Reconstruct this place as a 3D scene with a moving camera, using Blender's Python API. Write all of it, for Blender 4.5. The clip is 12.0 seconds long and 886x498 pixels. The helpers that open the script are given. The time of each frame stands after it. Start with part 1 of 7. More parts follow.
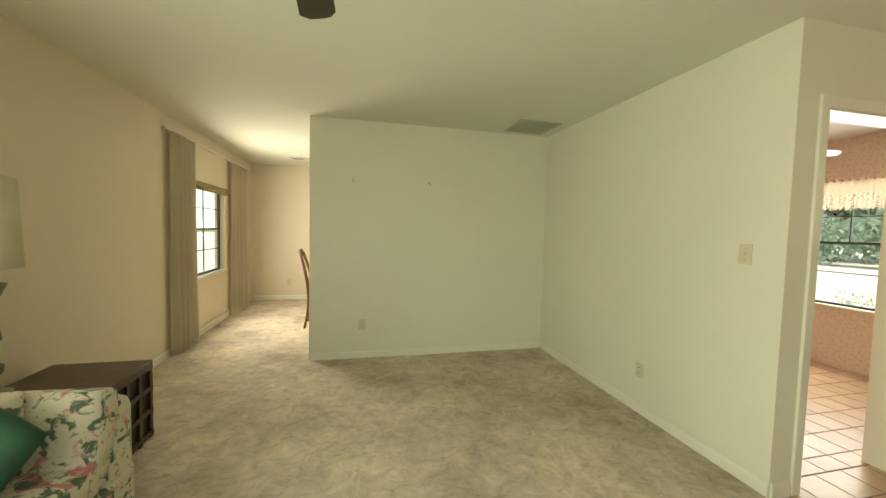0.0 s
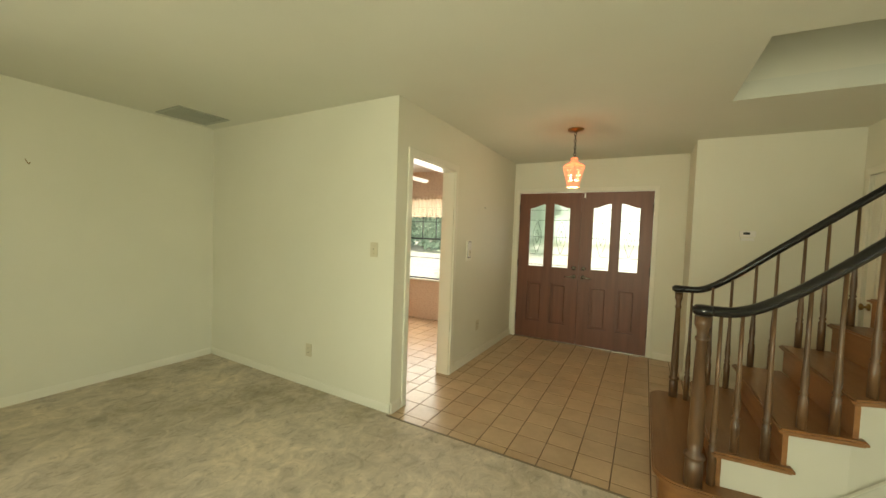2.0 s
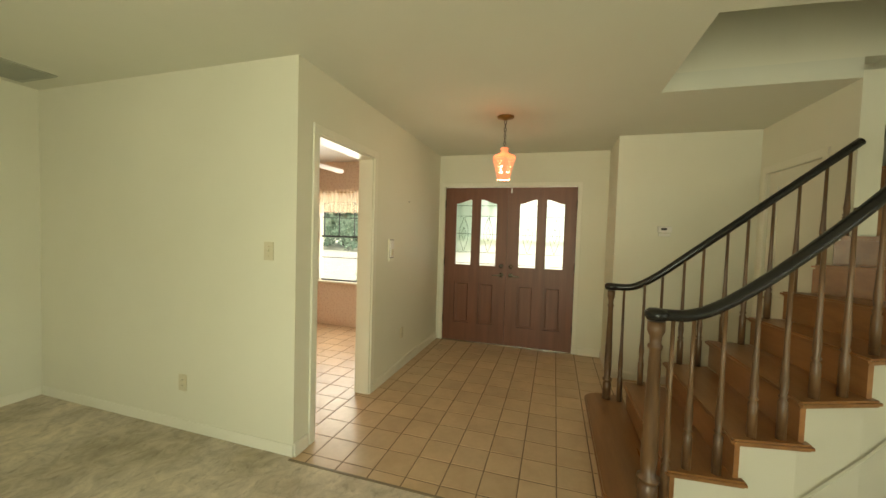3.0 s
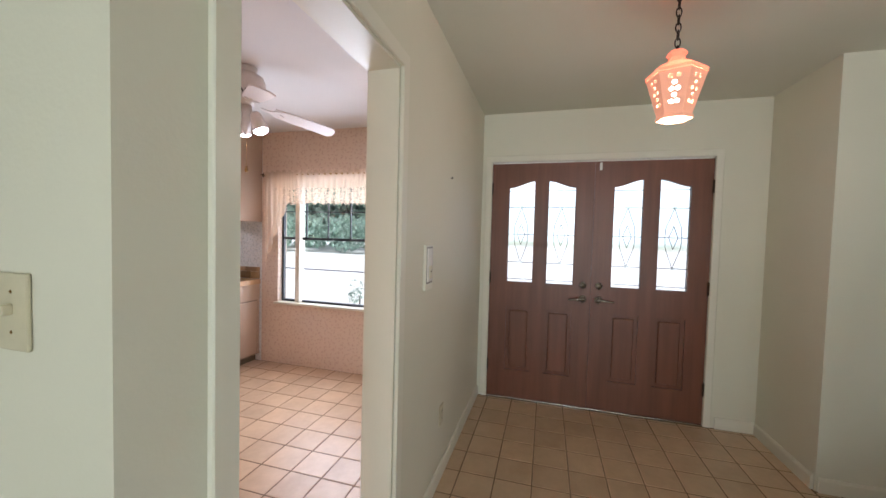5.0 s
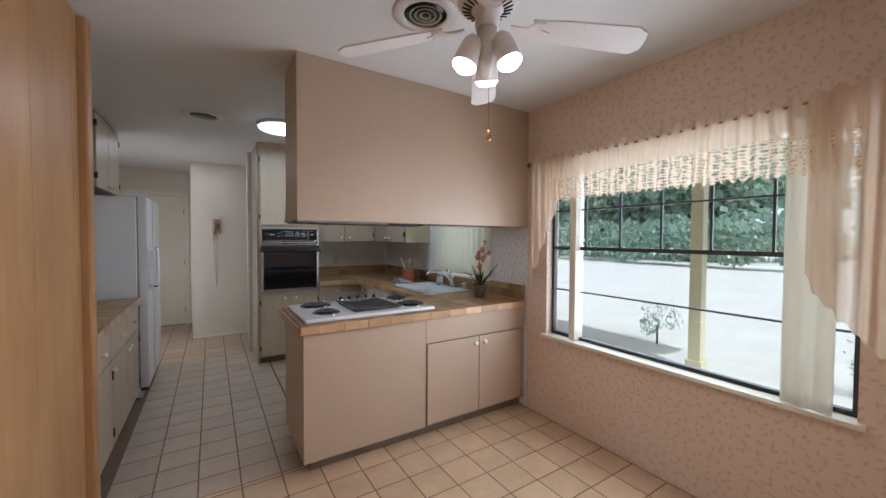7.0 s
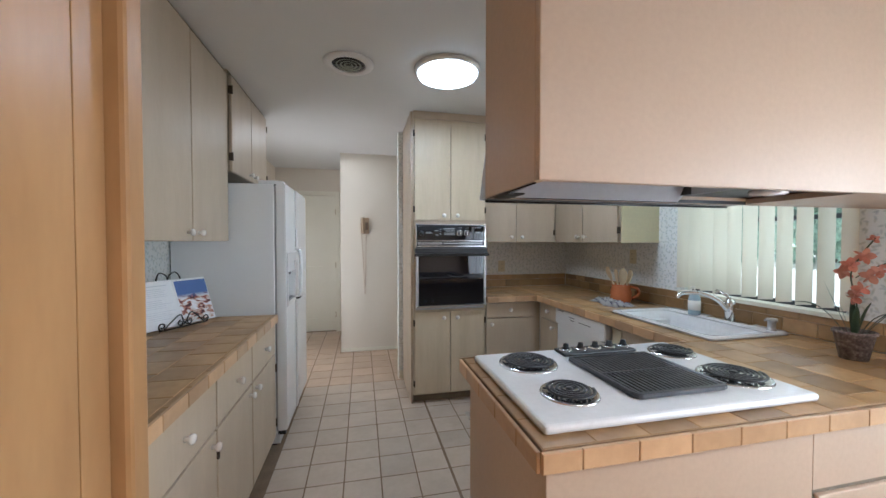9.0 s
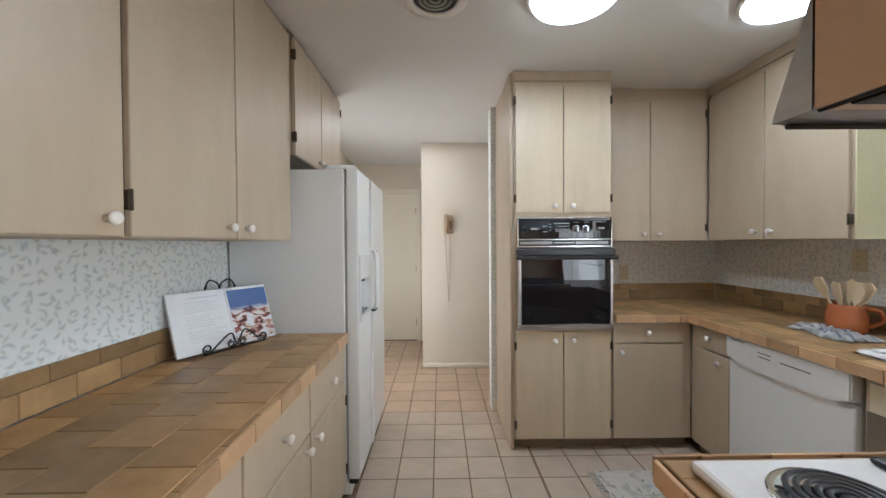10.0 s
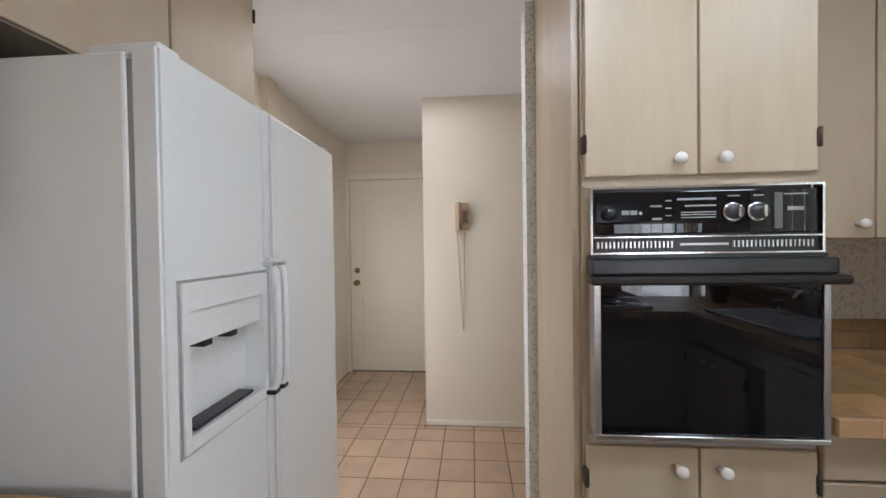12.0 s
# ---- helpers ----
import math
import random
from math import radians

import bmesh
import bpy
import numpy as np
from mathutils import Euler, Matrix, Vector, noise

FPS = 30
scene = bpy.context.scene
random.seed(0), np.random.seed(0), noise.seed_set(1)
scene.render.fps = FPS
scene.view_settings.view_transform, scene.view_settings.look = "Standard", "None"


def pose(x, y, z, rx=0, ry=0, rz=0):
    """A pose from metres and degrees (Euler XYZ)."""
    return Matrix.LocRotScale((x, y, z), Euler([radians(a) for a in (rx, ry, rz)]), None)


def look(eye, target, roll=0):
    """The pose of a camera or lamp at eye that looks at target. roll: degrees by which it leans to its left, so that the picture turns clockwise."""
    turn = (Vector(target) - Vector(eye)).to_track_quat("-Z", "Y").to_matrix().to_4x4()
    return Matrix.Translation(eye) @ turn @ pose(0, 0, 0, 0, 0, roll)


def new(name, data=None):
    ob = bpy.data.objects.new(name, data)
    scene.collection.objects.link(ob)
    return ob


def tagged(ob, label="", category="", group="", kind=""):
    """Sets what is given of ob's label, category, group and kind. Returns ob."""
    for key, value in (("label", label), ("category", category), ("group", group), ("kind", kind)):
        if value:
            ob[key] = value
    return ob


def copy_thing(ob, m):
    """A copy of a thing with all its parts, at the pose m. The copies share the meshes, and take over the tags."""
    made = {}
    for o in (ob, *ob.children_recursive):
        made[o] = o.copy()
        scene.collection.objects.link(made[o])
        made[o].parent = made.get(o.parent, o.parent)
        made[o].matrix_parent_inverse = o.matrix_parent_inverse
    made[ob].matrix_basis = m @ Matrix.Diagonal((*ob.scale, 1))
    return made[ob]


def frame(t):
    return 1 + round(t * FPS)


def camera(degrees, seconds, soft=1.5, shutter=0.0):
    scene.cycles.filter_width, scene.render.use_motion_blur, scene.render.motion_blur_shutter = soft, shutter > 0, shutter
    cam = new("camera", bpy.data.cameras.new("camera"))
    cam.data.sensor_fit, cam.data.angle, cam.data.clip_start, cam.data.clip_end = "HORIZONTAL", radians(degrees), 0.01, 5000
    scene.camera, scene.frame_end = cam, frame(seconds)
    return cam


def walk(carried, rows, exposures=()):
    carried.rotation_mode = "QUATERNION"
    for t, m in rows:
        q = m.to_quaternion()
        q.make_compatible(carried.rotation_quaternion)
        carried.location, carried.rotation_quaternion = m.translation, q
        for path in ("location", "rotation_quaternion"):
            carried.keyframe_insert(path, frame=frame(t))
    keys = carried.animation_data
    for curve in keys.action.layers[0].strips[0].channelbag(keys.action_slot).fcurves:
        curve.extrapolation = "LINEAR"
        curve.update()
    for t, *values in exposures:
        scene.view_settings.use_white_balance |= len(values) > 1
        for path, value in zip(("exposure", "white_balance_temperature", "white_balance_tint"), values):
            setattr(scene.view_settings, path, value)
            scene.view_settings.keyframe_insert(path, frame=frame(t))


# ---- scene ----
cam = camera(101.2, 12.0)
PATH = [
    (0, (0.350, 0.543, 1.372), (0.815, 2.486, 1.264), 1.4),
    (0.5, (0.354, 0.368, 1.385), (1.190, 2.182, 1.282), 1.7),
    (1, (0.285, 0.249, 1.426), (1.473, 1.855, 1.331), 1.7),
    (1.5, (0.232, 0.218, 1.427), (1.731, 1.539, 1.339), 1.9),
    (2, (0.218, 0.254, 1.42), (1.965, 1.224, 1.337), 2.1),
    (2.5, (0.355, 0.303, 1.412), (2.221, 1.017, 1.33), 2.0),
    (4.5, (1.732, 1.134, 1.415), (3.67, 1.624, 1.335), 1.6),
    (5.5, (2.517, 1.59, 1.393), (4.368, 2.343, 1.321), 1.2),
    (6, (2.863, 1.772, 1.393), (4.531, 2.872, 1.32), 0.7),
    (6.5, (3.064, 1.936, 1.399), (4.476, 3.35, 1.338), 0.4),
    (7, (3.142, 2.149, 1.397), (4.218, 3.834, 1.34), 0.3),
    (9, (3.173, 3.575, 1.363), (3.608, 5.527, 1.319), -0.0),
    (9.5, (3.149, 3.944, 1.355), (3.426, 5.925, 1.323), -0.3),
    (10, (3.111, 4.236, 1.342), (3.13, 6.236, 1.313), -0.4),
    (10.5, (3.102, 4.511, 1.357), (2.864, 6.497, 1.335), -0.5),
    (11, (3.109, 4.834, 1.368), (2.727, 6.797, 1.347), -0.6),
    (11.5, (3.152, 5.168, 1.37), (2.785, 7.133, 1.349), -0.8),
    (12, (3.275, 5.490, 1.354), (3.118, 7.484, 1.324), -0.8),
]
walk(cam, [(t, look(eye, target, roll)) for t, eye, target, roll in PATH],
     [(0, -0.10, 7100, 4), (2.5, -0.12, 7400, 2), (4.5, -0.18, 7500, 7), (5.0, -0.18, 5500, 18), (5.4, -0.22, 5400, 18), (6.0, -0.50, 5300, 17), (7.0, -0.68, 5350, 9), (8.8, -0.04, 5250, 6), (9.6, 0.17, 5450, 6), (10.5, 0.32, 5700, 8), (12.0, 0.06, 5700, 10)])

# ---- light ----
scene.view_settings.exposure = 0.0
world = bpy.data.worlds.new("world")
scene.world = world
world.use_nodes = True
wn, wl = world.node_tree.nodes, world.node_tree.links
sky = wn.new("ShaderNodeTexSky")
sky.sky_type, sky.sun_disc = "NISHITA", False
SUN_EL, SUN_AZ = radians(50), radians(192)
sky.sun_elevation, sky.sun_rotation = SUN_EL, SUN_AZ
sky.dust_density, sky.air_density = 7.0, 0.8
wl.new(sky.outputs[0], wn["Background"].inputs[0])
wn["Background"].inputs[1].default_value = 0.15
sun = bpy.data.lights.new("sun", "SUN")
sun.energy, sun.angle, sun.color = 5.0, radians(0.5), (1, 0.95, 0.87)
so = new("sun", sun)
so.matrix_world = look((0, 0, 0), (-math.sin(SUN_AZ) * math.cos(SUN_EL), -math.cos(SUN_AZ) * math.cos(SUN_EL), -math.sin(SUN_EL)))


def lamp(name, kind, eye, target, power, color, size=0.2, size_y=0.0, cone=0):
    d = bpy.data.lights.new(name, kind)
    d.energy, d.color = power, color
    if kind == "AREA":
        d.size = size
        if size_y:
            d.shape, d.size_y = "RECTANGLE", size_y
        else:
            d.shape = "DISK"
    else:
        d.shadow_soft_size = size
    if kind == "SPOT":
        d.spot_size, d.spot_blend = radians(cone), 0.7
    o = new(name, d)
    o.matrix_world = look(eye, target)
    return o


LIVING, KITCHEN = 2.455, 2.432
lamp("living_window_light", "AREA", (-1.40, 0.5, 1.05), (1, 0.5, 1.05), 72, (0.93, 1.0, 0.83), 2.3, 1.9)
# Added fill from the unseen south side, to lift the living room walls
lamp("garden_window_light", "AREA", (0.3, -2.5, 1.05), (0.3, 1, 1.15), 4, (0.94, 1.0, 0.86), 2.9, 1.9)
lamp("dining_window_light", "AREA", (-1.36, 5.84, 1.3), (0, 5.84, 1.25), 64, (1.0, 0.93, 0.80), 1.0, 1.1)
lamp("kitchen_window_light", "AREA", (5.20, 3.25, 1.2), (3, 3.25, 1.0), 21, (1.0, 0.97, 0.955), 1.4, 1.0)
lamp("sink_window_light", "AREA", (5.46, 5.23, 1.55), (3, 5.23, 1.45), 4, (0.95, 1, 0.97), 0.8, 0.75)
lamp("kitchen_window_sky", "AREA", (5.50, 3.28, 1.3), (3, 3.28, 1.2), 29, (1.0, 0.975, 0.965), 1.5, 1.2)
lamp("round_light_glow", "AREA", (3.70, 5.81, 2.365), (3.70, 5.81, 0), 8, (0.93, 0.97, 1.0), 0.36)
lamp("round_light_glow", "AREA", (4.66, 5.81, 2.365), (4.66, 5.81, 0), 4.5, (0.93, 0.97, 1.0), 0.36)
# Two unseen fill lamps, added overhead and at the west wall to brighten the hall
lamp("hall_glow", "AREA", (2.9, 7.55, 2.41), (2.9, 7.55, 0), 5, (1, 0.92, 0.86), 0.9)
lamp("hall_side_light", "AREA", (1.98, 7.62, 1.35), (4.0, 7.75, 1.55), 22, (1, 0.90, 0.83), 0.9, 1.9)
lamp("pendant_glow", "POINT", (3.86, 0.89, 1.84), (3.86, 0.89, 0), 9, (1, 0.76, 0.58), 0.05)
for a in (50, 170, 287):
    ca, sa = math.cos(radians(a)), math.sin(radians(a))
    lamp("fan_bulb_glow", "SPOT", (4.04 + 0.15 * ca, 3.25 + 0.15 * sa, 1.99), (4.04 + 0.34 * ca, 3.25 + 0.34 * sa, 1.55), 11, (1, 0.82, 0.72), 0.04, cone=150)

# ---- materials ----
MATS = {}


def nd(nt, kind, **kw):
    n = nt.nodes.new(kind)
    for k, v in kw.items():
        if k in n.inputs:
            n.inputs[k].default_value = v
    return n


def surf(name, c1, c2=None, scale=3.0, rough=0.6, metal=0.0, bump=0.1, fine=60.0, stretch=(1, 1, 1), vary=0.0, island=0.0, c3=None, coat=0.0, grain=0.07, spec=0.5):
    """A surface with broad stains, fine grain and relief; vary: lightness from piece to piece."""
    if name in MATS:
        return MATS[name]
    m = bpy.data.materials.new(name)
    m.use_nodes = True
    nt = m.node_tree
    b = nt.nodes["Principled BSDF"]
    b.inputs["Metallic"].default_value = metal
    b.inputs["Coat Weight"].default_value = coat
    b.inputs["Specular IOR Level"].default_value = spec
    c2 = c2 or tuple(v * 0.88 for v in c1)
    tc = nt.nodes.new("ShaderNodeTexCoord")
    mp = nt.nodes.new("ShaderNodeMapping")
    mp.inputs["Scale"].default_value = stretch
    nt.links.new(tc.outputs["Object"], mp.inputs["Vector"])
    if vary:
        sh = nt.nodes.new("ShaderNodeMath")
        sh.operation = "MULTIPLY"
        sh.inputs[1].default_value = 91.0
        nt.links.new(nt.nodes.new("ShaderNodeObjectInfo").outputs["Random"], sh.inputs[0])
        nt.links.new(sh.outputs[0], mp.inputs["Location"])
    big = nd(nt, "ShaderNodeTexNoise", Scale=scale, Detail=5.0, Roughness=0.6)
    small = nd(nt, "ShaderNodeTexNoise", Scale=fine, Detail=3.0)
    for n in (big, small):
        nt.links.new(mp.outputs[0], n.inputs["Vector"])
    r = nt.nodes.new("ShaderNodeValToRGB")
    r.color_ramp.elements[0].position, r.color_ramp.elements[1].position = 0.32, 0.68
    r.color_ramp.elements[0].color, r.color_ramp.elements[1].color = (*c1, 1), (*c2, 1)
    if c3:
        e = r.color_ramp.elements.new(0.5)
        e.color = (*c3, 1)
    nt.links.new(big.outputs[0], r.inputs[0])
    hsv = nt.nodes.new("ShaderNodeHueSaturation")
    nt.links.new(r.outputs[0], hsv.inputs["Color"])
    mr = nt.nodes.new("ShaderNodeMapRange")
    mr.inputs[3].default_value, mr.inputs[4].default_value = 1 - grain, 1 + grain
    nt.links.new(small.outputs[0], mr.inputs[0])
    val = mr.outputs[0]
    if vary or island:
        src = nt.nodes.new("ShaderNodeObjectInfo").outputs["Random"] if vary else nt.nodes.new("ShaderNodeNewGeometry").outputs["Random Per Island"]
        m2 = nt.nodes.new("ShaderNodeMapRange")
        v = vary or island
        m2.inputs[3].default_value, m2.inputs[4].default_value = 1 - v, 1 + v
        nt.links.new(src, m2.inputs[0])
        mu = nt.nodes.new("ShaderNodeMath")
        mu.operation = "MULTIPLY"
        nt.links.new(val, mu.inputs[0])
        nt.links.new(m2.outputs[0], mu.inputs[1])
        val = mu.outputs[0]
    nt.links.new(val, hsv.inputs["Value"])
    nt.links.new(hsv.outputs[0], b.inputs["Base Color"])
    rr = nt.nodes.new("ShaderNodeMapRange")
    rr.inputs[3].default_value, rr.inputs[4].default_value = max(0, rough - 0.06), min(1, rough + 0.06)
    nt.links.new(big.outputs[0], rr.inputs[0])
    nt.links.new(rr.outputs[0], b.inputs["Roughness"])
    if bump:
        bp = nd(nt, "ShaderNodeBump", Strength=bump, Distance=0.01)
        nt.links.new(small.outputs[0], bp.inputs["Height"])
        nt.links.new(bp.outputs[0], b.inputs["Normal"])
    MATS[name] = m
    return m


def glow(name, color, strength):
    m = bpy.data.materials.new(name)
    m.use_nodes = True
    b = m.node_tree.nodes["Principled BSDF"]
    b.inputs["Base Color"].default_value = (*color, 1)
    b.inputs["Emission Color"].default_value = (*color, 1)
    b.inputs["Emission Strength"].default_value = strength
    return m


def glassy(name, color=(1, 1, 1), rough=0.0, thin=True):
    m = bpy.data.materials.new(name)
    m.use_nodes = True
    nt = m.node_tree
    out = nt.nodes["Material Output"]
    nt.nodes.remove(nt.nodes["Principled BSDF"])
    tr = nt.nodes.new("ShaderNodeBsdfTransparent") if rough == 0 else nt.nodes.new("ShaderNodeBsdfRefraction")
    tr.inputs["Color"].default_value = (*color, 1)
    if rough:
        tr.inputs["Roughness"].default_value, tr.inputs["IOR"].default_value = rough, 1.05
    gl = nt.nodes.new("ShaderNodeBsdfGlossy")
    gl.inputs["Roughness"].default_value = 0.02
    lw = nt.nodes.new("ShaderNodeLayerWeight")
    pw = nt.nodes.new("ShaderNodeMath")
    pw.operation = "POWER"
    pw.inputs[1].default_value = 5.0
    nt.links.new(lw.outputs["Facing"], pw.inputs[0])
    fr = nd(nt, "ShaderNodeMath")
    fr.operation = "MULTIPLY_ADD"
    fr.inputs[1].default_value, fr.inputs[2].default_value = 0.9, 0.04
    nt.links.new(pw.outputs[0], fr.inputs[0])
    mx = nt.nodes.new("ShaderNodeMixShader")
    nt.links.new(fr.outputs[0], mx.inputs[0])
    nt.links.new(tr.outputs[0], mx.inputs[1])
    nt.links.new(gl.outputs[0], mx.inputs[2])
    nt.links.new(mx.outputs[0], out.inputs[0])
    return m


def cloth(name, color, through_light=0.5, hole=0.0, lace=False):
    m = bpy.data.materials.new(name)
    m.use_nodes = True
    nt = m.node_tree
    out = nt.nodes["Material Output"]
    b = nt.nodes["Principled BSDF"]
    b.inputs["Base Color"].default_value = (*color, 1)
    b.inputs["Roughness"].default_value = 0.9
    tc = nt.nodes.new("ShaderNodeTexCoord")
    n = nd(nt, "ShaderNodeTexNoise", Scale=140.0, Detail=2.0)
    nt.links.new(tc.outputs["Object"], n.inputs["Vector"])
    bp = nd(nt, "ShaderNodeBump", Strength=0.3, Distance=0.005)
    nt.links.new(n.outputs[0], bp.inputs["Height"])
    nt.links.new(bp.outputs[0], b.inputs["Normal"])
    tl = nt.nodes.new("ShaderNodeBsdfTranslucent")
    tl.inputs[0].default_value = (*color, 1)
    mx = nt.nodes.new("ShaderNodeMixShader")
    mx.inputs[0].default_value = through_light
    nt.links.new(b.outputs[0], mx.inputs[1])
    nt.links.new(tl.outputs[0], mx.inputs[2])
    last = mx.outputs[0]
    if hole:
        tp = nt.nodes.new("ShaderNodeBsdfTransparent")
        m2 = nt.nodes.new("ShaderNodeMixShader")
        m2.inputs[0].default_value = hole
        if lace:
            lm = nt.nodes.new("ShaderNodeMapping")
            lm.inputs["Scale"].default_value = (28, 1, 62)
            nt.links.new(tc.outputs["Object"], lm.inputs[0])
            vo = nd(nt, "ShaderNodeTexVoronoi", Scale=1.0, Randomness=0.35)
            nt.links.new(lm.outputs[0], vo.inputs["Vector"])
            hr = nt.nodes.new("ShaderNodeMapRange")
            hr.inputs[1].default_value, hr.inputs[2].default_value = 0.25, 0.5
            hr.inputs[3].default_value, hr.inputs[4].default_value = 0.85, hole
            nt.links.new(vo.outputs["Distance"], hr.inputs[0])
            nt.links.new(hr.outputs[0], m2.inputs[0])
        nt.links.new(last, m2.inputs[1])
        nt.links.new(tp.outputs[0], m2.inputs[2])
        last = m2.outputs[0]
    nt.links.new(last, out.inputs[0])
    return m


def sprigs(name, ground, inks, cell=14.0, size=0.28, rough=0.55, strength=0.8):
    """Printed paper: small leaves strewn over a plain ground, each turned its own way."""
    m = bpy.data.materials.new(name)
    m.use_nodes = True
    nt = m.node_tree
    b = nt.nodes["Principled BSDF"]
    b.inputs["Roughness"].default_value = rough
    tc = nt.nodes.new("ShaderNodeTexCoord")
    sx = nt.nodes.new("ShaderNodeSeparateXYZ")
    nt.links.new(tc.outputs["Object"], sx.inputs[0])
    ad = nt.nodes.new("ShaderNodeMath")
    nt.links.new(sx.outputs[0], ad.inputs[0])
    nt.links.new(sx.outputs[1], ad.inputs[1])
    cx = nt.nodes.new("ShaderNodeCombineXYZ")
    nt.links.new(ad.outputs[0], cx.inputs[0])
    nt.links.new(sx.outputs[2], cx.inputs[1])
    base = nd(nt, "ShaderNodeTexNoise", Scale=2.5, Detail=4.0)
    nt.links.new(cx.outputs[0], base.inputs["Vector"])
    r0 = nt.nodes.new("ShaderNodeValToRGB")
    r0.color_ramp.elements[0].color = (*[v * 0.93 for v in ground], 1)
    r0.color_ramp.elements[1].color = (*ground, 1)
    nt.links.new(base.outputs[0], r0.inputs[0])
    last = r0.outputs[0]
    for k, ink in enumerate(inks):
        mp = nt.nodes.new("ShaderNodeMapping")
        mp.inputs["Scale"].default_value = (cell, cell, 1)
        mp.inputs["Location"].default_value = (3.1 * k, 1.7 * k, 0)
        nt.links.new(cx.outputs[0], mp.inputs["Vector"])
        vo = nt.nodes.new("ShaderNodeTexVoronoi")
        vo.voronoi_dimensions = "2D"
        vo.inputs["Scale"].default_value = 1.0
        vo.inputs["Randomness"].default_value = 0.8
        nt.links.new(mp.outputs[0], vo.inputs["Vector"])
        sub = nt.nodes.new("ShaderNodeVectorMath")
        sub.operation = "SUBTRACT"
        nt.links.new(mp.outputs[0], sub.inputs[0])
        nt.links.new(vo.outputs["Position"], sub.inputs[1])
        sc = nt.nodes.new("ShaderNodeSeparateColor")
        nt.links.new(vo.outputs["Color"], sc.inputs[0])
        ang = nt.nodes.new("ShaderNodeMath")
        ang.operation = "MULTIPLY"
        ang.inputs[1].default_value = 6.28
        nt.links.new(sc.outputs[0], ang.inputs[0])
        rot = nt.nodes.new("ShaderNodeVectorRotate")
        rot.rotation_type = "Z_AXIS"
        nt.links.new(sub.outputs[0], rot.inputs["Vector"])
        nt.links.new(ang.outputs[0], rot.inputs["Angle"])
        st = nt.nodes.new("ShaderNodeVectorMath")
        st.operation = "MULTIPLY"
        st.inputs[1].default_value = (1.0, 2.3, 1)
        nt.links.new(rot.outputs[0], st.inputs[0])
        ln = nt.nodes.new("ShaderNodeVectorMath")
        ln.operation = "LENGTH"
        nt.links.new(st.outputs[0], ln.inputs[0])
        mask = nt.nodes.new("ShaderNodeMapRange")
        mask.inputs[1].default_value, mask.inputs[2].default_value = size * 0.35, size
        mask.inputs[3].default_value, mask.inputs[4].default_value = strength, 0.0
        nt.links.new(ln.outputs["Value"], mask.inputs[0])
        mix = nt.nodes.new("ShaderNodeMix")
        mix.data_type = "RGBA"
        nt.links.new(mask.outputs[0], mix.inputs[0])
        nt.links.new(last, mix.inputs[6])
        mix.inputs[7].default_value = (*ink, 1)
        last = mix.outputs[2]
    nt.links.new(last, b.inputs["Base Color"])
    fine = nd(nt, "ShaderNodeTexNoise", Scale=180.0)
    nt.links.new(tc.outputs["Object"], fine.inputs["Vector"])
    bp = nd(nt, "ShaderNodeBump", Strength=0.06, Distance=0.005)
    nt.links.new(fine.outputs[0], bp.inputs["Height"])
    nt.links.new(bp.outputs[0], b.inputs["Normal"])
    return m


def floral(name, ground, blooms, leaves, scale=9.0):
    """Chintz: soft-edged blooms and leaves."""
    m = bpy.data.materials.new(name)
    m.use_nodes = True
    nt = m.node_tree
    b = nt.nodes["Principled BSDF"]
    b.inputs["Roughness"].default_value = 0.75
    tc = nt.nodes.new("ShaderNodeTexCoord")
    last = None
    for k, (ink, s, lo, hi) in enumerate([(leaves[0], scale, 0.54, 0.60), (leaves[1], scale * 1.7, 0.60, 0.64), (blooms[0], scale * 0.8, 0.60, 0.66), (blooms[1], scale * 1.5, 0.63, 0.68)]):
        mp = nt.nodes.new("ShaderNodeMapping")
        mp.inputs["Location"].default_value = (5.3 * k, 2.9 * k, 7.7 * k)
        nt.links.new(tc.outputs["Object"], mp.inputs[0])
        n = nd(nt, "ShaderNodeTexNoise", Scale=s, Detail=3.0, Distortion=1.2)
        nt.links.new(mp.outputs[0], n.inputs["Vector"])
        mr = nt.nodes.new("ShaderNodeMapRange")
        mr.inputs[1].default_value, mr.inputs[2].default_value = lo, hi
        nt.links.new(n.outputs[0], mr.inputs[0])
        mix = nt.nodes.new("ShaderNodeMix")
        mix.data_type = "RGBA"
        nt.links.new(mr.outputs[0], mix.inputs[0])
        if last:
            nt.links.new(last, mix.inputs[6])
        else:
            mix.inputs[6].default_value = (*ground, 1)
        mix.inputs[7].default_value = (*ink, 1)
        last = mix.outputs[2]
    nt.links.new(last, b.inputs["Base Color"])
    return m


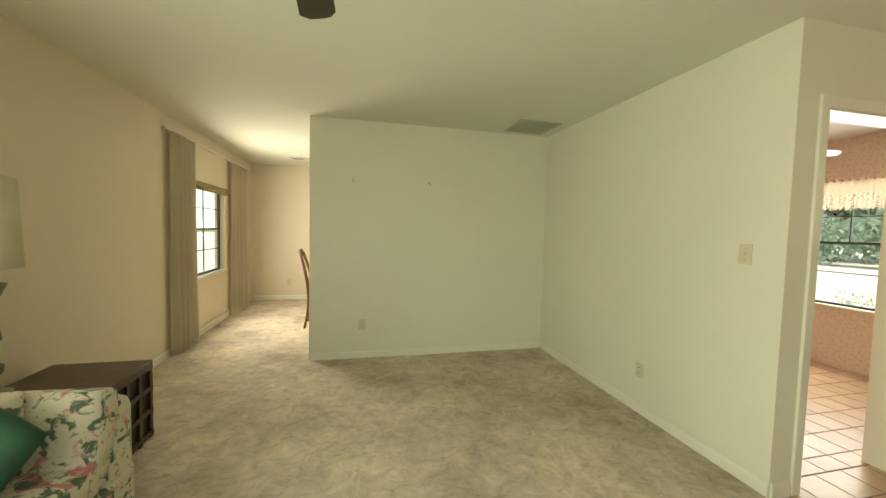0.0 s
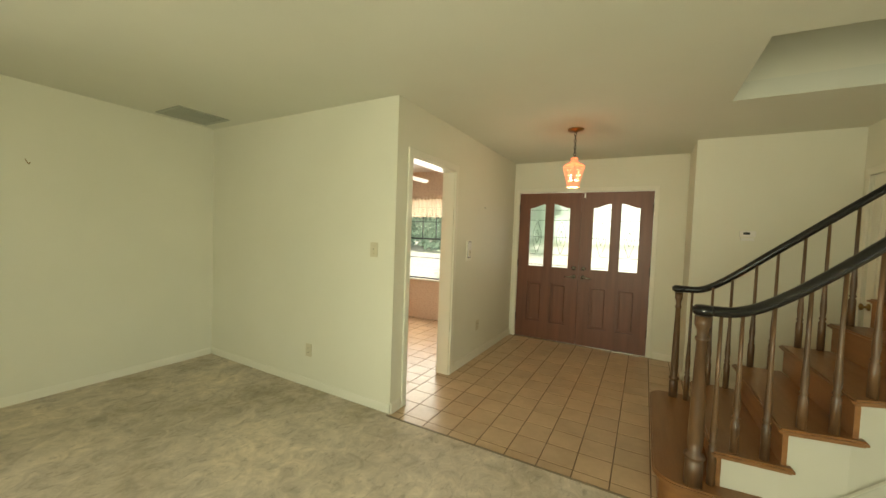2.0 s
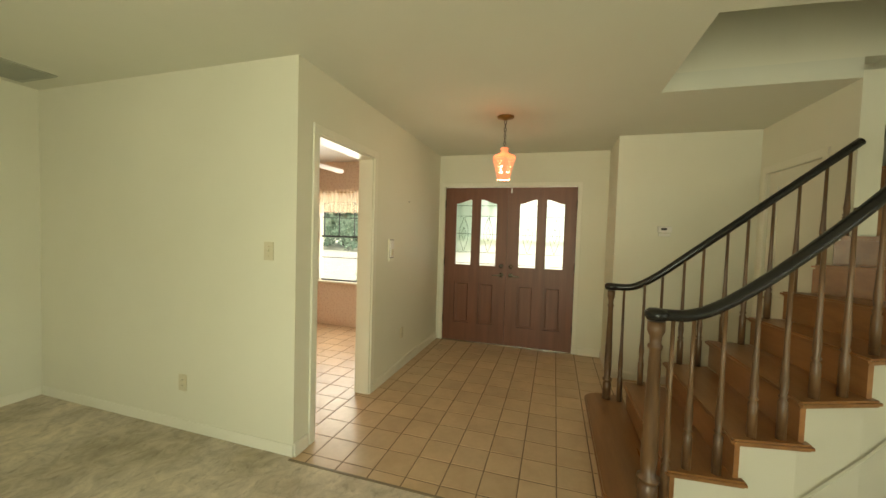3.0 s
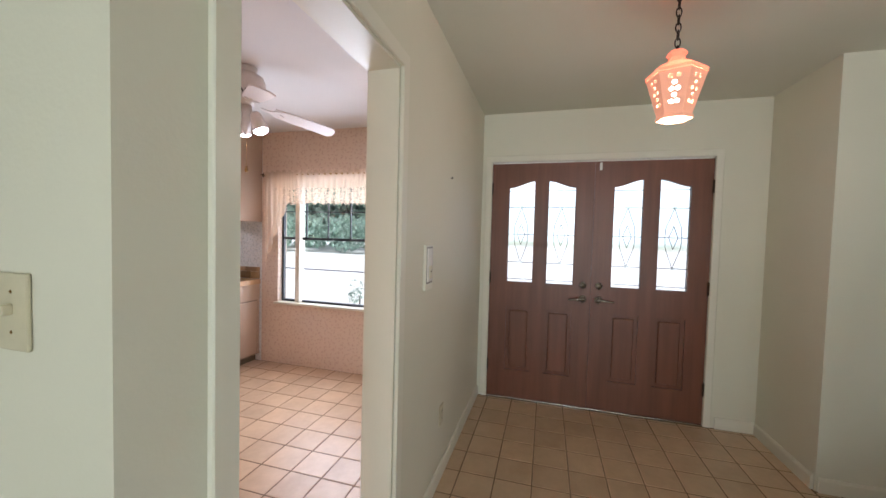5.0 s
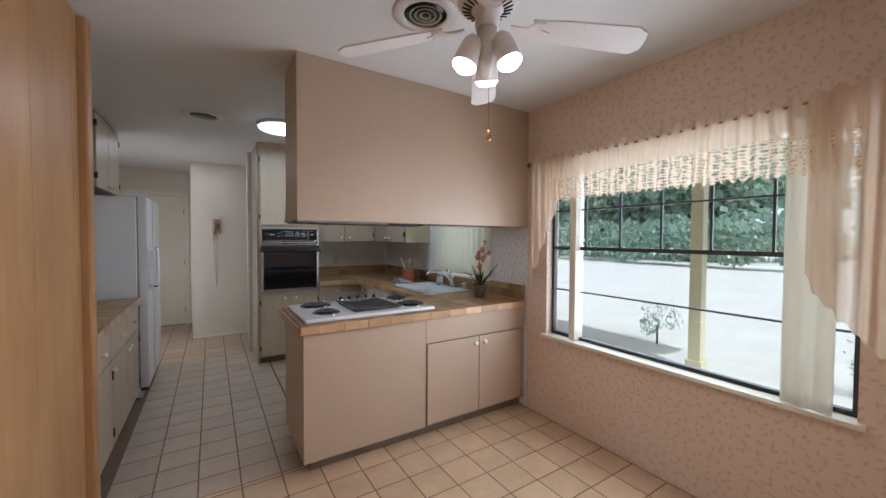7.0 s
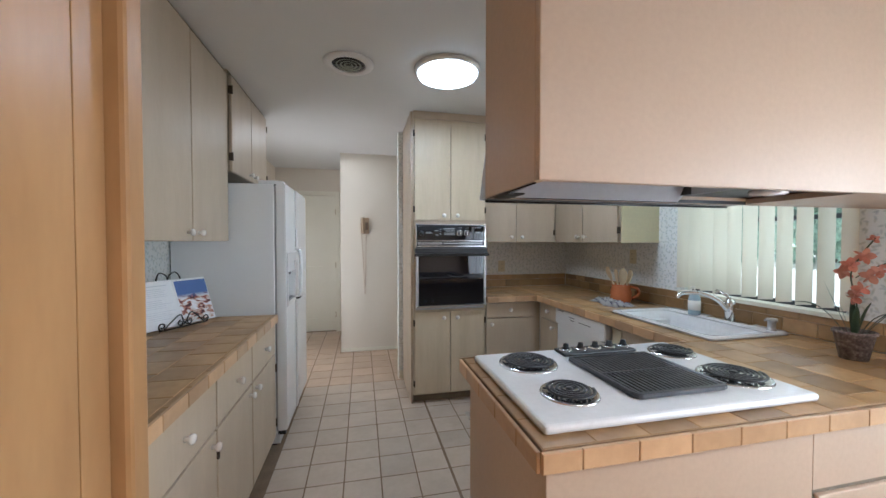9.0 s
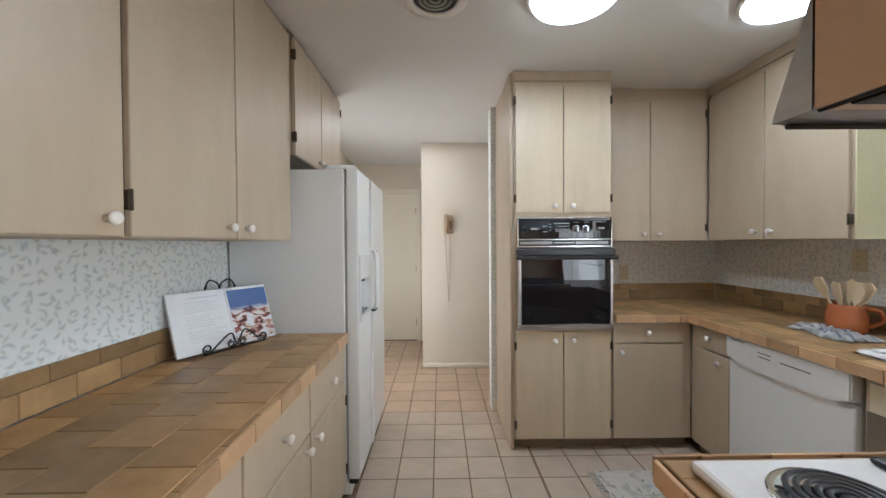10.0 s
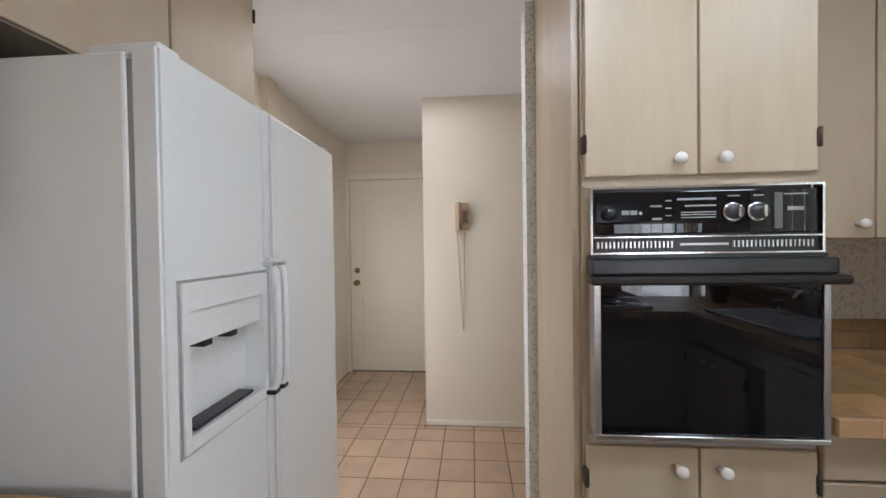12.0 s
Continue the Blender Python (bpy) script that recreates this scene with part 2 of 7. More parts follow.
def shag():
    """Trodden shag: broad soiled patches, matted clumps and short dark tufts parted here and there."""
    m = surf("carpet", (0.72, 0.615, 0.48), (0.42, 0.355, 0.26), 1.5, 0.95, bump=0.0, fine=70, c3=(0.59, 0.515, 0.42), grain=0.05)
    nt = m.node_tree
    b = nt.nodes["Principled BSDF"]
    tc = nt.nodes.new("ShaderNodeTexCoord")
    clump = nd(nt, "ShaderNodeTexNoise", Scale=8.0, Detail=7.0, Roughness=0.7, Distortion=1.0)
    nt.links.new(tc.outputs["Object"], clump.inputs["Vector"])
    cm = nt.nodes.new("ShaderNodeMapRange")
    cm.inputs[1].default_value, cm.inputs[2].default_value = 0.3, 0.68
    cm.inputs[3].default_value, cm.inputs[4].default_value = 0.70, 1.16
    nt.links.new(clump.outputs[0], cm.inputs[0])
    mp = nt.nodes.new("ShaderNodeMapping")
    mp.inputs["Rotation"].default_value = (0, 0, 0.7)
    mp.inputs["Scale"].default_value = (1.0, 2.4, 1)
    nt.links.new(tc.outputs["Object"], mp.inputs[0])
    tuft = nd(nt, "ShaderNodeTexNoise", Scale=11.0, Detail=4.0, Roughness=0.65, Distortion=0.4)
    nt.links.new(mp.outputs[0], tuft.inputs["Vector"])
    g = nt.nodes.new("ShaderNodeMapRange")
    g.inputs[1].default_value, g.inputs[2].default_value = 0.57, 0.65
    g.inputs[3].default_value, g.inputs[4].default_value = 1.0, 0.80
    nt.links.new(tuft.outputs[0], g.inputs[0])
    mu = nt.nodes.new("ShaderNodeMath")
    mu.operation = "MULTIPLY"
    nt.links.new(cm.outputs[0], mu.inputs[0])
    nt.links.new(g.outputs[0], mu.inputs[1])
    src = b.inputs["Base Color"].links[0].from_socket
    hs = nt.nodes.new("ShaderNodeHueSaturation")
    nt.links.new(src, hs.inputs["Color"])
    nt.links.new(mu.outputs[0], hs.inputs["Value"])
    nt.links.new(hs.outputs[0], b.inputs["Base Color"])
    bp = nd(nt, "ShaderNodeBump", Strength=0.4, Distance=0.015)
    nt.links.new(mu.outputs[0], bp.inputs["Height"])
    nt.links.new(bp.outputs[0], b.inputs["Normal"])
    return m


PAINT = surf("cream_paint", (0.735, 0.71, 0.585), (0.705, 0.68, 0.555), 1.2, 0.55, bump=0.05, fine=120, grain=0.012)
PAINT_HALL = surf("hall_paint", (0.74, 0.68, 0.58), (0.71, 0.65, 0.55), 1.2, 0.6, bump=0.05, fine=120, grain=0.012)
DINING = surf("dining_paint", (0.72, 0.635, 0.49), (0.70, 0.61, 0.47), 1.2, 0.6, bump=0.05, fine=120, grain=0.012)
CEIL = surf("ceiling_paint", (0.69, 0.68, 0.575), (0.66, 0.65, 0.545), 1.0, 0.8, bump=0.15, fine=150, grain=0.012)
CEIL_K = surf("kitchen_ceiling_paint", (0.72, 0.71, 0.69), (0.69, 0.68, 0.66), 1.0, 0.8, bump=0.1, fine=150, grain=0.012)
TRIM = surf("trim_paint", (0.78, 0.75, 0.64), (0.75, 0.72, 0.6), 2.0, 0.35, bump=0.03, grain=0.012)
CARPET = shag()
TILE = surf("floor_tile", (0.57, 0.41, 0.26), (0.465, 0.325, 0.20), 5.0, 0.33, bump=0.012, fine=30, vary=0.08)
KTILE = surf("kitchen_floor_tile", (0.51, 0.42, 0.33), (0.42, 0.34, 0.26), 5.0, 0.33, bump=0.012, fine=30, vary=0.08)
HTILE = surf("hall_floor_tile", (0.50, 0.37, 0.26), (0.42, 0.305, 0.21), 5.0, 0.34, bump=0.012, fine=30, vary=0.08)
GROUT = surf("grout", (0.17, 0.115, 0.07), (0.22, 0.155, 0.10), 8, 0.9, bump=0.3)
GROUT_L = surf("counter_grout", (0.37, 0.24, 0.13), (0.30, 0.19, 0.10), 8, 0.85, bump=0.3)
CAB = surf("taupe_cabinet", (0.51, 0.42, 0.305), (0.455, 0.37, 0.265), 2.2, 0.42, bump=0.03, fine=20, stretch=(3, 3, 0.9), grain=0.035)
CAB_O = surf("honey_cabinet", (0.57, 0.48, 0.335), (0.50, 0.41, 0.28), 1.5, 0.4, bump=0.04, fine=9, stretch=(5, 5, 0.7), c3=(0.55, 0.455, 0.315), grain=0.06)
CREAMP = surf("cream_end_panel", (0.68, 0.64, 0.42), (0.64, 0.60, 0.39), 2, 0.45, bump=0.03)
# Dark brown paints the shade in door gaps; the plinths share it
CAB_IN = surf("gap_shade_and_plinth", (0.20, 0.16, 0.11), (0.16, 0.13, 0.09), 5, 0.7)
PENIN = surf("tan_panel", (0.49, 0.375, 0.275), (0.455, 0.345, 0.25), 1.2, 0.45, bump=0.04)
BIRCH = surf("varnished_birch", (0.50, 0.285, 0.12), (0.37, 0.195, 0.075), 1.6, 0.40, bump=0.03, fine=7, stretch=(3, 3, 0.7))
CTILE = surf("counter_tile", (0.42, 0.255, 0.108), (0.27, 0.157, 0.06), 7.0, 0.36, bump=0.012, fine=40, vary=0.28)
ETILE = surf("edge_tile", (0.54, 0.35, 0.19), (0.44, 0.27, 0.14), 8.0, 0.3, bump=0.05, fine=40, vary=0.25)
BTILE = surf("backsplash_tile", (0.37, 0.235, 0.11), (0.25, 0.155, 0.07), 7.0, 0.35, bump=0.05, fine=40, vary=0.35)
PAPER_K = sprigs("sprig_paper", (0.79, 0.805, 0.79), [(0.36, 0.42, 0.40), (0.44, 0.45, 0.38), (0.42, 0.46, 0.50)], 24.0, 0.36, strength=0.52)
PAPER_B = sprigs("peach_paper", (0.74, 0.60, 0.48), [(0.50, 0.35, 0.26), (0.56, 0.37, 0.30)], 19.0, 0.34, strength=0.55)
WHITE = surf("appliance_white", (0.76, 0.77, 0.76), (0.74, 0.75, 0.74), 2.0, 0.25, bump=0.05, fine=220)
ENAMEL = surf("enamel", (0.76, 0.755, 0.75), (0.73, 0.725, 0.72), 3.0, 0.14, bump=0.0)
PORC = surf("porcelain", (0.82, 0.79, 0.74), (0.8, 0.77, 0.72), 5, 0.12, bump=0)
BLACK = surf("black_plastic", (0.012, 0.012, 0.013), (0.018, 0.018, 0.02), 8, 0.35, bump=0.05)
BGLASS = surf("black_glass", (0.006, 0.006, 0.008), (0.006, 0.006, 0.008), 2, 0.0, bump=0, spec=0.42)
BGLASS.node_tree.nodes["Map Range.001"].inputs[4].default_value = 0.02
IRON = surf("black_iron", (0.02, 0.018, 0.016), (0.03, 0.026, 0.022), 9, 0.45, metal=0.6, bump=0.1)
COIL = surf("coil_iron", (0.03, 0.03, 0.033), (0.05, 0.05, 0.052), 20, 0.35, metal=0.5, bump=0.05)
CHROME = surf("chrome", (0.72, 0.73, 0.74), (0.66, 0.67, 0.68), 4, 0.14, metal=1, bump=0.0)
STEEL = surf("brushed_steel", (0.52, 0.52, 0.53), (0.46, 0.46, 0.47), 3, 0.32, metal=1, bump=0.05, stretch=(1, 1, 30))
BRASS = surf("aged_brass", (0.42, 0.27, 0.10), (0.24, 0.15, 0.06), 14, 0.3, metal=1, bump=0.05)
NICKEL = surf("satin_nickel", (0.58, 0.55, 0.5), (0.5, 0.47, 0.43), 6, 0.25, metal=1, bump=0)
HINGE = surf("dark_hinge", (0.06, 0.045, 0.03), (0.09, 0.07, 0.05), 20, 0.5, metal=0.7, bump=0.1)
DOORW = surf("mahogany_door", (0.20, 0.074, 0.040), (0.145, 0.052, 0.028), 2.0, 0.38, bump=0.08, fine=26, stretch=(9, 9, 0.6))
OAK = surf("oak_tread", (0.27, 0.12, 0.042), (0.19, 0.08, 0.027), 2.0, 0.3, bump=0.08, fine=30, stretch=(1, 8, 8), vary=0.08)
OAKD = surf("oak_baluster", (0.17, 0.085, 0.036), (0.07, 0.036, 0.018), 3.0, 0.32, bump=0.05, stretch=(6, 6, 0.8))
EBON = surf("ebony_rail", (0.010, 0.009, 0.009), (0.016, 0.013, 0.012), 4, 0.22, bump=0.02)
TABLEW = surf("dark_table_wood", (0.075, 0.045, 0.03), (0.05, 0.03, 0.02), 3, 0.35, bump=0.06, stretch=(2, 10, 2))
CHAIRW = surf("chair_wood", (0.20, 0.085, 0.03), (0.13, 0.055, 0.02), 4, 0.3, bump=0.03)
CURTAIN = cloth("lined_curtain", (0.80, 0.73, 0.60), 0.4)
SHEER = cloth("sheer_lace", (0.82, 0.66, 0.50), 0.62, 0.24)
LACE = cloth("lace_band", (0.82, 0.66, 0.50), 0.6, 0.12, True)
SHADE = cloth("lamp_shade_cloth", (0.84, 0.81, 0.66), 0.5)
SLATS = cloth("blind_fabric", (0.78, 0.74, 0.64), 0.3)
GLASS = glassy("window_glass", (0.97, 0.99, 0.98))
BEVEL = glassy("bevelled_glass", (0.97, 0.99, 0.98), 0.34)
LEAD = surf("lead_came", (0.10, 0.10, 0.10), (0.14, 0.14, 0.14), 9, 0.4, metal=0.7, bump=0)
BRONZE = surf("dark_window_metal", (0.05, 0.055, 0.06), (0.07, 0.075, 0.08), 5, 0.45, metal=0.4, bump=0)
PLATE = surf("switch_plate", (0.62, 0.56, 0.40), (0.6, 0.54, 0.38), 5, 0.35, bump=0)
TERRA = surf("terracotta_glaze", (0.50, 0.16, 0.06), (0.42, 0.13, 0.05), 6, 0.25, bump=0.04)
WOODU = surf("spoon_wood", (0.72, 0.60, 0.40), (0.66, 0.53, 0.34), 6, 0.6, stretch=(5, 5, 1))
LEAF = surf("dark_leaf", (0.035, 0.065, 0.03), (0.055, 0.09, 0.04), 9, 0.4, bump=0.05, vary=0.2)
ORCHID = surf("orchid_petal", (0.52, 0.16, 0.11), (0.66, 0.33, 0.24), 18, 0.5, bump=0.05, vary=0.2)
GREENV = surf("green_velvet", (0.012, 0.055, 0.028), (0.018, 0.075, 0.04), 9, 0.85, bump=0.2)
CHINTZ = floral("floral_chintz", (0.60, 0.56, 0.45), [(0.50, 0.20, 0.21), (0.60, 0.38, 0.37)], [(0.09, 0.13, 0.09), (0.24, 0.27, 0.19)], 13)
BRONZEG = surf("verdigris_bronze", (0.10, 0.16, 0.12), (0.22, 0.2, 0.13), 14, 0.5, metal=0.4, bump=0.1)
LED = glow("led_diffuser", (0.93, 0.97, 1.0), 7)
BULB = glow("bulb_face", (1.0, 0.86, 0.78), 26)
PENDS = glow("pendant_ceramic", (0.95, 0.42, 0.24), 0.5)
FANW = surf("fan_white", (0.76, 0.72, 0.69), (0.72, 0.68, 0.65), 4, 0.35, bump=0)
FAND = surf("fan_dark_wood", (0.03, 0.018, 0.012), (0.045, 0.026, 0.018), 6, 0.4, bump=0.05)


# ---- mesh tools ----
def box(bm, x0, x1, y0, y1, z0, z1, r=0.0):
    vs = [bm.verts.new((x, y, z)) for x in (x0, x1) for y in (y0, y1) for z in (z0, z1)]
    fs = [bm.faces.new([vs[i] for i in q]) for q in ((0, 1, 3, 2), (4, 6, 7, 5), (0, 4, 5, 1), (2, 3, 7, 6), (0, 2, 6, 4), (1, 5, 7, 3))]
    if r:
        es = {e for f in fs for e in f.edges}
        bmesh.ops.bevel(bm, geom=list(es), offset=r, segments=2, profile=0.5, affect="EDGES")


def lathe(bm, prof, n=20, at=(0, 0, 0), m=None):
    """prof: (radius, height) from one end to the other, round local z."""
    m = m or Matrix.Translation(at)
    rings = []
    for r, z in prof:
        rings.append([bm.verts.new(m @ Vector((r * math.cos(2 * math.pi * i / n), r * math.sin(2 * math.pi * i / n), z))) for i in range(n)] if r > 1e-5 else [bm.verts.new(m @ Vector((0, 0, z)))])
    for a, b in zip(rings, rings[1:]):
        for i in range(n):
            j = (i + 1) % n
            if len(a) == 1 and len(b) == 1:
                continue
            f = bm.faces.new((a[0], b[j], b[i]) if len(a) == 1 else (a[i], a[j], b[0]) if len(b) == 1 else (a[i], a[j], b[j], b[i]))
            f.smooth = True
    for ring, flip in ((rings[0], True), (rings[-1], False)):
        if len(ring) > 1:
            bm.faces.new(ring[::-1] if flip else ring)


def tube(bm, pts, r, n=8, closed=False, flat=1.0):
    """A round rod through points; r may be a list."""
    pts = [Vector(p) for p in pts]
    rings = []
    last = None
    for i, p in enumerate(pts):
        a = pts[i - 1] if i or closed else p
        b = pts[(i + 1) % len(pts)] if i < len(pts) - 1 or closed else p
        d = (b - a).normalized()
        up = last if last and abs(last.dot(d)) < 0.95 else (Vector((0, 0, 1)) if abs(d.z) < 0.9 else Vector((1, 0, 0)))
        s = d.cross(up).normalized()
        u = s.cross(d).normalized()
        last = u
        rad = r[i] if isinstance(r, (list, tuple)) else r
        rings.append([bm.verts.new(p + (s * math.cos(t) + u * math.sin(t) * flat) * rad) for t in (2 * math.pi * k / n for k in range(n))])
    pairs = list(zip(rings, rings[1:])) + ([(rings[-1], rings[0])] if closed else [])
    for a, b in pairs:
        for i in range(n):
            f = bm.faces.new((a[i], a[(i + 1) % n], b[(i + 1) % n], b[i]))
            f.smooth = True
    if not closed:
        bm.faces.new(rings[0][::-1])
        bm.faces.new(rings[-1])


def plate(bm, outer, holes, th, m=None):
    """A flat slab with holes: outlines in local x, z; thickness th along local y from 0."""
    m = m or Matrix()
    edges = []
    for loop in (outer, *holes):
        vs = [bm.verts.new(m @ Vector((x, 0, z))) for x, z in loop]
        edges += [bm.edges.new((vs[i], vs[(i + 1) % len(vs)])) for i in range(len(vs))]
    faces = [g for g in bmesh.ops.triangle_fill(bm, use_beauty=True, edges=edges)["geom"] if isinstance(g, bmesh.types.BMFace)]
    ex = bmesh.ops.extrude_face_region(bm, geom=faces)["geom"]
    v = m.to_3x3() @ Vector((0, th, 0))
    bmesh.ops.translate(bm, vec=v, verts=[g for g in ex if isinstance(g, bmesh.types.BMVert)])
    bmesh.ops.recalc_face_normals(bm, faces=bm.faces)


def band(bm, prof, n=32):
    """A closed band turned round local z, open in the middle."""
    rows = [[bm.verts.new((r * math.cos(i * 2 * math.pi / n), r * math.sin(i * 2 * math.pi / n), z)) for i in range(n)] for r, z in prof]
    for a, b in zip(rows, rows[1:] + rows[:1]):
        for i in range(n):
            bm.faces.new((a[i], a[(i + 1) % n], b[(i + 1) % n], b[i])).smooth = True


def pring(name, material, parent, prof, n=32, label=""):
    bm = bmesh.new()
    band(bm, prof, n)
    return part(name, bm, material, parent, label)


def rect(x0, x1, z0, z1):
    return [(x0, z0), (x1, z0), (x1, z1), (x0, z1)]


def mesh_of(name, bm, material):
    me = bpy.data.meshes.new(name)
    bm.to_mesh(me)
    bm.free()
    for mt in material if isinstance(material, (list, tuple)) else (material,):
        me.materials.append(mt)
    return me


def part(name, bm, material, parent=None, label=""):
    o = new(name, mesh_of(name, bm, material))
    o.parent = parent
    return tagged(o, label)


def pbox(name, material, parent, *dims, r=0.0, label=""):
    bm = bmesh.new()
    box(bm, *dims, r=r)
    return part(name, bm, material, parent, label)


def plathe(name, material, parent, prof, n=20, at=(0, 0, 0), m=None, label=""):
    bm = bmesh.new()
    lathe(bm, prof, n, at, m)
    return part(name, bm, material, parent, label)


def ptube(name, material, parent, pts, r, n=8, label="", closed=False, flat=1.0):
    bm = bmesh.new()
    tube(bm, pts, r, n, closed, flat)
    return part(name, bm, material, parent, label)


def thing(name, loc, rz=0, label="", category="", group=""):
    o = new(name)
    o.matrix_world = pose(*loc, 0, 0, rz)
    o.empty_display_size = 0.1
    return tagged(o, label, category, group)


def structure(name, bm, material, label="", category=""):
    return tagged(part(name, bm, material, None, label), category=category, kind="structure")


def wall(name, p, q, z0, z1, th, material, holes=(), label=""):
    """A wall whose seen face runs from p to q; its thickness goes to the left of that way. Holes: (s0, s1, z0, z1) along it."""
    d = Vector((q[0] - p[0], q[1] - p[1], 0))
    m = Matrix.Translation((p[0], p[1], 0)) @ Matrix.Rotation(math.atan2(d.y, d.x), 4, "Z")
    bm = bmesh.new()
    plate(bm, rect(0, d.length, z0, z1), [rect(*h) for h in holes if h[2] > z0 + 0.001], th, m) if all(h[2] > z0 + 0.001 for h in holes) else notched(bm, d.length, z0, z1, holes, th, m)
    return structure(name, bm, material, label)


def notched(bm, length, z0, z1, holes, th, m):
    """The same where door openings reach the floor."""
    out = [(0, z0)]
    for a, b, c, e in sorted(h for h in holes if h[2] <= z0 + 0.001):
        out += [(a, z0), (a, e), (b, e), (b, z0)]
    out += [(length, z0), (length, z1), (0, z1)]
    plate(bm, out, [rect(*h) for h in holes if h[2] > z0 + 0.001], th, m)

# ---- structure ----
M_DOWN = Matrix.Rotation(radians(-90), 4, "X")


def slab(name, outline, z, th, material, holes=(), label=""):
    """A level slab whose lower face is at z, with thickness th upwards."""
    bm = bmesh.new()
    plate(bm, outline, list(holes), -th, Matrix.Translation((0, 0, z)) @ M_DOWN)
    return structure(name, bm, material, label)


TOP = 2.50
wall("wall_east_living", (2.473, 4.39), (2.473, 1.93), -0.03, TOP, 0.127, PAINT, label="cream painted wall between living room and kitchen")
wall("wall_north_living", (-0.105, 4.39), (2.60, 4.39), -0.03, TOP, 0.21, PAINT, label="cream painted wall with two bare picture hooks")
wall("wall_west", (-1.5, -2.6), (-1.5, 7.72), -0.03, TOP, 0.13, DINING, [(1.1, 4.3, -0.03, 2.06), (7.88, 9.00, 0.72, 1.88)], "warm cream wall with a window and a sliding door")
wall("wall_north_dining", (-1.63, 7.72), (2.0, 7.72), -0.03, TOP, 0.12, DINING, label="warm cream dining room wall")
wall("wall_south", (5.43, -2.6), (-1.63, -2.6), -0.03, 4.6, 0.12, PAINT, [(3.63, 6.63, -0.03, 2.06)], "cream painted wall with an added glazed opening behind the stairs")
wall("wall_foyer_north", (2.60, 1.93), (5.44, 1.93), -0.03, TOP, 0.065, PAINT, [(0.07, 0.83, -0.03, 2.04)], "cream painted foyer wall with a cased opening")
wall("wall_kitchen_south", (5.44, 2.06), (2.60, 2.06), -0.03, TOP, 0.064, PAPER_B, [(2.01, 2.77, -0.03, 2.04)], "peach papered wall with a cased opening")
wall("wall_front", (5.30, 1.93), (5.30, -0.15), -0.03, TOP, 0.14, PAINT, [(0.085, 1.745, -0.03, 2.045)], "cream painted wall round the front doors")
wall("wall_foyer_return", (5.44, -0.15), (4.67, -0.15), -0.03, TOP, 0.12, PAINT, label="short cream painted return wall")
wall("wall_foyer_south", (4.67, -0.27), (4.67, -1.34), -0.03, TOP, 0.12, PAINT, label="cream painted wall with a thermostat")
wall("wall_powder_room", (4.79, -1.34), (3.55, -1.34), -0.03, TOP, 0.12, PAINT, [(0.25, 0.95, -0.03, 2.03)], "cream painted wall with a white door")
wall("wall_stairwell", (3.55, -0.24), (3.55, -1.46), 2.58, 4.6, 0.12, PAINT, label="cream painted upper stairwell wall")
wall("wall_stairwell", (2.60, -2.6), (2.60, -0.24), 2.58, 4.6, 0.10, PAINT, label="cream painted upper stairwell wall")
wall("wall_stairwell", (3.67, -0.12), (2.5, -0.12), 2.58, 4.6, 0.115, PAINT, label="cream painted upper stairwell wall")
wall("wall_stair_east", (5.31, -0.27), (5.31, -2.6), -0.03, 4.6, 0.12, PAINT, label="cream painted wall behind the stairs")
wall("wall_kitchen_east", (5.35, 4.305), (5.35, 2.06), -0.03, TOP, 0.13, PAPER_B, [(0.205, 1.835, 0.655, 1.93)], "peach papered wall with a wide window")
wall("wall_kitchen_east", (5.35, 7.285), (5.35, 4.305), -0.03, TOP, 0.13, PAPER_K, [(1.625, 2.485, 1.02, 1.95)], "sprig papered wall with a window over the sink")
wall("wall_kitchen_north", (3.525, 7.165), (5.35, 7.165), -0.03, TOP, 0.12, PAPER_K, label="sprig papered wall behind the oven cabinet")
wall("wall_kitchen_west", (2.0, 4.60), (2.0, 7.0), -0.03, TOP, 0.12, PAPER_K, label="sprig papered wall behind the counter")
wall("wall_hall_north", (2.92, 8.18), (4.7, 8.18), -0.03, TOP, 0.12, PAINT_HALL, label="pale wall with a wall telephone")
wall("wall_hall_niche", (2.92, 9.28), (2.92, 8.30), -0.03, TOP, 0.12, PAINT_HALL, label="pale side wall of the hall")
wall("wall_hall_end", (1.83, 9.28), (3.04, 9.28), -0.03, TOP, 0.12, PAINT_HALL, [(0.15, 0.96, -0.03, 2.04)], "pale wall with a white door")
wall("wall_hall_west", (1.95, 7.0), (1.95, 9.28), -0.03, TOP, 0.12, PAINT_HALL, label="pale wall of the hall")
wall("wall_hall_east", (4.7, 8.18), (4.7, 7.285), -0.03, TOP, 0.12, PAINT_HALL, label="pale end wall of the hall")

WELL = [(2.60, -0.24), (3.55, -0.24), (3.55, -1.34), (4.7, -1.34), (4.7, -2.5), (3.4, -2.4), (3.05, -2.0), (2.82, -1.5), (2.68, -1.0), (2.62, -0.6)]
slab("ceiling_living", [(-1.63, -2.72), (5.44, -2.72), (5.44, 1.99), (2.54, 1.99), (2.54, 4.43), (1.94, 4.43), (1.94, 7.84), (-1.63, 7.84)], LIVING, 0.125, CEIL, [WELL], "cream painted ceiling")
slab("ceiling_kitchen", [(2.54, 1.994), (5.48, 1.994), (5.48, 7.3), (1.944, 7.3), (1.944, 4.434), (2.54, 4.434)], KITCHEN, 0.16, CEIL_K, label="pale painted kitchen ceiling")
slab("ceiling_hall", [(1.83, 7.302), (4.82, 7.302), (4.82, 9.4), (1.83, 9.4)], KITCHEN, 0.06, CEIL_K, label="pale hall ceiling")
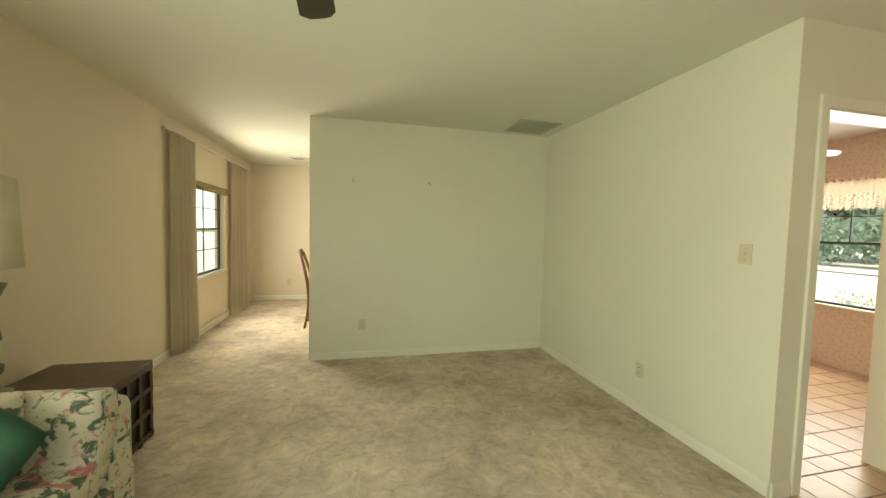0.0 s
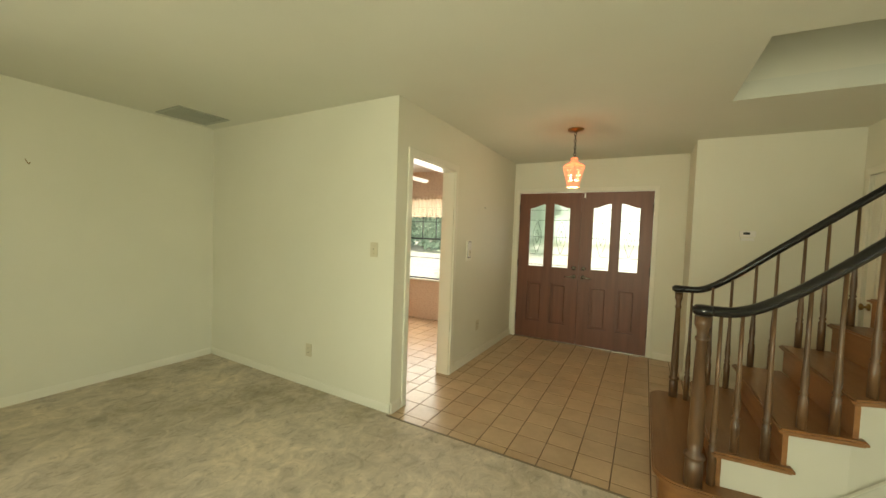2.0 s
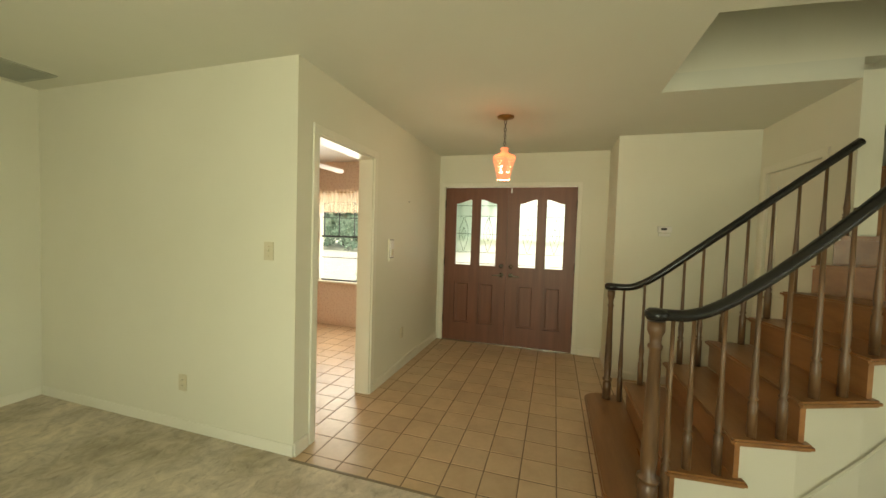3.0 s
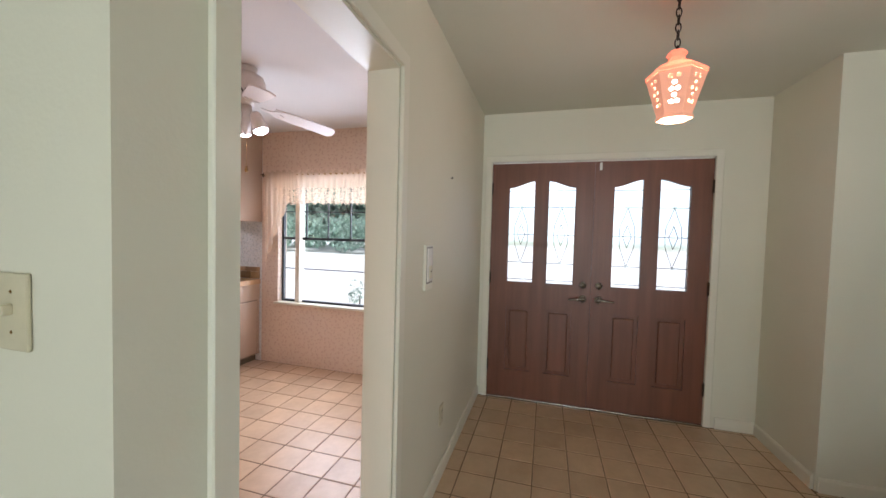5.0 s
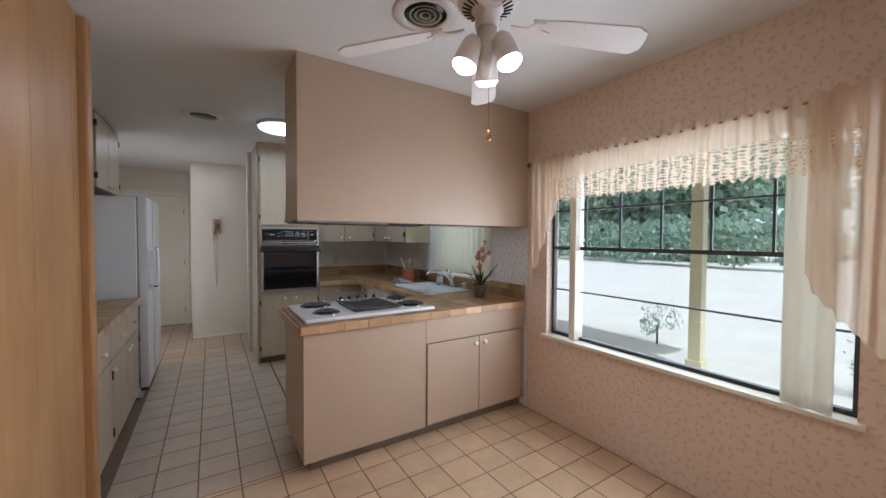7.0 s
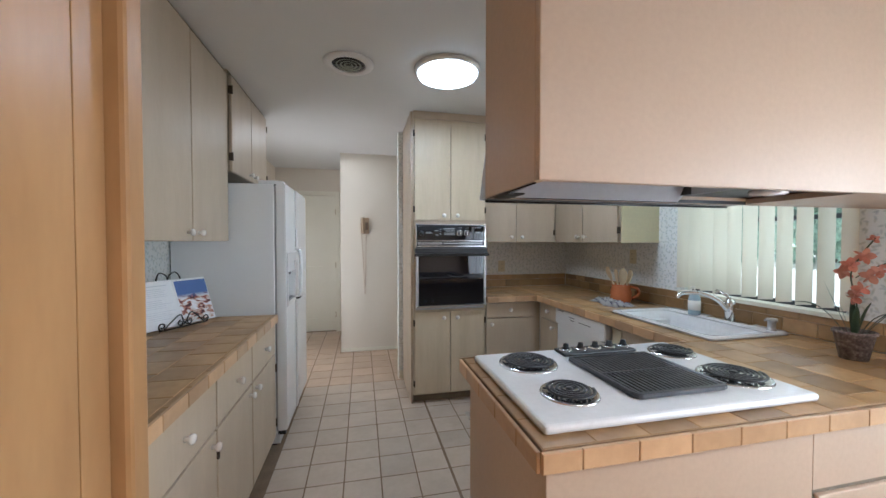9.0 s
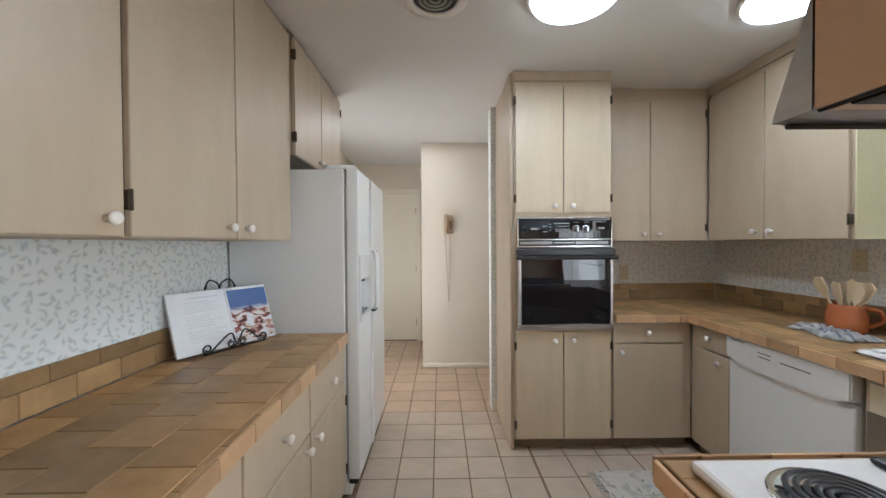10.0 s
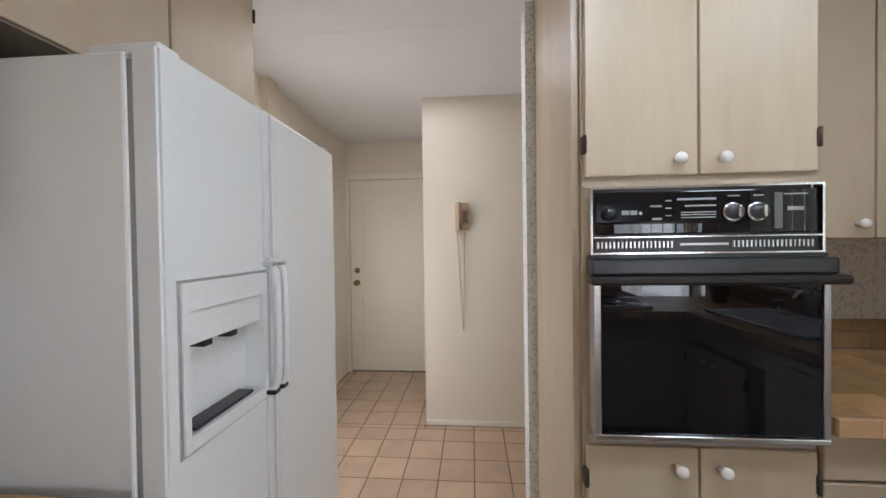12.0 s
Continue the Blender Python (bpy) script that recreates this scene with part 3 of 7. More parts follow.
slab("ceiling_upper", [(2.4, -2.72), (5.44, -2.72), (5.44, 0.1), (2.4, 0.1)], 4.5, 0.1, CEIL, label="cream painted upper ceiling")


def carpet():
    bm = bmesh.new()
    s = 0.045
    for x0, x1, y0, y1 in ((-1.5, 2.43, -2.6, 1.93), (-1.5, 2.472, 1.93, 4.39), (-1.5, -0.105, 4.39, 4.48), (-1.5, 1.88, 4.48, 7.72)):
        nx, ny = int((x1 - x0) / s), int((y1 - y0) / s)
        g = []
        for i in range(nx + 1):
            g.append([])
            for j in range(ny + 1):
                x, y = x0 + (x1 - x0) * i / nx, y0 + (y1 - y0) * j / ny
                h = 0.006 * noise.noise((x * 4, y * 4, 0)) + 0.004 * noise.noise((x * 11, y * 11, 3))
                g[-1].append(bm.verts.new((x, y, 0.006 + (h if 0 < i < nx and 0 < j < ny else 0))))
        for i in range(nx):
            for j in range(ny):
                f = bm.faces.new((g[i][j], g[i + 1][j], g[i + 1][j + 1], g[i][j + 1]))
                f.smooth = True
    return structure("floor_carpet", bm, CARPET, "worn beige shag carpet with matted patches", "carpet")


carpet()
bm = bmesh.new()
box(bm, -1.63, 5.48, -2.72, 9.4, -0.14, -0.0017)
structure("floor", bm, GROUT, "grey-brown tile grout bed", "floor")
bm = bmesh.new()
box(bm, 2.425, 2.445, -0.2, 1.93, -0.004, 0.009, r=0.003)
structure("trim", bm, surf("dull_strip", (0.22, 0.17, 0.11), rough=0.6, bump=0), "thin dull strip between carpet and tiles", "trim")


def base(p, q, th=0.014, h=0.085, material=TRIM):
    d = Vector((q[0] - p[0], q[1] - p[1], 0))
    m = Matrix.Translation((p[0], p[1], 0)) @ Matrix.Rotation(math.atan2(d.y, d.x), 4, "Z")
    bm = bmesh.new()
    vs = [(0, 0), (-th, 0), (-th, h * 0.8), (-th * 0.5, h), (0, h)]
    a = [bm.verts.new(m @ Vector((0, y, z))) for y, z in vs]
    b = [bm.verts.new(m @ Vector((d.length, y, z))) for y, z in vs]
    for i in range(5):
        bm.faces.new((a[i], b[i], b[(i + 1) % 5], a[(i + 1) % 5]))
    bm.faces.new(a[::-1]), bm.faces.new(b)
    bmesh.ops.recalc_face_normals(bm, faces=bm.faces)
    structure("baseboard", bm, material, "cream painted baseboard")


base((2.472, 4.37), (2.472, 1.93), 0.010, 0.075)
base((-0.09, 4.388), (2.46, 4.388), 0.010, 0.075)
base((-1.498, 1.8), (-1.498, 7.7))
base((-1.48, 7.718), (1.9, 7.718))
base((3.50, 1.928), (5.29, 1.928))
base((5.298, 0.11), (5.298, -0.14))
base((5.28, -0.148), (4.685, -0.148))
base((4.668, -0.16), (4.668, -1.33))
base((2.92, 8.178), (4.6, 8.178), 0.008, 0.04)
base((2.475, 1.928), (2.598, 1.928))
base((3.53, 7.163), (3.58, 7.163), 0.01, 0.08)


def casing(x0, x1, z1, w, name="door_casing", m=None, th=0.016, label="cream painted door casing"):
    """Trim round an opening, standing proud of the wall face on its -y side."""
    bm = bmesh.new()
    out = [(x0 - w, 0), (x0 - w, z1 + w), (x1 + w, z1 + w), (x1 + w, 0), (x1, 0), (x1, z1), (x0, z1), (x0, 0)]
    plate(bm, out, [], -th, m)
    bmesh.ops.bevel(bm, geom=[e for e in bm.edges if len(e.link_faces) == 2 and e.calc_face_angle(0) > 1], offset=0.003, segments=1, affect="EDGES")
    return structure(name, bm, TRIM, label)


casing(2.67, 3.43, 2.04, 0.058, m=Matrix.Translation((0, 1.929, 0)))
casing(-1.845, -0.185, 2.045, 0.05, m=Matrix.Translation((5.299, 0, 0)) @ Matrix.Rotation(radians(-90), 4, "Z"), th=0.012)
casing(-4.54, -3.84, 2.03, 0.06, m=Matrix.Translation((0, -1.339, 0)) @ Matrix.Rotation(radians(180), 4, "Z"))
casing(1.98, 2.79, 2.04, 0.06, m=Matrix.Translation((0, 9.279, 0)))
# jamb lining of the opening between foyer and kitchen
bm = bmesh.new()
plate(bm, [(2.67, 0), (2.67, 2.04), (3.43, 2.04), (3.43, 0), (3.418, 0), (3.418, 2.028), (2.682, 2.028), (2.682, 0)], [], 0.131, Matrix.Translation((0, 1.929, 0)))
structure("door_jamb", bm, TRIM, "cream painted jamb lining")


# ---- doors ----
def knobs(parent, x, z, y=-0.0, lever=0, deadbolt=0.0, material=NICKEL):
    mm = Matrix.Translation((x, y, z)) @ Matrix.Rotation(radians(90), 4, "X")
    k = plathe("handle", material, parent, [(0.0, 0), (0.032, 0.0), (0.030, 0.008), (0.012, 0.012), (0.012, 0.035), (0.018, 0.042), (0.0, 0.045)] if lever else [(0.0, 0), (0.03, 0.0), (0.028, 0.008), (0.011, 0.012), (0.011, 0.03), (0.026, 0.04), (0.028, 0.052), (0.0, 0.06)], m=mm, label="satin metal door handle")
    if lever:
        ptube("lever", material, parent, [(x, y - 0.035, z), (x + lever * 0.03, y - 0.045, z), (x + lever * 0.11, y - 0.045, z - 0.006)], [0.009, 0.009, 0.007])
    if deadbolt:
        plathe("deadbolt", material, parent, [(0.0, 0), (0.03, 0.0), (0.028, 0.012), (0.014, 0.016), (0.014, 0.026), (0.0, 0.028)], m=Matrix.Translation((x, y, z + deadbolt)) @ Matrix.Rotation(radians(90), 4, "X"), label="round satin deadbolt")
    return k


def wave(x0, x1, z0, z1, rise, n=12):
    """The outline of a light whose head sweeps from low at x0 to high at x1 (rise may be negative)."""
    lo, hi = (z1 - abs(rise), z1) if rise > 0 else (z1, z1 - abs(rise))
    top = []
    for i in range(n + 1):
        t = i / n
        s = t * t * (3 - 2 * t)
        top.append((x1 + (x0 - x1) * t, hi + (lo - hi) * s))
    return [(x0, z0), (x1, z0)] + top


def front_leaf(w, lever, first):
    """One leaf of the front door, hinge side at x = 0 or w; the face looks to local -y."""
    bm = bmesh.new()
    a0, a1, b0, b1 = w * 0.18, w * 0.435, w * 0.575, w * 0.83
    lights = [wave(a0, a1, 1.02, 1.88, 0.055), wave(b0, b1, 1.02, 1.88, -0.055)]
    panels = [rect(a0, a1, 0.25, 0.80), rect(b0, b1, 0.25, 0.80)]
    plate(bm, rect(0, w, 0.012, 2.03), lights + panels, 0.044)
    t = thing("front_door_leaf", (0, 0, 0), 0, "red-brown panelled front door leaf with two arched leaded lights, closed", "door", "front double doors")
    part("leaf", bm, DOORW, t)
    for o in lights:
        bm = bmesh.new()
        plate(bm, o, [], 0.006, Matrix.Translation((0, 0.018, 0)))
        g = part("pane", bm, BEVEL, t, "clear bevelled leaded glass")
        g.visible_shadow = False
        bm = bmesh.new()
        xs = [p[0] for p in o]
        cx, hw = (min(xs) + max(xs)) / 2, (max(xs) - min(xs)) / 2
        y = 0.014
        r = 0.0025
        for z in (1.045, 1.19, 1.43, 1.66, 1.80):
            tube(bm, [(cx - hw, y, z), (cx + hw, y, z)], r, 4)
        for sx in (-1, 1):
            tube(bm, [(cx, y, 1.19), (cx + sx * hw * 0.25, y, 1.27), (cx + sx * hw * 0.5, y, 1.35), (cx + sx * hw * 0.55, y, 1.43), (cx + sx * hw * 0.5, y, 1.51), (cx + sx * hw * 0.25, y, 1.58), (cx, y, 1.66)], r, 4)
            tube(bm, [(cx, y, 1.34), (cx + sx * hw * 0.3, y, 1.43), (cx, y, 1.52)], r, 4)
        part("came", bm, LEAD, t, "dark lead came lines")
        for z in (1.19, 1.66):
            plathe("jewel", BEVEL, t, [(0.0, -0.006), (0.016, -0.002), (0.016, 0.002), (0.0, 0.006)], 10, m=Matrix.Translation((cx, 0.014, z)) @ Matrix.Rotation(radians(90), 4, "X"))
    for p in panels:
        xs, zs = (p[0][0], p[1][0]), (p[0][1], p[2][1])
        bm = bmesh.new()
        box(bm, xs[0] - 0.001, xs[1] + 0.001, 0.016, 0.030, zs[0] - 0.001, zs[1] + 0.001)
        box(bm, xs[0] + 0.028, xs[1] - 0.028, 0.004, 0.02, zs[0] + 0.028, zs[1] - 0.028, r=0.009)
        part("panel", bm, DOORW, t, "raised rectangular panel")
    hx = w - 0.06 if lever < 0 else 0.06
    knobs(t, hx, 0.91, 0, lever, 0.115)
    ex = 0.0 if lever < 0 else w
    for z in (0.28, 1.05, 1.82):
        ptube("hinge", HINGE, t, [(ex, -0.006, z - 0.05), (ex, -0.006, z + 0.05)], 0.009)
    if first:
        pbox("catch", PORC, t, 0.03, 0.05, -0.014, 0.0, 1.96, 2.02, r=0.003, label="small white catch")
    return t


# the doors face into the foyer: local x runs along -y
for y, lv, fst in ((1.843, -1, False), (1.014, 1, True)):
    t = front_leaf(0.827, lv, fst)
    t.matrix_world = pose(5.312, y, 0, 0, 0, -90)
bm = bmesh.new()
box(bm, 5.29, 5.45, 0.187, 1.845, 0.0, 0.011, r=0.003)
structure("threshold", bm, NICKEL, "metal door threshold", "threshold")


def panel_door(name, loc, rz, w, h, label, panels, kx=0.07, deadbolt=0.0, face=-1):
    t = thing(name, loc, rz, label, "door")
    bm = bmesh.new()
    plate(bm, rect(0, w, 0.01, h), [rect(*p) for p in panels], 0.04)
    part("leaf", bm, TRIM, t)
    for a, b, c, d in panels:
        bm = bmesh.new()
        box(bm, a - 0.001, b + 0.001, 0.012, 0.026, c - 0.001, d + 0.001)
        part("panel", bm, TRIM, t, "sunk flat panel")
    knobs(t, kx, 0.95, 0, 0, deadbolt, BRASS)
    for z in (0.25, 1.0, 1.8):
        ptube("hinge", BRASS, t, [(w if kx < w / 2 else 0, -0.004, z - 0.04), (w if kx < w / 2 else 0, -0.004, z + 0.04)], 0.007)
    return t


panel_door("hall_door", (1.984, 9.295, 0), 0, 0.804, 2.037, "closed white painted door with brass knob and deadbolt", [(0.13, 0.67, 0.20, 0.80), (0.13, 0.67, 0.98, 1.90)], deadbolt=0.13)
panel_door("powder_room_door", (4.539, -1.355, 0), 180, 0.698, 2.028, "closed white painted door behind the stairs", [(0.12, 0.57, 0.2, 0.8), (0.12, 0.57, 0.98, 1.9)])


# ---- windows ----
def window(name, loc, rz, w, h, cols, rows, label, rail=0.5, depth=0.03, sill=0.10, cols_up=None):
    """A metal window in a wall's hole: local x along the wall, face to -y, z up from the sill."""
    t = thing(name, loc, rz, label, "window")
    bm = bmesh.new()
    plate(bm, rect(0, w, 0, h), [rect(0.022, w - 0.022, 0.022, h - 0.022)], depth, Matrix.Translation((0, 0.06, 0)))
    part("window_frame", bm, BRONZE, t)
    pbox("meeting_rail", BRONZE, t, 0.022, w - 0.022, 0.06, 0.088, h * rail - 0.012, h * rail + 0.012)
    for half, cc in ((0, cols), (1, cols_up or cols)):
        z0, z1 = (0.035, h * rail) if half == 0 else (h * rail, h - 0.035)
        for i in range(1, cc):
            x = 0.035 + (w - 0.07) * i / cc
            pbox("glazing_bar", BRONZE, t, x - 0.006, x + 0.006, 0.066, 0.078, z0, z1)
        for j in range(1, rows):
            z = z0 + (z1 - z0) * j / rows
            pbox("glazing_bar", BRONZE, t, 0.035, w - 0.035, 0.067, 0.077, z - 0.005, z + 0.005)
    for z0, z1 in ((0.021, h * rail - 0.012), (h * rail + 0.012, h - 0.021)):
        p = pbox("pane", GLASS, t, 0.021, w - 0.021, 0.0705, 0.0735, z0, z1)
        p.visible_shadow = False
    if sill:
        pbox("window_sill", TRIM, t, -0.03, w + 0.03, -sill * 0.35, 0.05, -0.022, 0.002, r=0.004, label="white painted sill")
    return t


kw = window("kitchen_window", (5.35, 4.098, 0.657), -90, 1.626, 1.27, 1, 2, "wide dark metal window over a white sill", 0.53, cols_up=6)
for x in (0.205, 1.39):
    pbox("mullion", TRIM, kw, x, x + 0.05, 0.005, 0.095, 0.003, 1.268, r=0.003, label="pale painted mullion")
window("sink_window", (5.35, 5.658, 1.022), -90, 0.856, 0.926, 1, 1, "dark metal window behind blinds")
window("dining_window", (-1.5, 5.282, 0.722), 90, 1.116, 1.156, 2, 2, "dark metal sash window with white sill", 0.5)
# Unseen door, added to go with the fill lamp at the south wall
window("garden_door", (1.8, -2.6, 0.01), 180, 3.0, 2.05, 2, 1, "unseen glazed sliding door added in the south wall", 0.5, sill=0)
window("patio_door", (-1.5, -1.5, 0.01), 90, 3.2, 2.05, 2, 1, "wide glazed sliding patio door", 0.5, sill=0)


# ---- stairs ----
RISE = 0.185
NEAR = [(2.40, 0.16), (2.50, -0.12), (2.52, -0.37), (2.57, -0.62), (2.70, -0.92), (2.88, -1.18), (3.12, -1.42), (3.42, -1.60), (3.75, -1.70), (4.05, -1.72), (4.35, -1.72), (4.65, -1.72)]
FAR = [(3.62, 0.16), (3.55, -0.12), (3.55, -0.37), (3.55, -0.62), (3.55, -0.85), (3.55, -1.02), (3.55, -1.16), (3.55, -1.26), (3.62, -1.462), (3.95, -1.462), (4.25, -1.462), (4.6, -1.462)]
NEAR2 = [(2.40, 0.16), (2.50, -0.12), (2.52, -0.37), (2.57, -0.62), (2.70, -0.92), (2.86, -1.22), (3.06, -1.62), (3.25, -2.05), (3.62, -2.45), (4.02, -2.55), (4.32, -2.55), (4.62, -2.55)]
STAIR = thing("staircase", (3.0, 0, 0), 0, "curving oak staircase with dark handrails and white stringer", "staircase")


def prism(bm, pts, z0, z1, off=(3.0, 0, 0)):
    a = [bm.verts.new((x - off[0], y - off[1], z0)) for x, y in pts]
    b = [bm.verts.new((x - off[0], y - off[1], z1)) for x, y in pts]
    n = len(pts)
    for i in range(n):
        bm.faces.new((a[i], a[(i + 1) % n], b[(i + 1) % n], b[i]))
    bm.faces.new(a[::-1]), bm.faces.new(b)
    bmesh.ops.recalc_face_normals(bm, faces=bm.faces)


def grow(p, q, k):
    d = (Vector(q) - Vector(p)).normalized() * k
    return (p[0] - d.x, p[1] - d.y)


def bull(x, y, r, a0, a1, n=10):
    return [(x + r * math.cos(radians(a0 + (a1 - a0) * i / n)), y + r * math.sin(radians(a0 + (a1 - a0) * i / n))) for i in range(n + 1)]


for k in range(11):
    n0, n1, f0, f1 = NEAR2[k], NEAR2[k + 1], FAR[k], FAR[k + 1]
    z = RISE * (k + 1)
    bm = bmesh.new()
    if k == 0:
        pts = [(3.74, -0.13), (3.74, 0.02)] + bull(3.62, 0.04, 0.12, 0, 90) + bull(2.54, 0.02, 0.14, 90, 180) + bull(2.50, -0.22, 0.10, 180, 270) + [(2.54, -0.32), (2.56, -0.12)]
        prism(bm, pts, z - 0.03, z)
    else:
        out = Vector((n1[0] - n0[0], n1[1] - n0[1])).orthogonal().normalized() * -0.03
        a, b, c, d = (n0[0] + out.x, n0[1] + out.y), (n1[0] + out.x, n1[1] + out.y), f1, f0
        v = Vector((f0[0] - n0[0], f0[1] - n0[1])).orthogonal().normalized() * 0.028
        w = Vector((b[0] - a[0], b[1] - a[1])).normalized() * 0.045
        prism(bm, [(a[0] + v.x + 0.012, a[1] + v.y), (a[0], a[1] + v.y - 0.012), (b[0] + w.x, b[1] + w.y), (c[0], c[1]), (d[0] + v.x, d[1] + v.y)], z - 0.03, z)
    bmesh.ops.bevel(bm, geom=[e for e in bm.edges if abs(e.verts[0].co.z - e.verts[1].co.z) < 1e-4], offset=0.009, segments=2, affect="EDGES")
    part("tread", bm, OAK, STAIR, "varnished oak tread with rounded nosing")
    bm = bmesh.new()
    if k == 0:
        pts = [(3.70, -0.13), (3.70, 0.02)] + bull(3.62, 0.04, 0.085, 0, 90) + bull(2.54, 0.02, 0.105, 90, 180) + bull(2.50, -0.20, 0.07, 180, 270) + [(2.52, -0.28), (2.56, -0.13)]
        prism(bm, pts, 0.0, z - 0.03)
    else:
        e = Vector((f0[0] - n0[0], f0[1] - n0[1])).orthogonal().normalized() * -0.02
        prism(bm, [n0, f0, (f0[0] + e.x, f0[1] + e.y), (n0[0] + e.x, n0[1] + e.y)], z - RISE, z - 0.03)
    part("riser", bm, OAK, STAIR, "varnished oak riser")
bm = bmesh.new()
for k in range(1, 11):
    n0, n1, z = NEAR2[k], NEAR2[k + 1], RISE * (k + 1) - 0.031
    vs = [bm.verts.new((x - 3.0 + 0.004, y, q)) for x, y, q in ((*n0, 0), (*n1, 0), (*n1, z), (*n0, z))]
    bm.faces.new(vs)
    vs = [bm.verts.new((x - 3.0 + dx, y, q)) for x, y, q, dx in ((*n1, z, 0.004), (*n1, z, 0.05), (*n1, 0, 0.05), (*n1, 0, 0.004))]
    bm.faces.new(vs)
# Cream paint darkened here, so the spandrel's shade sits in its colour
part("spandrel", bm, surf("shaded_cream_paint", (0.55, 0.52, 0.43), (0.52, 0.49, 0.40), 1.2, 0.55, bump=0.05, fine=120, grain=0.012), STAIR, "cream plastered spandrel wall")
bm = bmesh.new()
a = [(Vector((n[0] - 3.012, n[1] - 0.0, 0)), i) for i, n in enumerate(NEAR2[1:9])]
for (p, i), (q, j) in zip(a, a[1:]):
    lo0, lo1 = max(0.0, RISE * (i + 1) - 0.26), max(0.0, RISE * (j + 1) - 0.26)
    o = (q - p).orthogonal().normalized() * 0.0
    vs = [bm.verts.new((v.x, v.y, z)) for v, z in ((p, lo0), (q, lo1), (q, lo1 - 0.02 if lo1 > 0.02 else 0), (p, lo0 - 0.02 if lo0 > 0.02 else 0))]
    bm.faces.new(vs)
bmesh.ops.solidify(bm, geom=bm.faces[:], thickness=0.003)
part("skirt_moulding", bm, TRIM, STAIR, "thin moulding under the stringer")

BAL = [(0.0, 0.0), (0.019, 0.0), (0.019, 0.22), (0.012, 0.235), (0.020, 0.25), (0.013, 0.265), (0.017, 0.33), (0.0125, 0.45), (0.010, 0.60), (0.0085, 1.0), (0.0, 1.0)]


def smooth_path(pts, n=6):
    """A soft curve through points."""
    out = []
    P = [Vector(p) for p in pts]
    P = [P[0] * 2 - P[1]] + P + [P[-1] * 2 - P[-2]]
    for i in range(1, len(P) - 2):
        for k in range(n):
            t = k / n
            out.append(0.5 * ((2 * P[i]) + (P[i + 1] - P[i - 1]) * t + (2 * P[i - 1] - 5 * P[i] + 4 * P[i + 1] - P[i + 2]) * t * t + (3 * P[i] - P[i - 1] - 3 * P[i + 1] + P[i + 2]) * t ** 3))
    return out + [P[-2]]


def rail(pts, feet, newel_at, newel_h, group):
    path = smooth_path([(p[0] - 3.0, p[1], p[2]) for p in pts])
    bm = bmesh.new()
    tube(bm, path, 0.031, 10, flat=0.85)
    p0 = path[0]
    lathe(bm, [(0, -0.024), (0.040, -0.024), (0.050, -0.008), (0.050, 0.010), (0.036, 0.024), (0, 0.027)], 20, at=(p0.x, p0.y, p0.z))
    part("handrail", bm, EBON, STAIR, "glossy black handrail with a rounded end cap")
    x, y = newel_at
    z0 = RISE
    h = p0.z - 0.03 - z0
    kr = 0.74 if group == "far" else 1.0
    plathe("newel", OAKD, STAIR, [(r * kr, q) for r, q in [(0, 0), (0.041, 0), (0.041, 0.125), (0.030, 0.135), (0.047, 0.145), (0.047, 0.158), (0.030, 0.170), (0.036, 0.24), (0.032, 0.42), (0.023, h - 0.13), (0.031, h - 0.12), (0.031, h - 0.11), (0.023, h - 0.10), (0.025, h - 0.07), (0.036, h - 0.045), (0.036, h)]], 18, at=(x - 3.0, y, z0), label="turned dark oak newel post")
    for bx, by, step in feet:
        zf = RISE * step
        best = min(path, key=lambda v: (v.x - bx + 3.0) ** 2 + (v.y - by) ** 2)
        hh = best.z - 0.02 - zf
        pr = [(r, (z * hh)) for r, z in BAL]
        plathe("baluster", OAKD, STAIR, pr, 10, at=(bx - 3.0, by, zf), label="turned oak baluster")


rail([(2.45, -0.02, 1.085), (2.47, -0.16, 1.09), (2.50, -0.30, 1.15), (2.53, -0.50, 1.30), (2.60, -0.80, 1.56), (2.74, -1.12, 1.84), (2.92, -1.45, 2.12), (3.12, -1.85, 2.42), (3.40, -2.25, 2.75)],
     [(2.50, -0.13 + 0.03, 1), (2.525, -0.19, 2), (2.53, -0.31, 2), (2.55, -0.44, 3), (2.575, -0.56, 3), (2.62, -0.69, 4), (2.69, -0.83, 4), (2.77, -0.98, 5), (2.84, -1.12, 5), (2.91, -1.27, 6), (2.99, -1.42, 6), (3.08, -1.6, 7), (3.18, -1.8, 7)], (2.45, -0.02), 0, "near")
rail([(3.65, 0.0, 1.055), (3.625, -0.14, 1.065), (3.58, -0.28, 1.155), (3.54, -0.5, 1.35), (3.52, -0.8, 1.61), (3.52, -1.05, 1.82), (3.52, -1.335, 2.06)],
     [(3.63, -0.085, 1), (3.53, -0.20, 2), (3.53, -0.31, 2), (3.53, -0.44, 3), (3.53, -0.55, 3), (3.52, -0.68, 4), (3.52, -0.79, 4), (3.52, -0.92, 5), (3.52, -1.05, 6), (3.52, -1.18, 7), (3.52, -1.29, 8)], (3.65, 0.0), 0, "far")

# ---- kitchen cabinets ----
CT = 0.885
TAUPE = "taupe painted plywood"


def knob(parent, x, z, y=-0.018):
    plathe("knob", PORC, parent, [(0, 0), (0.009, 0), (0.007, 0.012), (0.015, 0.018), (0.0175, 0.026), (0.012, 0.033), (0, 0.035)], 14, m=Matrix.Translation((x, y, z)) @ Matrix.Rotation(radians(90), 4, "X"), label="white porcelain knob")


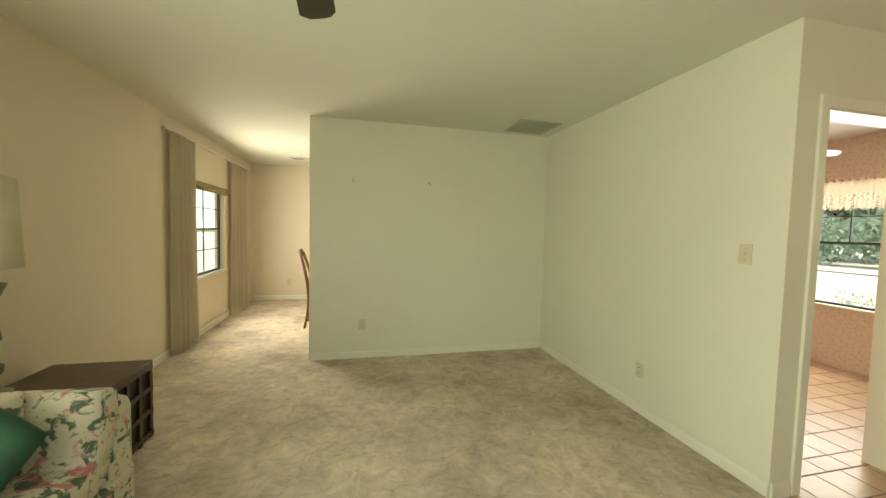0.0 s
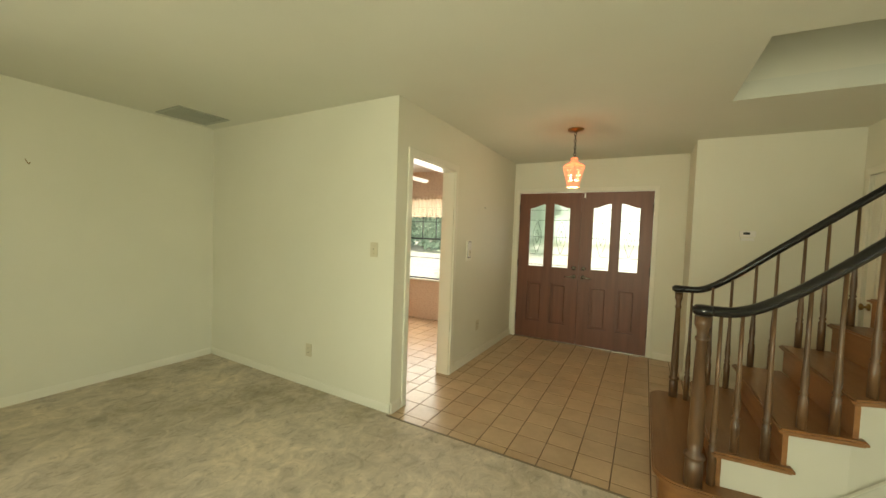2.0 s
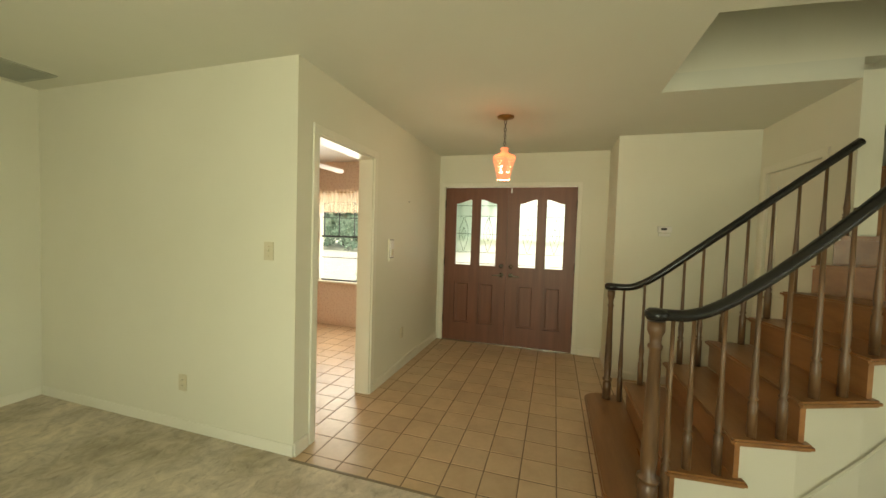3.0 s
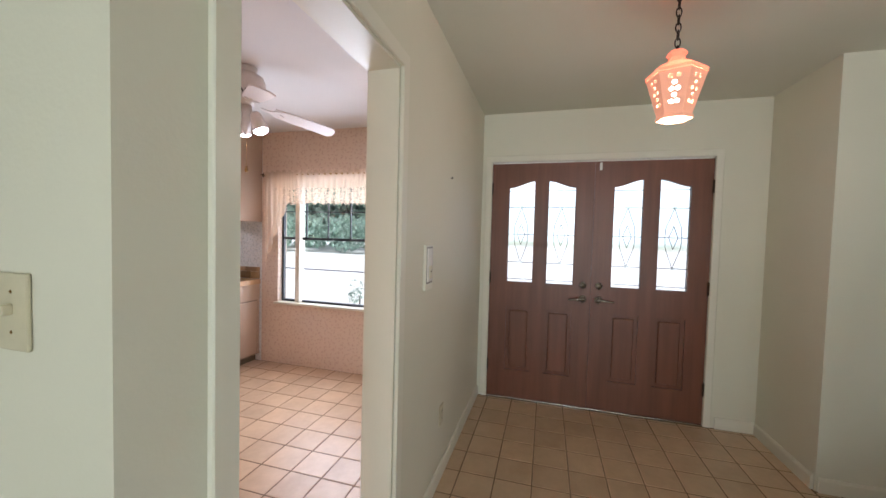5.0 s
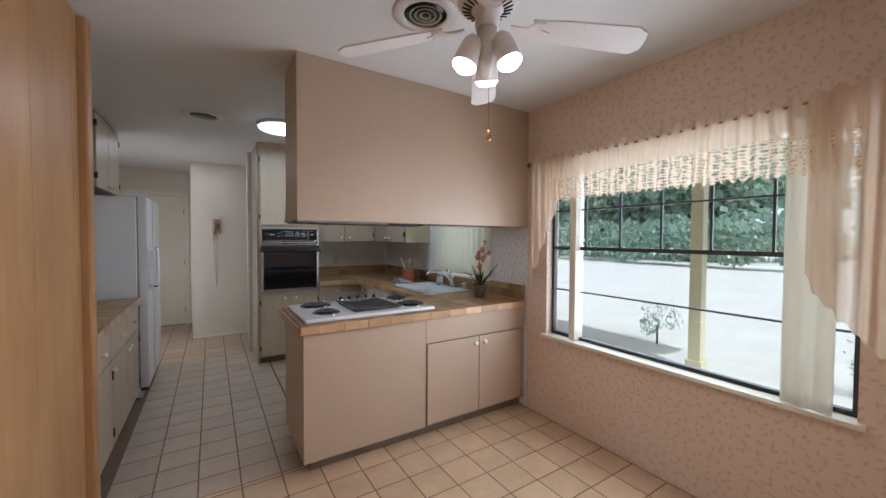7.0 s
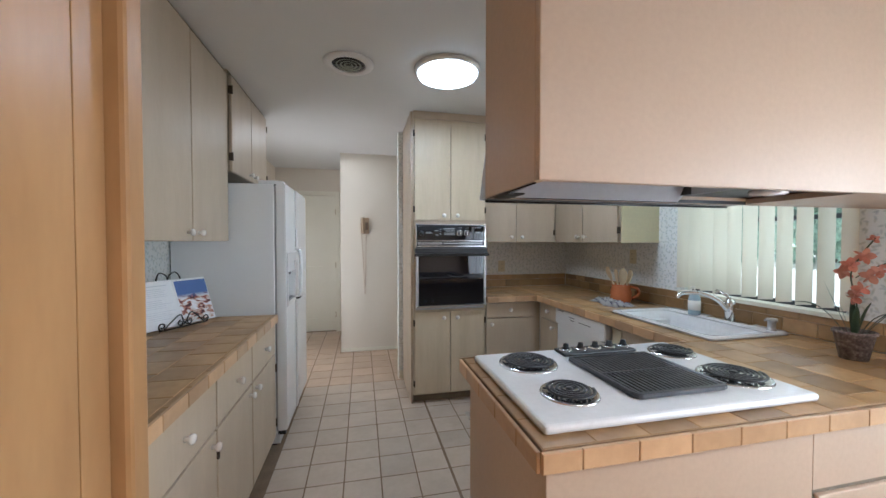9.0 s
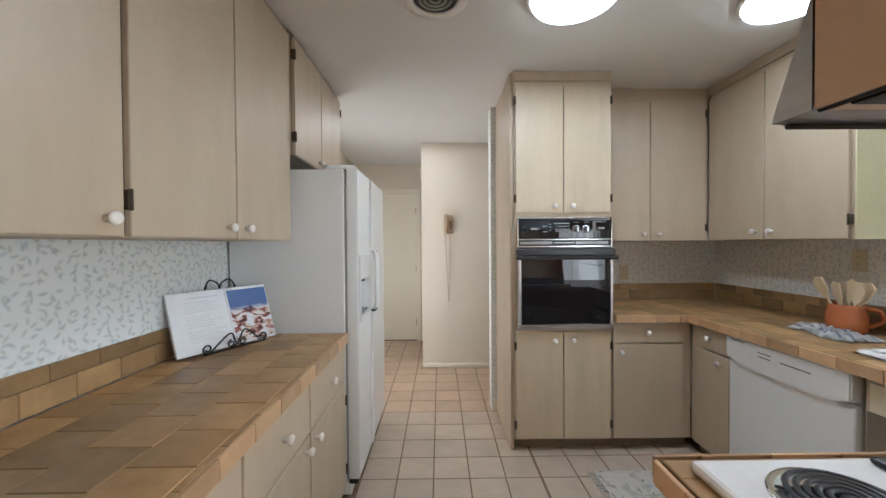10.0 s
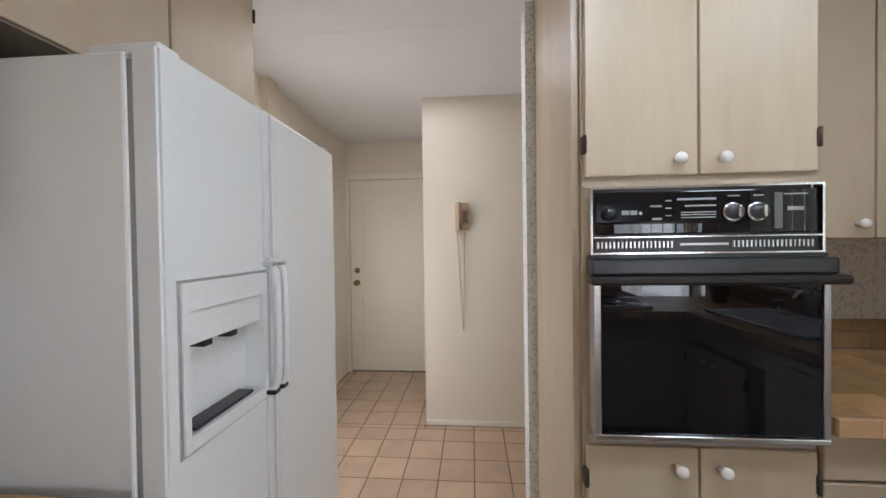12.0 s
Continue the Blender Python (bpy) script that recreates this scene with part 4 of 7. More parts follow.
def cabinet(name, label, loc, rz, w, d, z0, z1, fronts, toe=0.0, group="", mat=None, hinges=True, gap=None):
    """A cabinet with its front towards local -y. fronts: (kind, x0, x1, z0, z1, knob x, knob z, hinge side)."""
    mat = mat or CAB
    t = thing(name, loc, rz, label, "cabinet", group)
    bm = bmesh.new()
    box(bm, 0.0, w, 0.003, d, z0 + toe, z1)
    part("body", bm, mat, t)
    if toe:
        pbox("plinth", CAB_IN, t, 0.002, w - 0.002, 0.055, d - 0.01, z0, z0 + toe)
    # Unless gap is given, the frame's dark tone paints shade between doors
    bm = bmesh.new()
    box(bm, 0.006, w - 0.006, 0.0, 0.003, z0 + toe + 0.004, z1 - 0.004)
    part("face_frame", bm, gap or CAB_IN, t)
    for kind, a, b, c, e, kx, kz, hs in fronts:
        bm = bmesh.new()
        box(bm, a, b, -0.018, 0.0, c, e, r=0.0035)
        f = part(kind, bm, mat, t)
        if kx is not None:
            knob(f, kx, kz)
        if kind == "door" and hs and hinges:
            hx = a - 0.003 if hs < 0 else b + 0.003
            for hz in (c + 0.09, e - 0.09):
                bm = bmesh.new()
                box(bm, hx - 0.007, hx + 0.007, -0.021, 0.0, hz - 0.024, hz + 0.024, r=0.002)
                lathe(bm, [(0, -0.026), (0.005, -0.026), (0.005, 0.026), (0, 0.026)], 8, at=(hx, -0.021, hz))
                part("hinge", bm, HINGE, f, "dark metal hinge")
    return t


# the run along the west wall: local x runs along +y
def west(y0, w, kd, side):
    cabinet("base_cabinet", "taupe base cabinet with drawer and door under the tiled counter", (2.60, y0, 0), 90, w, 0.60, 0.0, CT - 0.045,
            [("drawer", 0.004, w - 0.004, 0.635, 0.825, w * 0.5, 0.73, 0), ("door", 0.004, w - 0.004, 0.085, 0.625, kd, 0.585, side)], 0.075, "west base cabinets")


west(4.605, 0.532, 0.532 - 0.05, -1)
west(5.14, 0.467, 0.467 - 0.05, -1)
west(5.61, 0.507, 0.05, 1)
cabinet("wall_cabinet", "tall taupe wall cabinet with one door beside the wood panel", (2.342, 4.605, 0), 90, 0.515, 0.345, 1.362, KITCHEN, [("door", 0.004, 0.508, 1.364, 2.40, 0.508 - 0.05, 1.405, -1)], group="west wall cabinets")
cabinet("wall_cabinet", "tall taupe two-door wall cabinet beside the refrigerator", (2.342, 5.124, 0), 90, 0.97, 0.345, 1.362, KITCHEN,
        [("door", 0.008, 0.470, 1.364, 2.40, 0.470 - 0.055, 1.405, -1), ("door", 0.478, 0.966, 1.364, 2.40, 0.478 + 0.055, 1.405, 0)], group="west wall cabinets")
cabinet("wall_cabinet", "short taupe two-door cabinet over the refrigerator", (2.362, 6.098, 0), 90, 0.86, 0.37, 1.80, KITCHEN,
        [("door", 0.012, 0.425, 1.803, 2.40, 0.425 - 0.05, 1.84, -1), ("door", 0.433, 0.855, 1.803, 2.40, 0.433 + 0.05, 1.84, 1)], group="west wall cabinets")
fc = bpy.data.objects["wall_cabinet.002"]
# Dark sheet stands in for the shade between cabinet bottom and refrigerator
pbox("underside", CAB_IN, fc, 0.0, 0.86, -0.016, 0.36, 1.794, 1.799, label="dark sheet for the shade under the cabinet")

# tall oven cabinet and the run beside it
TY = 6.56
t = cabinet("oven_cabinet", "tall taupe oven cabinet with doors above and below the oven", (3.59, TY, 0), 0, 0.622, 0.617, 0.0, 2.37,
            [("door", 0.006, 0.306, 0.088, 0.775, 0.25, 0.722, -1), ("door", 0.312, 0.612, 0.088, 0.775, 0.365, 0.722, 1),
             ("door", 0.006, 0.306, 1.535, 2.335, 0.25, 1.575, -1), ("door", 0.312, 0.612, 1.535, 2.335, 0.365, 1.575, 1)], 0.075, mat=CAB_O, gap=CAB_O)
pbox("crown", CAB, t, -0.004, 0.626, -0.012, 0.617, 2.37, KITCHEN - 0.001, r=0.004)
pbox("rail", CAB, t, 0.0, 0.622, -0.004, 0.001, 1.508, 1.53)
t = thing("filler_panel", (3.55, TY + 0.02, 0), 0, "narrow taupe side panel of the oven cabinet", "panel")
pbox("panel", CAB, t, 0.018, 0.038, 0.0, 0.59, 0.0, KITCHEN - 0.002)
cabinet("base_cabinet", "taupe corner base cabinet with drawer and door beside the oven", (4.214, TY, 0), 0, 0.515, 0.60, 0.0, CT - 0.045,
        [("drawer", 0.004, 0.455, 0.70, 0.825, 0.22, 0.765, 0), ("door", 0.004, 0.455, 0.085, 0.69, 0.05, 0.645, 0)], 0.075, "oven side base cabinets", gap=CAB)
cabinet("wall_cabinet", "tall taupe two-door wall cabinet beside the oven cabinet", (4.214, 6.81, 0), 0, 0.811, 0.355, 1.35, 2.37,
        [("door", 0.006, 0.382, 1.353, 2.335, 0.33, 1.40, -1), ("door", 0.388, 0.778, 1.353, 2.335, 0.44, 1.40, 1)], group="corner wall cabinets", gap=CAB)
cw = cabinet("wall_cabinet", "tall taupe two-door corner wall cabinet ending beside the sink window", (5.026, 6.797, 0), -90, 0.90, 0.34, 1.35, 2.37,
        [("door", 0.012, 0.445, 1.353, 2.335, 0.445 - 0.05, 1.40, 0), ("door", 0.452, 0.888, 1.353, 2.335, 0.452 + 0.05, 1.40, 1)], group="corner wall cabinets", gap=CAB)
pbox("end_panel", CREAMP, cw, 0.901, 0.907, 0.0, 0.34, 1.35, 2.37, label="pale cream end panel")
bm = bmesh.new()
box(bm, 4.22, 5.346, 6.825, 7.16, 2.372, KITCHEN - 0.001)
box(bm, 5.02, 5.346, 5.895, 6.812, 2.372, KITCHEN - 0.001)
structure("trim", bm, CAB, "taupe filler above the wall cabinets", "trim")

# the run along the east wall: local x runs along -y
EX = 4.73
cabinet("base_cabinet", "narrow taupe base cabinet with drawer and door beside the dishwasher", (EX, 6.559, 0), -90, 0.334, 0.60, 0.0, CT - 0.045,
        [("drawer", 0.050, 0.329, 0.70, 0.825, 0.19, 0.77, 0), ("door", 0.050, 0.329, 0.085, 0.69, 0.27, 0.645, 0)], 0.075, "east base cabinets", gap=CAB)
t = cabinet("sink_cabinet", "taupe sink cabinet with a small outlet panel", (EX, 5.60, 0), -90, 0.66, 0.60, 0.0, 0.70,
            [("door", 0.13, 0.39, 0.085, 0.66, 0.35, 0.6, -1), ("door", 0.395, 0.655, 0.085, 0.66, 0.44, 0.6, 1)], 0.075, "east base cabinets")
pbox("apron", CAB, t, 0.0, 0.66, 0.003, 0.02, 0.70, CT - 0.045)
pbox("outlet", PLATE, t, 0.02, 0.095, -0.008, 0.002, 0.70, 0.81, r=0.003, label="cream outlet plate")


# ---- peninsula ----
PX, PY = 3.565, 4.32
t = thing("peninsula_cabinet", (PX + 0.02, PY + 0.012, 0), 0, "tan painted peninsula cabinet with two small doors", "cabinet")
pw = 5.35 - PX - 0.022
pbox("body", PENIN, t, 0.0, pw, 0.004, 0.60, 0.075, CT - 0.045)
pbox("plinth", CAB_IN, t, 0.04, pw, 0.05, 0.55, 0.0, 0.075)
pbox("front_panel", PENIN, t, 0.0, 0.815, -0.002, 0.004, 0.075, CT - 0.045, r=0.001)
pbox("rail", PENIN, t, 0.817, pw, -0.002, 0.004, 0.665, CT - 0.045, r=0.001)
# Dark sheet puts the shade of the slits round the two doors
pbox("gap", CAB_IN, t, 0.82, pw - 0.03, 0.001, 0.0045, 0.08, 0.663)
for a, b, kx in ((0.822, 1.272, 1.232), (1.278, 1.715, 1.318)):
    f = pbox("door", PENIN, t, a, b, -0.014, 0.001, 0.09, 0.655, r=0.003)
    knob(f, kx, 0.612, -0.014)
for a, b, kx in ((0.03, 0.40, 0.36), (0.406, 0.78, 0.45)):
    f = pbox("door", CAB, t, a, b, 0.60, 0.616, 0.09, 0.655, r=0.003)
    plathe("knob", PORC, f, [(0, 0), (0.009, 0), (0.007, 0.012), (0.0175, 0.026), (0, 0.035)], 12, m=Matrix.Translation((kx, 0.616, 0.61)) @ Matrix.Rotation(radians(-90), 4, "X"))

# hood over the peninsula
HZ = 1.496
t = thing("range_hood", (3.55, 4.305, HZ), 0, "boxed tan painted range hood hanging from the ceiling over the cooktop", "range hood")
hw, hd, hh = 5.348 - 3.55, 0.356, KITCHEN - HZ - 0.001
pbox("front_panel", PENIN, t, 0, hw, 0, 0.02, 0, hh, r=0.003)
pbox("side_panel", PENIN, t, 0.0, 0.02, 0.0205, hd, 0, hh, r=0.003)
pbox("back_panel", PENIN, t, 0.0205, hw, hd - 0.02, hd, 0.0, hh)
pbox("bottom_panel", PENIN, t, 1.0, hw, 0.021, hd - 0.021, 0.002, 0.02)
HOODW = surf("hood_liner", (0.66, 0.66, 0.68), (0.60, 0.60, 0.62), 3, 0.35, bump=0.03)
for nm, quad in (("back_liner", ((0.05, hd - 0.022, 0.003), (0.70, hd - 0.022, 0.003), (0.76, hd - 0.075, 0.115), (0.16, hd - 0.075, 0.115))),
                 ("side_liner", ((0.022, 0.022, 0.003), (0.05, hd - 0.022, 0.003), (0.16, hd - 0.075, 0.115), (0.12, 0.022, 0.115)))):
    bm = bmesh.new()
    bm.faces.new([bm.verts.new(p) for p in quad])
    bmesh.ops.solidify(bm, geom=bm.faces[:], thickness=0.002)
    part(nm, bm, HOODW, t, "smooth pale metal hood liner")
pbox("fan_box", BLACK, t, 0.70, 0.998, 0.021, hd - 0.021, 0.024, 0.20, label="dark fan housing inside the hood")
FILT = surf("filter_mesh", (0.10, 0.10, 0.10), (0.04, 0.04, 0.04), 60, 0.5, metal=0.5, bump=0.4, fine=300)
pbox("filter", FILT, t, 0.10, 0.70, 0.022, hd - 0.06, 0.116, 0.125, label="dark mesh filter")
pbox("filter_rail", STEEL, t, 0.694, 0.70, 0.021, hd - 0.08, 0.020, 0.116)
pbox("lip", BLACK, t, 0.022, 0.998, hd - 0.021, hd - 0.0205 + 0.0002, 0.0, 0.012)
pbox("corner_plate", IRON, t, 0.021, 0.07, 0.22, hd - 0.022, -0.002, 0.002, label="dark metal corner plate")
bm = bmesh.new()
va = [bm.verts.new((x, y, z)) for x, y, z in ((0.0, hd + 0.001, 0.14), (1.0, hd + 0.001, 0.14), (1.0, hd + 0.054, 0.0), (0.0, hd + 0.054, 0.0), (0.0, hd + 0.001, 0.0), (1.0, hd + 0.001, 0.0))]
for q in ((0, 1, 2, 3), (3, 2, 5, 4), (0, 3, 4), (1, 5, 2)):
    bm.faces.new([va[i] for i in q])
bmesh.ops.recalc_face_normals(bm, faces=bm.faces)
part("rear_flare", bm, STEEL, t, "brushed metal flare at the back of the hood")
ptube("edge_trim", BLACK, t, [(0.02, hd + 0.052, -0.003), (1.0, hd + 0.052, -0.003)], 0.004, 6, label="dark metal edge strip")
ptube("edge_trim", IRON, t, [(0.006, 0.03, -0.001), (0.006, hd - 0.002, -0.001)], 0.003, 6, label="metal edge strip")
plathe("button", ENAMEL, t, [(0, 0), (0.05, 0), (0.046, -0.012), (0, -0.016)], 18, at=(0.86, 0.16, 0.023), label="round hood light")

# ---- tiled counters ----
rng = random.Random(4)


def tile_mesh(w, d, h, cache={}, mat=None, inset=0.002):
    key = (round(w, 3), round(d, 3), round(h, 3), mat.name)
    if key not in cache:
        bm = bmesh.new()
        w2, d2 = w / 2, d / 2
        lo = [bm.verts.new((x, y, 0)) for x, y in ((-w2, -d2), (w2, -d2), (w2, d2), (-w2, d2))]
        mi = [bm.verts.new((x, y, h - inset)) for x, y in ((-w2, -d2), (w2, -d2), (w2, d2), (-w2, d2))]
        hi = [bm.verts.new((x, y, h)) for x, y in ((-w2 + inset, -d2 + inset), (w2 - inset, -d2 + inset), (w2 - inset, d2 - inset), (-w2 + inset, d2 - inset))]
        for a, b in ((lo, mi), (mi, hi)):
            for i in range(4):
                bm.faces.new((a[i], a[(i + 1) % 4], b[(i + 1) % 4], b[i]))
        bm.faces.new(hi)
        cache[key] = mesh_of("tile", bm, mat)
    return cache[key]


def lay(parent, x0, x1, y0, y1, z, pitch, mat, gap=0.004, h=0.008, stagger=0.5, along="y", origin=None, m=None, name="tile", pitch2=None, offset=(0, 0, 0), jitter=0.0):
    """Tiles over a rectangle in rows, cut at its edges."""
    ox, oy = origin or (x0, y0)
    p2 = pitch2 or pitch
    px, py = (p2, pitch) if along == "y" else (pitch, p2)
    i0, i1 = math.floor((x0 - ox) / px) - 1, math.ceil((x1 - ox) / px) + 1
    j0, j1 = math.floor((y0 - oy) / py) - 1, math.ceil((y1 - oy) / py) + 1
    for i in range(i0, i1):
        for j in range(j0, j1):
            sx = stagger * px * (j % 2) if along == "x" else 0
            sy = stagger * py * (i % 2) if along == "y" else 0
            a, b = max(x0, ox + i * px + sx), min(x1, ox + (i + 1) * px + sx)
            c, d = max(y0, oy + j * py + sy), min(y1, oy + (j + 1) * py + sy)
            if b - a < gap * 4 or d - c < gap * 4:
                continue
            o = new(name, tile_mesh(b - a - gap, d - c - gap, h, mat=mat))
            mm = Matrix.Translation(((a + b) / 2 - offset[0], (c + d) / 2 - offset[1], z + (rng.random() - 0.5) * jitter - offset[2]))
            o.matrix_basis = (m @ mm) if m else mm
            o.parent = parent


def counter(name, loc, label, rects, edges, splash):
    t = thing(name, loc, 0, label, "countertop")
    bm = bmesh.new()
    for x0, x1, y0, y1 in rects:
        box(bm, x0 - loc[0], x1 - loc[0], y0 - loc[1], y1 - loc[1], CT - 0.045 - loc[2], CT - 0.0018 - loc[2])
    part("bed", bm, GROUT_L, t, "grey-brown grout bed")
    for x0, x1, y0, y1 in rects:
        lay(t, x0, x1, y0, y1, CT - 0.008, 0.152, CTILE, 0.0025, along="y", origin=(loc[0], loc[1]), offset=loc, name="counter_tile", jitter=0.001)
    for p, q in edges:
        d = Vector((q[0] - p[0], q[1] - p[1], 0))
        ang = math.atan2(d.y, d.x)
        m = Matrix.Translation((p[0] - loc[0], p[1] - loc[1], CT - 0.024 - loc[2])) @ Matrix.Rotation(ang, 4, "Z") @ Matrix.Rotation(radians(90), 4, "X")
        lay(t, 0, d.length, -0.026, 0.025, 0.0, 0.152, ETILE, 0.0018, 0.010, 0, "y", (-0.05, -0.026), m, "edge_tile", pitch2=0.152)
    for p, q in splash:
        d = Vector((q[0] - p[0], q[1] - p[1], 0))
        ang = math.atan2(d.y, d.x)
        m = Matrix.Translation((p[0] - loc[0], p[1] - loc[1], CT - loc[2])) @ Matrix.Rotation(ang, 4, "Z") @ Matrix.Rotation(radians(90), 4, "X")
        lay(t, 0, d.length, 0.001, 0.126, 0.0, 0.152, BTILE, 0.0018, 0.012, 0.5, "x", (-0.03, 0.001), m, "splash_tile", pitch2=0.075)
    return t


counter("countertop", (2.0, 4.605, CT - 0.045), "brown and tan tiled counter with mixed shades beside the refrigerator", [(2.015, 2.628, 4.605, 6.115)], [((2.628, 4.605), (2.628, 6.115))], [((2.002, 4.61), (2.002, 6.11))])
counter("countertop", (PX, PY, CT - 0.045), "tan tiled peninsula and sink counter in mixed brown shades",
        [(PX + 0.01, 5.336, PY + 0.01, 4.99), (4.69, 4.80, 4.992, 5.72), (4.69, 5.336, 5.722, 7.15), (4.215, 4.688, 6.52, 7.15), (5.27, 5.336, 4.992, 5.72)],
        [((PX, PY), (5.346, PY)), ((PX, 4.99), (PX, PY)), ((4.68, 6.51), (4.68, 4.99)), ((4.215, 6.51), (4.68, 6.51)), ((4.68, 5.0), (PX, 5.0))],
        [((5.349, 7.15), (5.349, 4.33)), ((4.215, 7.163), (5.336, 7.163))])

# ---- appliances ----
t = thing("refrigerator", (2.012, 6.145, 0), 0, "white side-by-side refrigerator with an ice and water dispenser", "refrigerator")
FX = 0.67
pbox("body", WHITE, t, 0.0, 0.60, 0.0, 0.88, 0.03, 1.735, r=0.006)
pbox("seal", surf("grey_gasket", (0.36, 0.37, 0.37), rough=0.6, bump=0), t, 0.60, 0.612, 0.006, 0.874, 0.10, 1.72, label="dark door seal")
pbox("kick_plate", WHITE, t, 0.55, 0.625, 0.004, 0.876, 0.015, 0.085, r=0.004, label="white kick plate")
pbox("foot", BLACK, t, 0.05, 0.60, 0.02, 0.86, 0.0, 0.029)
M_SIDE = Matrix.Translation((0.612, 0, 0)) @ Matrix.Rotation(radians(90), 4, "Z")
bm = bmesh.new()
plate(bm, rect(0.0, 0.362, 0.10, 1.745), [rect(0.050, 0.330, 0.95, 1.225)], -0.058, M_SIDE)
bmesh.ops.bevel(bm, geom=[e for e in bm.edges if len(e.link_faces) == 2 and e.calc_face_angle(0) > 1], offset=0.006, segments=2, affect="EDGES")
f = part("freezer_door", bm, WHITE, t, "white freezer door with a dispenser recess")
f2 = pbox("fridge_door", WHITE, t, 0.612, FX, 0.370, 0.879, 0.10, 1.745, r=0.006, label="white refrigerator door")
bm = bmesh.new()
plate(bm, rect(0.037, 0.343, 0.925, 1.28), [rect(0.055, 0.325, 0.955, 1.22)], -0.012, Matrix.Translation((0.665, 0, 0)) @ Matrix.Rotation(radians(90), 4, "Z"))
part("dispenser_frame", bm, ENAMEL, f, "white dispenser frame")
bm = bmesh.new()
plate(bm, rect(0.031, 0.349, 0.919, 1.286), [rect(0.038, 0.342, 0.926, 1.279)], -0.008, Matrix.Translation((0.665, 0, 0)) @ Matrix.Rotation(radians(90), 4, "Z"))
part("gasket", bm, STEEL, f, "grey metal dispenser outline")
pbox("recess", ENAMEL, f, 0.6125, 0.618, 0.051, 0.329, 0.951, 1.224)
pbox("control_panel", ENAMEL, f, 0.6185, 0.668, 0.056, 0.324, 1.145, 1.219, r=0.003, label="white dispenser control panel")
for y in (0.13, 0.22):
    pbox("lever", BLACK, f, 0.625, 0.66, y - 0.014, y + 0.014, 1.128, 1.144, r=0.002)
pbox("drip_tray", BLACK, f, 0.62, 0.665, 0.08, 0.29, 0.956, 0.964, r=0.002, label="dark drip tray grille")
for y, fp in ((0.345, f), (0.390, f2)):
    bm = bmesh.new()
    tube(bm, smooth_path([(FX, y, 1.305), (FX + 0.026, y, 1.292), (FX + 0.036, y, 1.23), (FX + 0.036, y, 1.01), (FX + 0.026, y, 0.95), (FX, y, 0.935)], 4), 0.010, 8)
    part("handle", bm, WHITE, fp, "white curved bar handle")
    pbox("handle_cap", CHROME, fp, FX - 0.0, FX + 0.034, y - 0.015, y + 0.015, 1.296, 1.308, r=0.003, label="chrome handle end")
    pbox("handle_cap", IRON, fp, FX - 0.0, FX + 0.034, y - 0.015, y + 0.015, 0.930, 0.942, r=0.003, label="dark handle end")
    pbox("edge_mould", ENAMEL, fp, FX, FX + 0.010, y - 0.008 if y < 0.36 else y - 0.014, y + 0.014 if y < 0.36 else y + 0.008, 1.32, 1.74, r=0.003)
    pbox("edge_mould", ENAMEL, fp, FX, FX + 0.010, y - 0.008 if y < 0.36 else y - 0.014, y + 0.014 if y < 0.36 else y + 0.008, 0.11, 0.92, r=0.003)
pbox("hinge_cover", WHITE, t, 0.50, 0.655, 0.02, 0.075, 1.736, 1.762, r=0.006)
pbox("hinge_cover", WHITE, t, 0.50, 0.655, 0.80, 0.855, 1.746, 1.762, r=0.006)
pbox("grille", BLACK, t, 0.612, 0.66, 0.004, 0.03, 0.075, 0.098)

t = thing("wall_oven", (3.602, TY - 0.012, 0.80), 0, "black glass wall oven with chrome trim and a control panel", "oven")
OW = 0.598


def ob_(name, mat, x0, x1, z0, z1, y0, y1, r=0.003, label="", par=None):
    return pbox(name, mat, par or t, x0, x1, y0, y1, z0 - 0.80, z1 - 0.80, r=r, label=label)


ob_("box", BLACK, 0.01, OW - 0.01, 0.795, 1.50, 0.0015, 0.02, 0)
cp = ob_("control_panel", BGLASS, 0.014, OW - 0.014, 1.372, 1.488, -0.022, 0.0, label="black control panel")
bm = bmesh.new()
plate(bm, rect(0, OW, 1.318 - 0.8, 1.502 - 0.8), [rect(0.006, OW - 0.006, 1.322 - 0.8, 1.496 - 0.8)], 0.028, Matrix.Translation((0, -0.028, 0)))
part("trim_frame", bm, CHROME, t, "chrome trim frame")
ob_("vent_bed", BLACK, 0.007, OW - 0.007, 1.323, 1.371, -0.020, 0.0, 0.0)
ob_("vent_rail", CHROME, 0.007, OW - 0.007, 1.362, 1.366, -0.030, -0.020, 0.0005, label="thin chrome rail")
for k in range(19):
    for x0 in (0.018, 0.372):
        ob_("vent_fin", STEEL, x0 + k * 0.0108, x0 + k * 0.0108 + 0.005, 1.334, 1.352, -0.026, -0.0205, 0)
ob_("vent_bar", STEEL, 0.235, 0.36, 1.340, 1.346, -0.026, -0.0205, 0.0005)
for x in (0.373, 0.435):
    plathe("dial_ring", CHROME, cp, [(0.020, 0.0), (0.0265, 0.0), (0.0265, 0.003), (0.020, 0.003)], 24, m=Matrix.Translation((x, -0.0222, 0.628)) @ Matrix.Rotation(radians(90), 4, "X"), label="chrome dial ring")
    kn = plathe("knob", surf("knob_grey", (0.10, 0.10, 0.10), rough=0.35, bump=0), cp, [(0, 0), (0.021, 0), (0.0195, 0.016), (0, 0.018)], 20, m=Matrix.Translation((x, -0.022, 0.628)) @ Matrix.Rotation(radians(90), 4, "X"), label="round dark oven knob")
    pbox("grip", CHROME, kn, x - 0.004, x + 0.004, -0.052, -0.044, 0.613, 0.643, r=0.001)
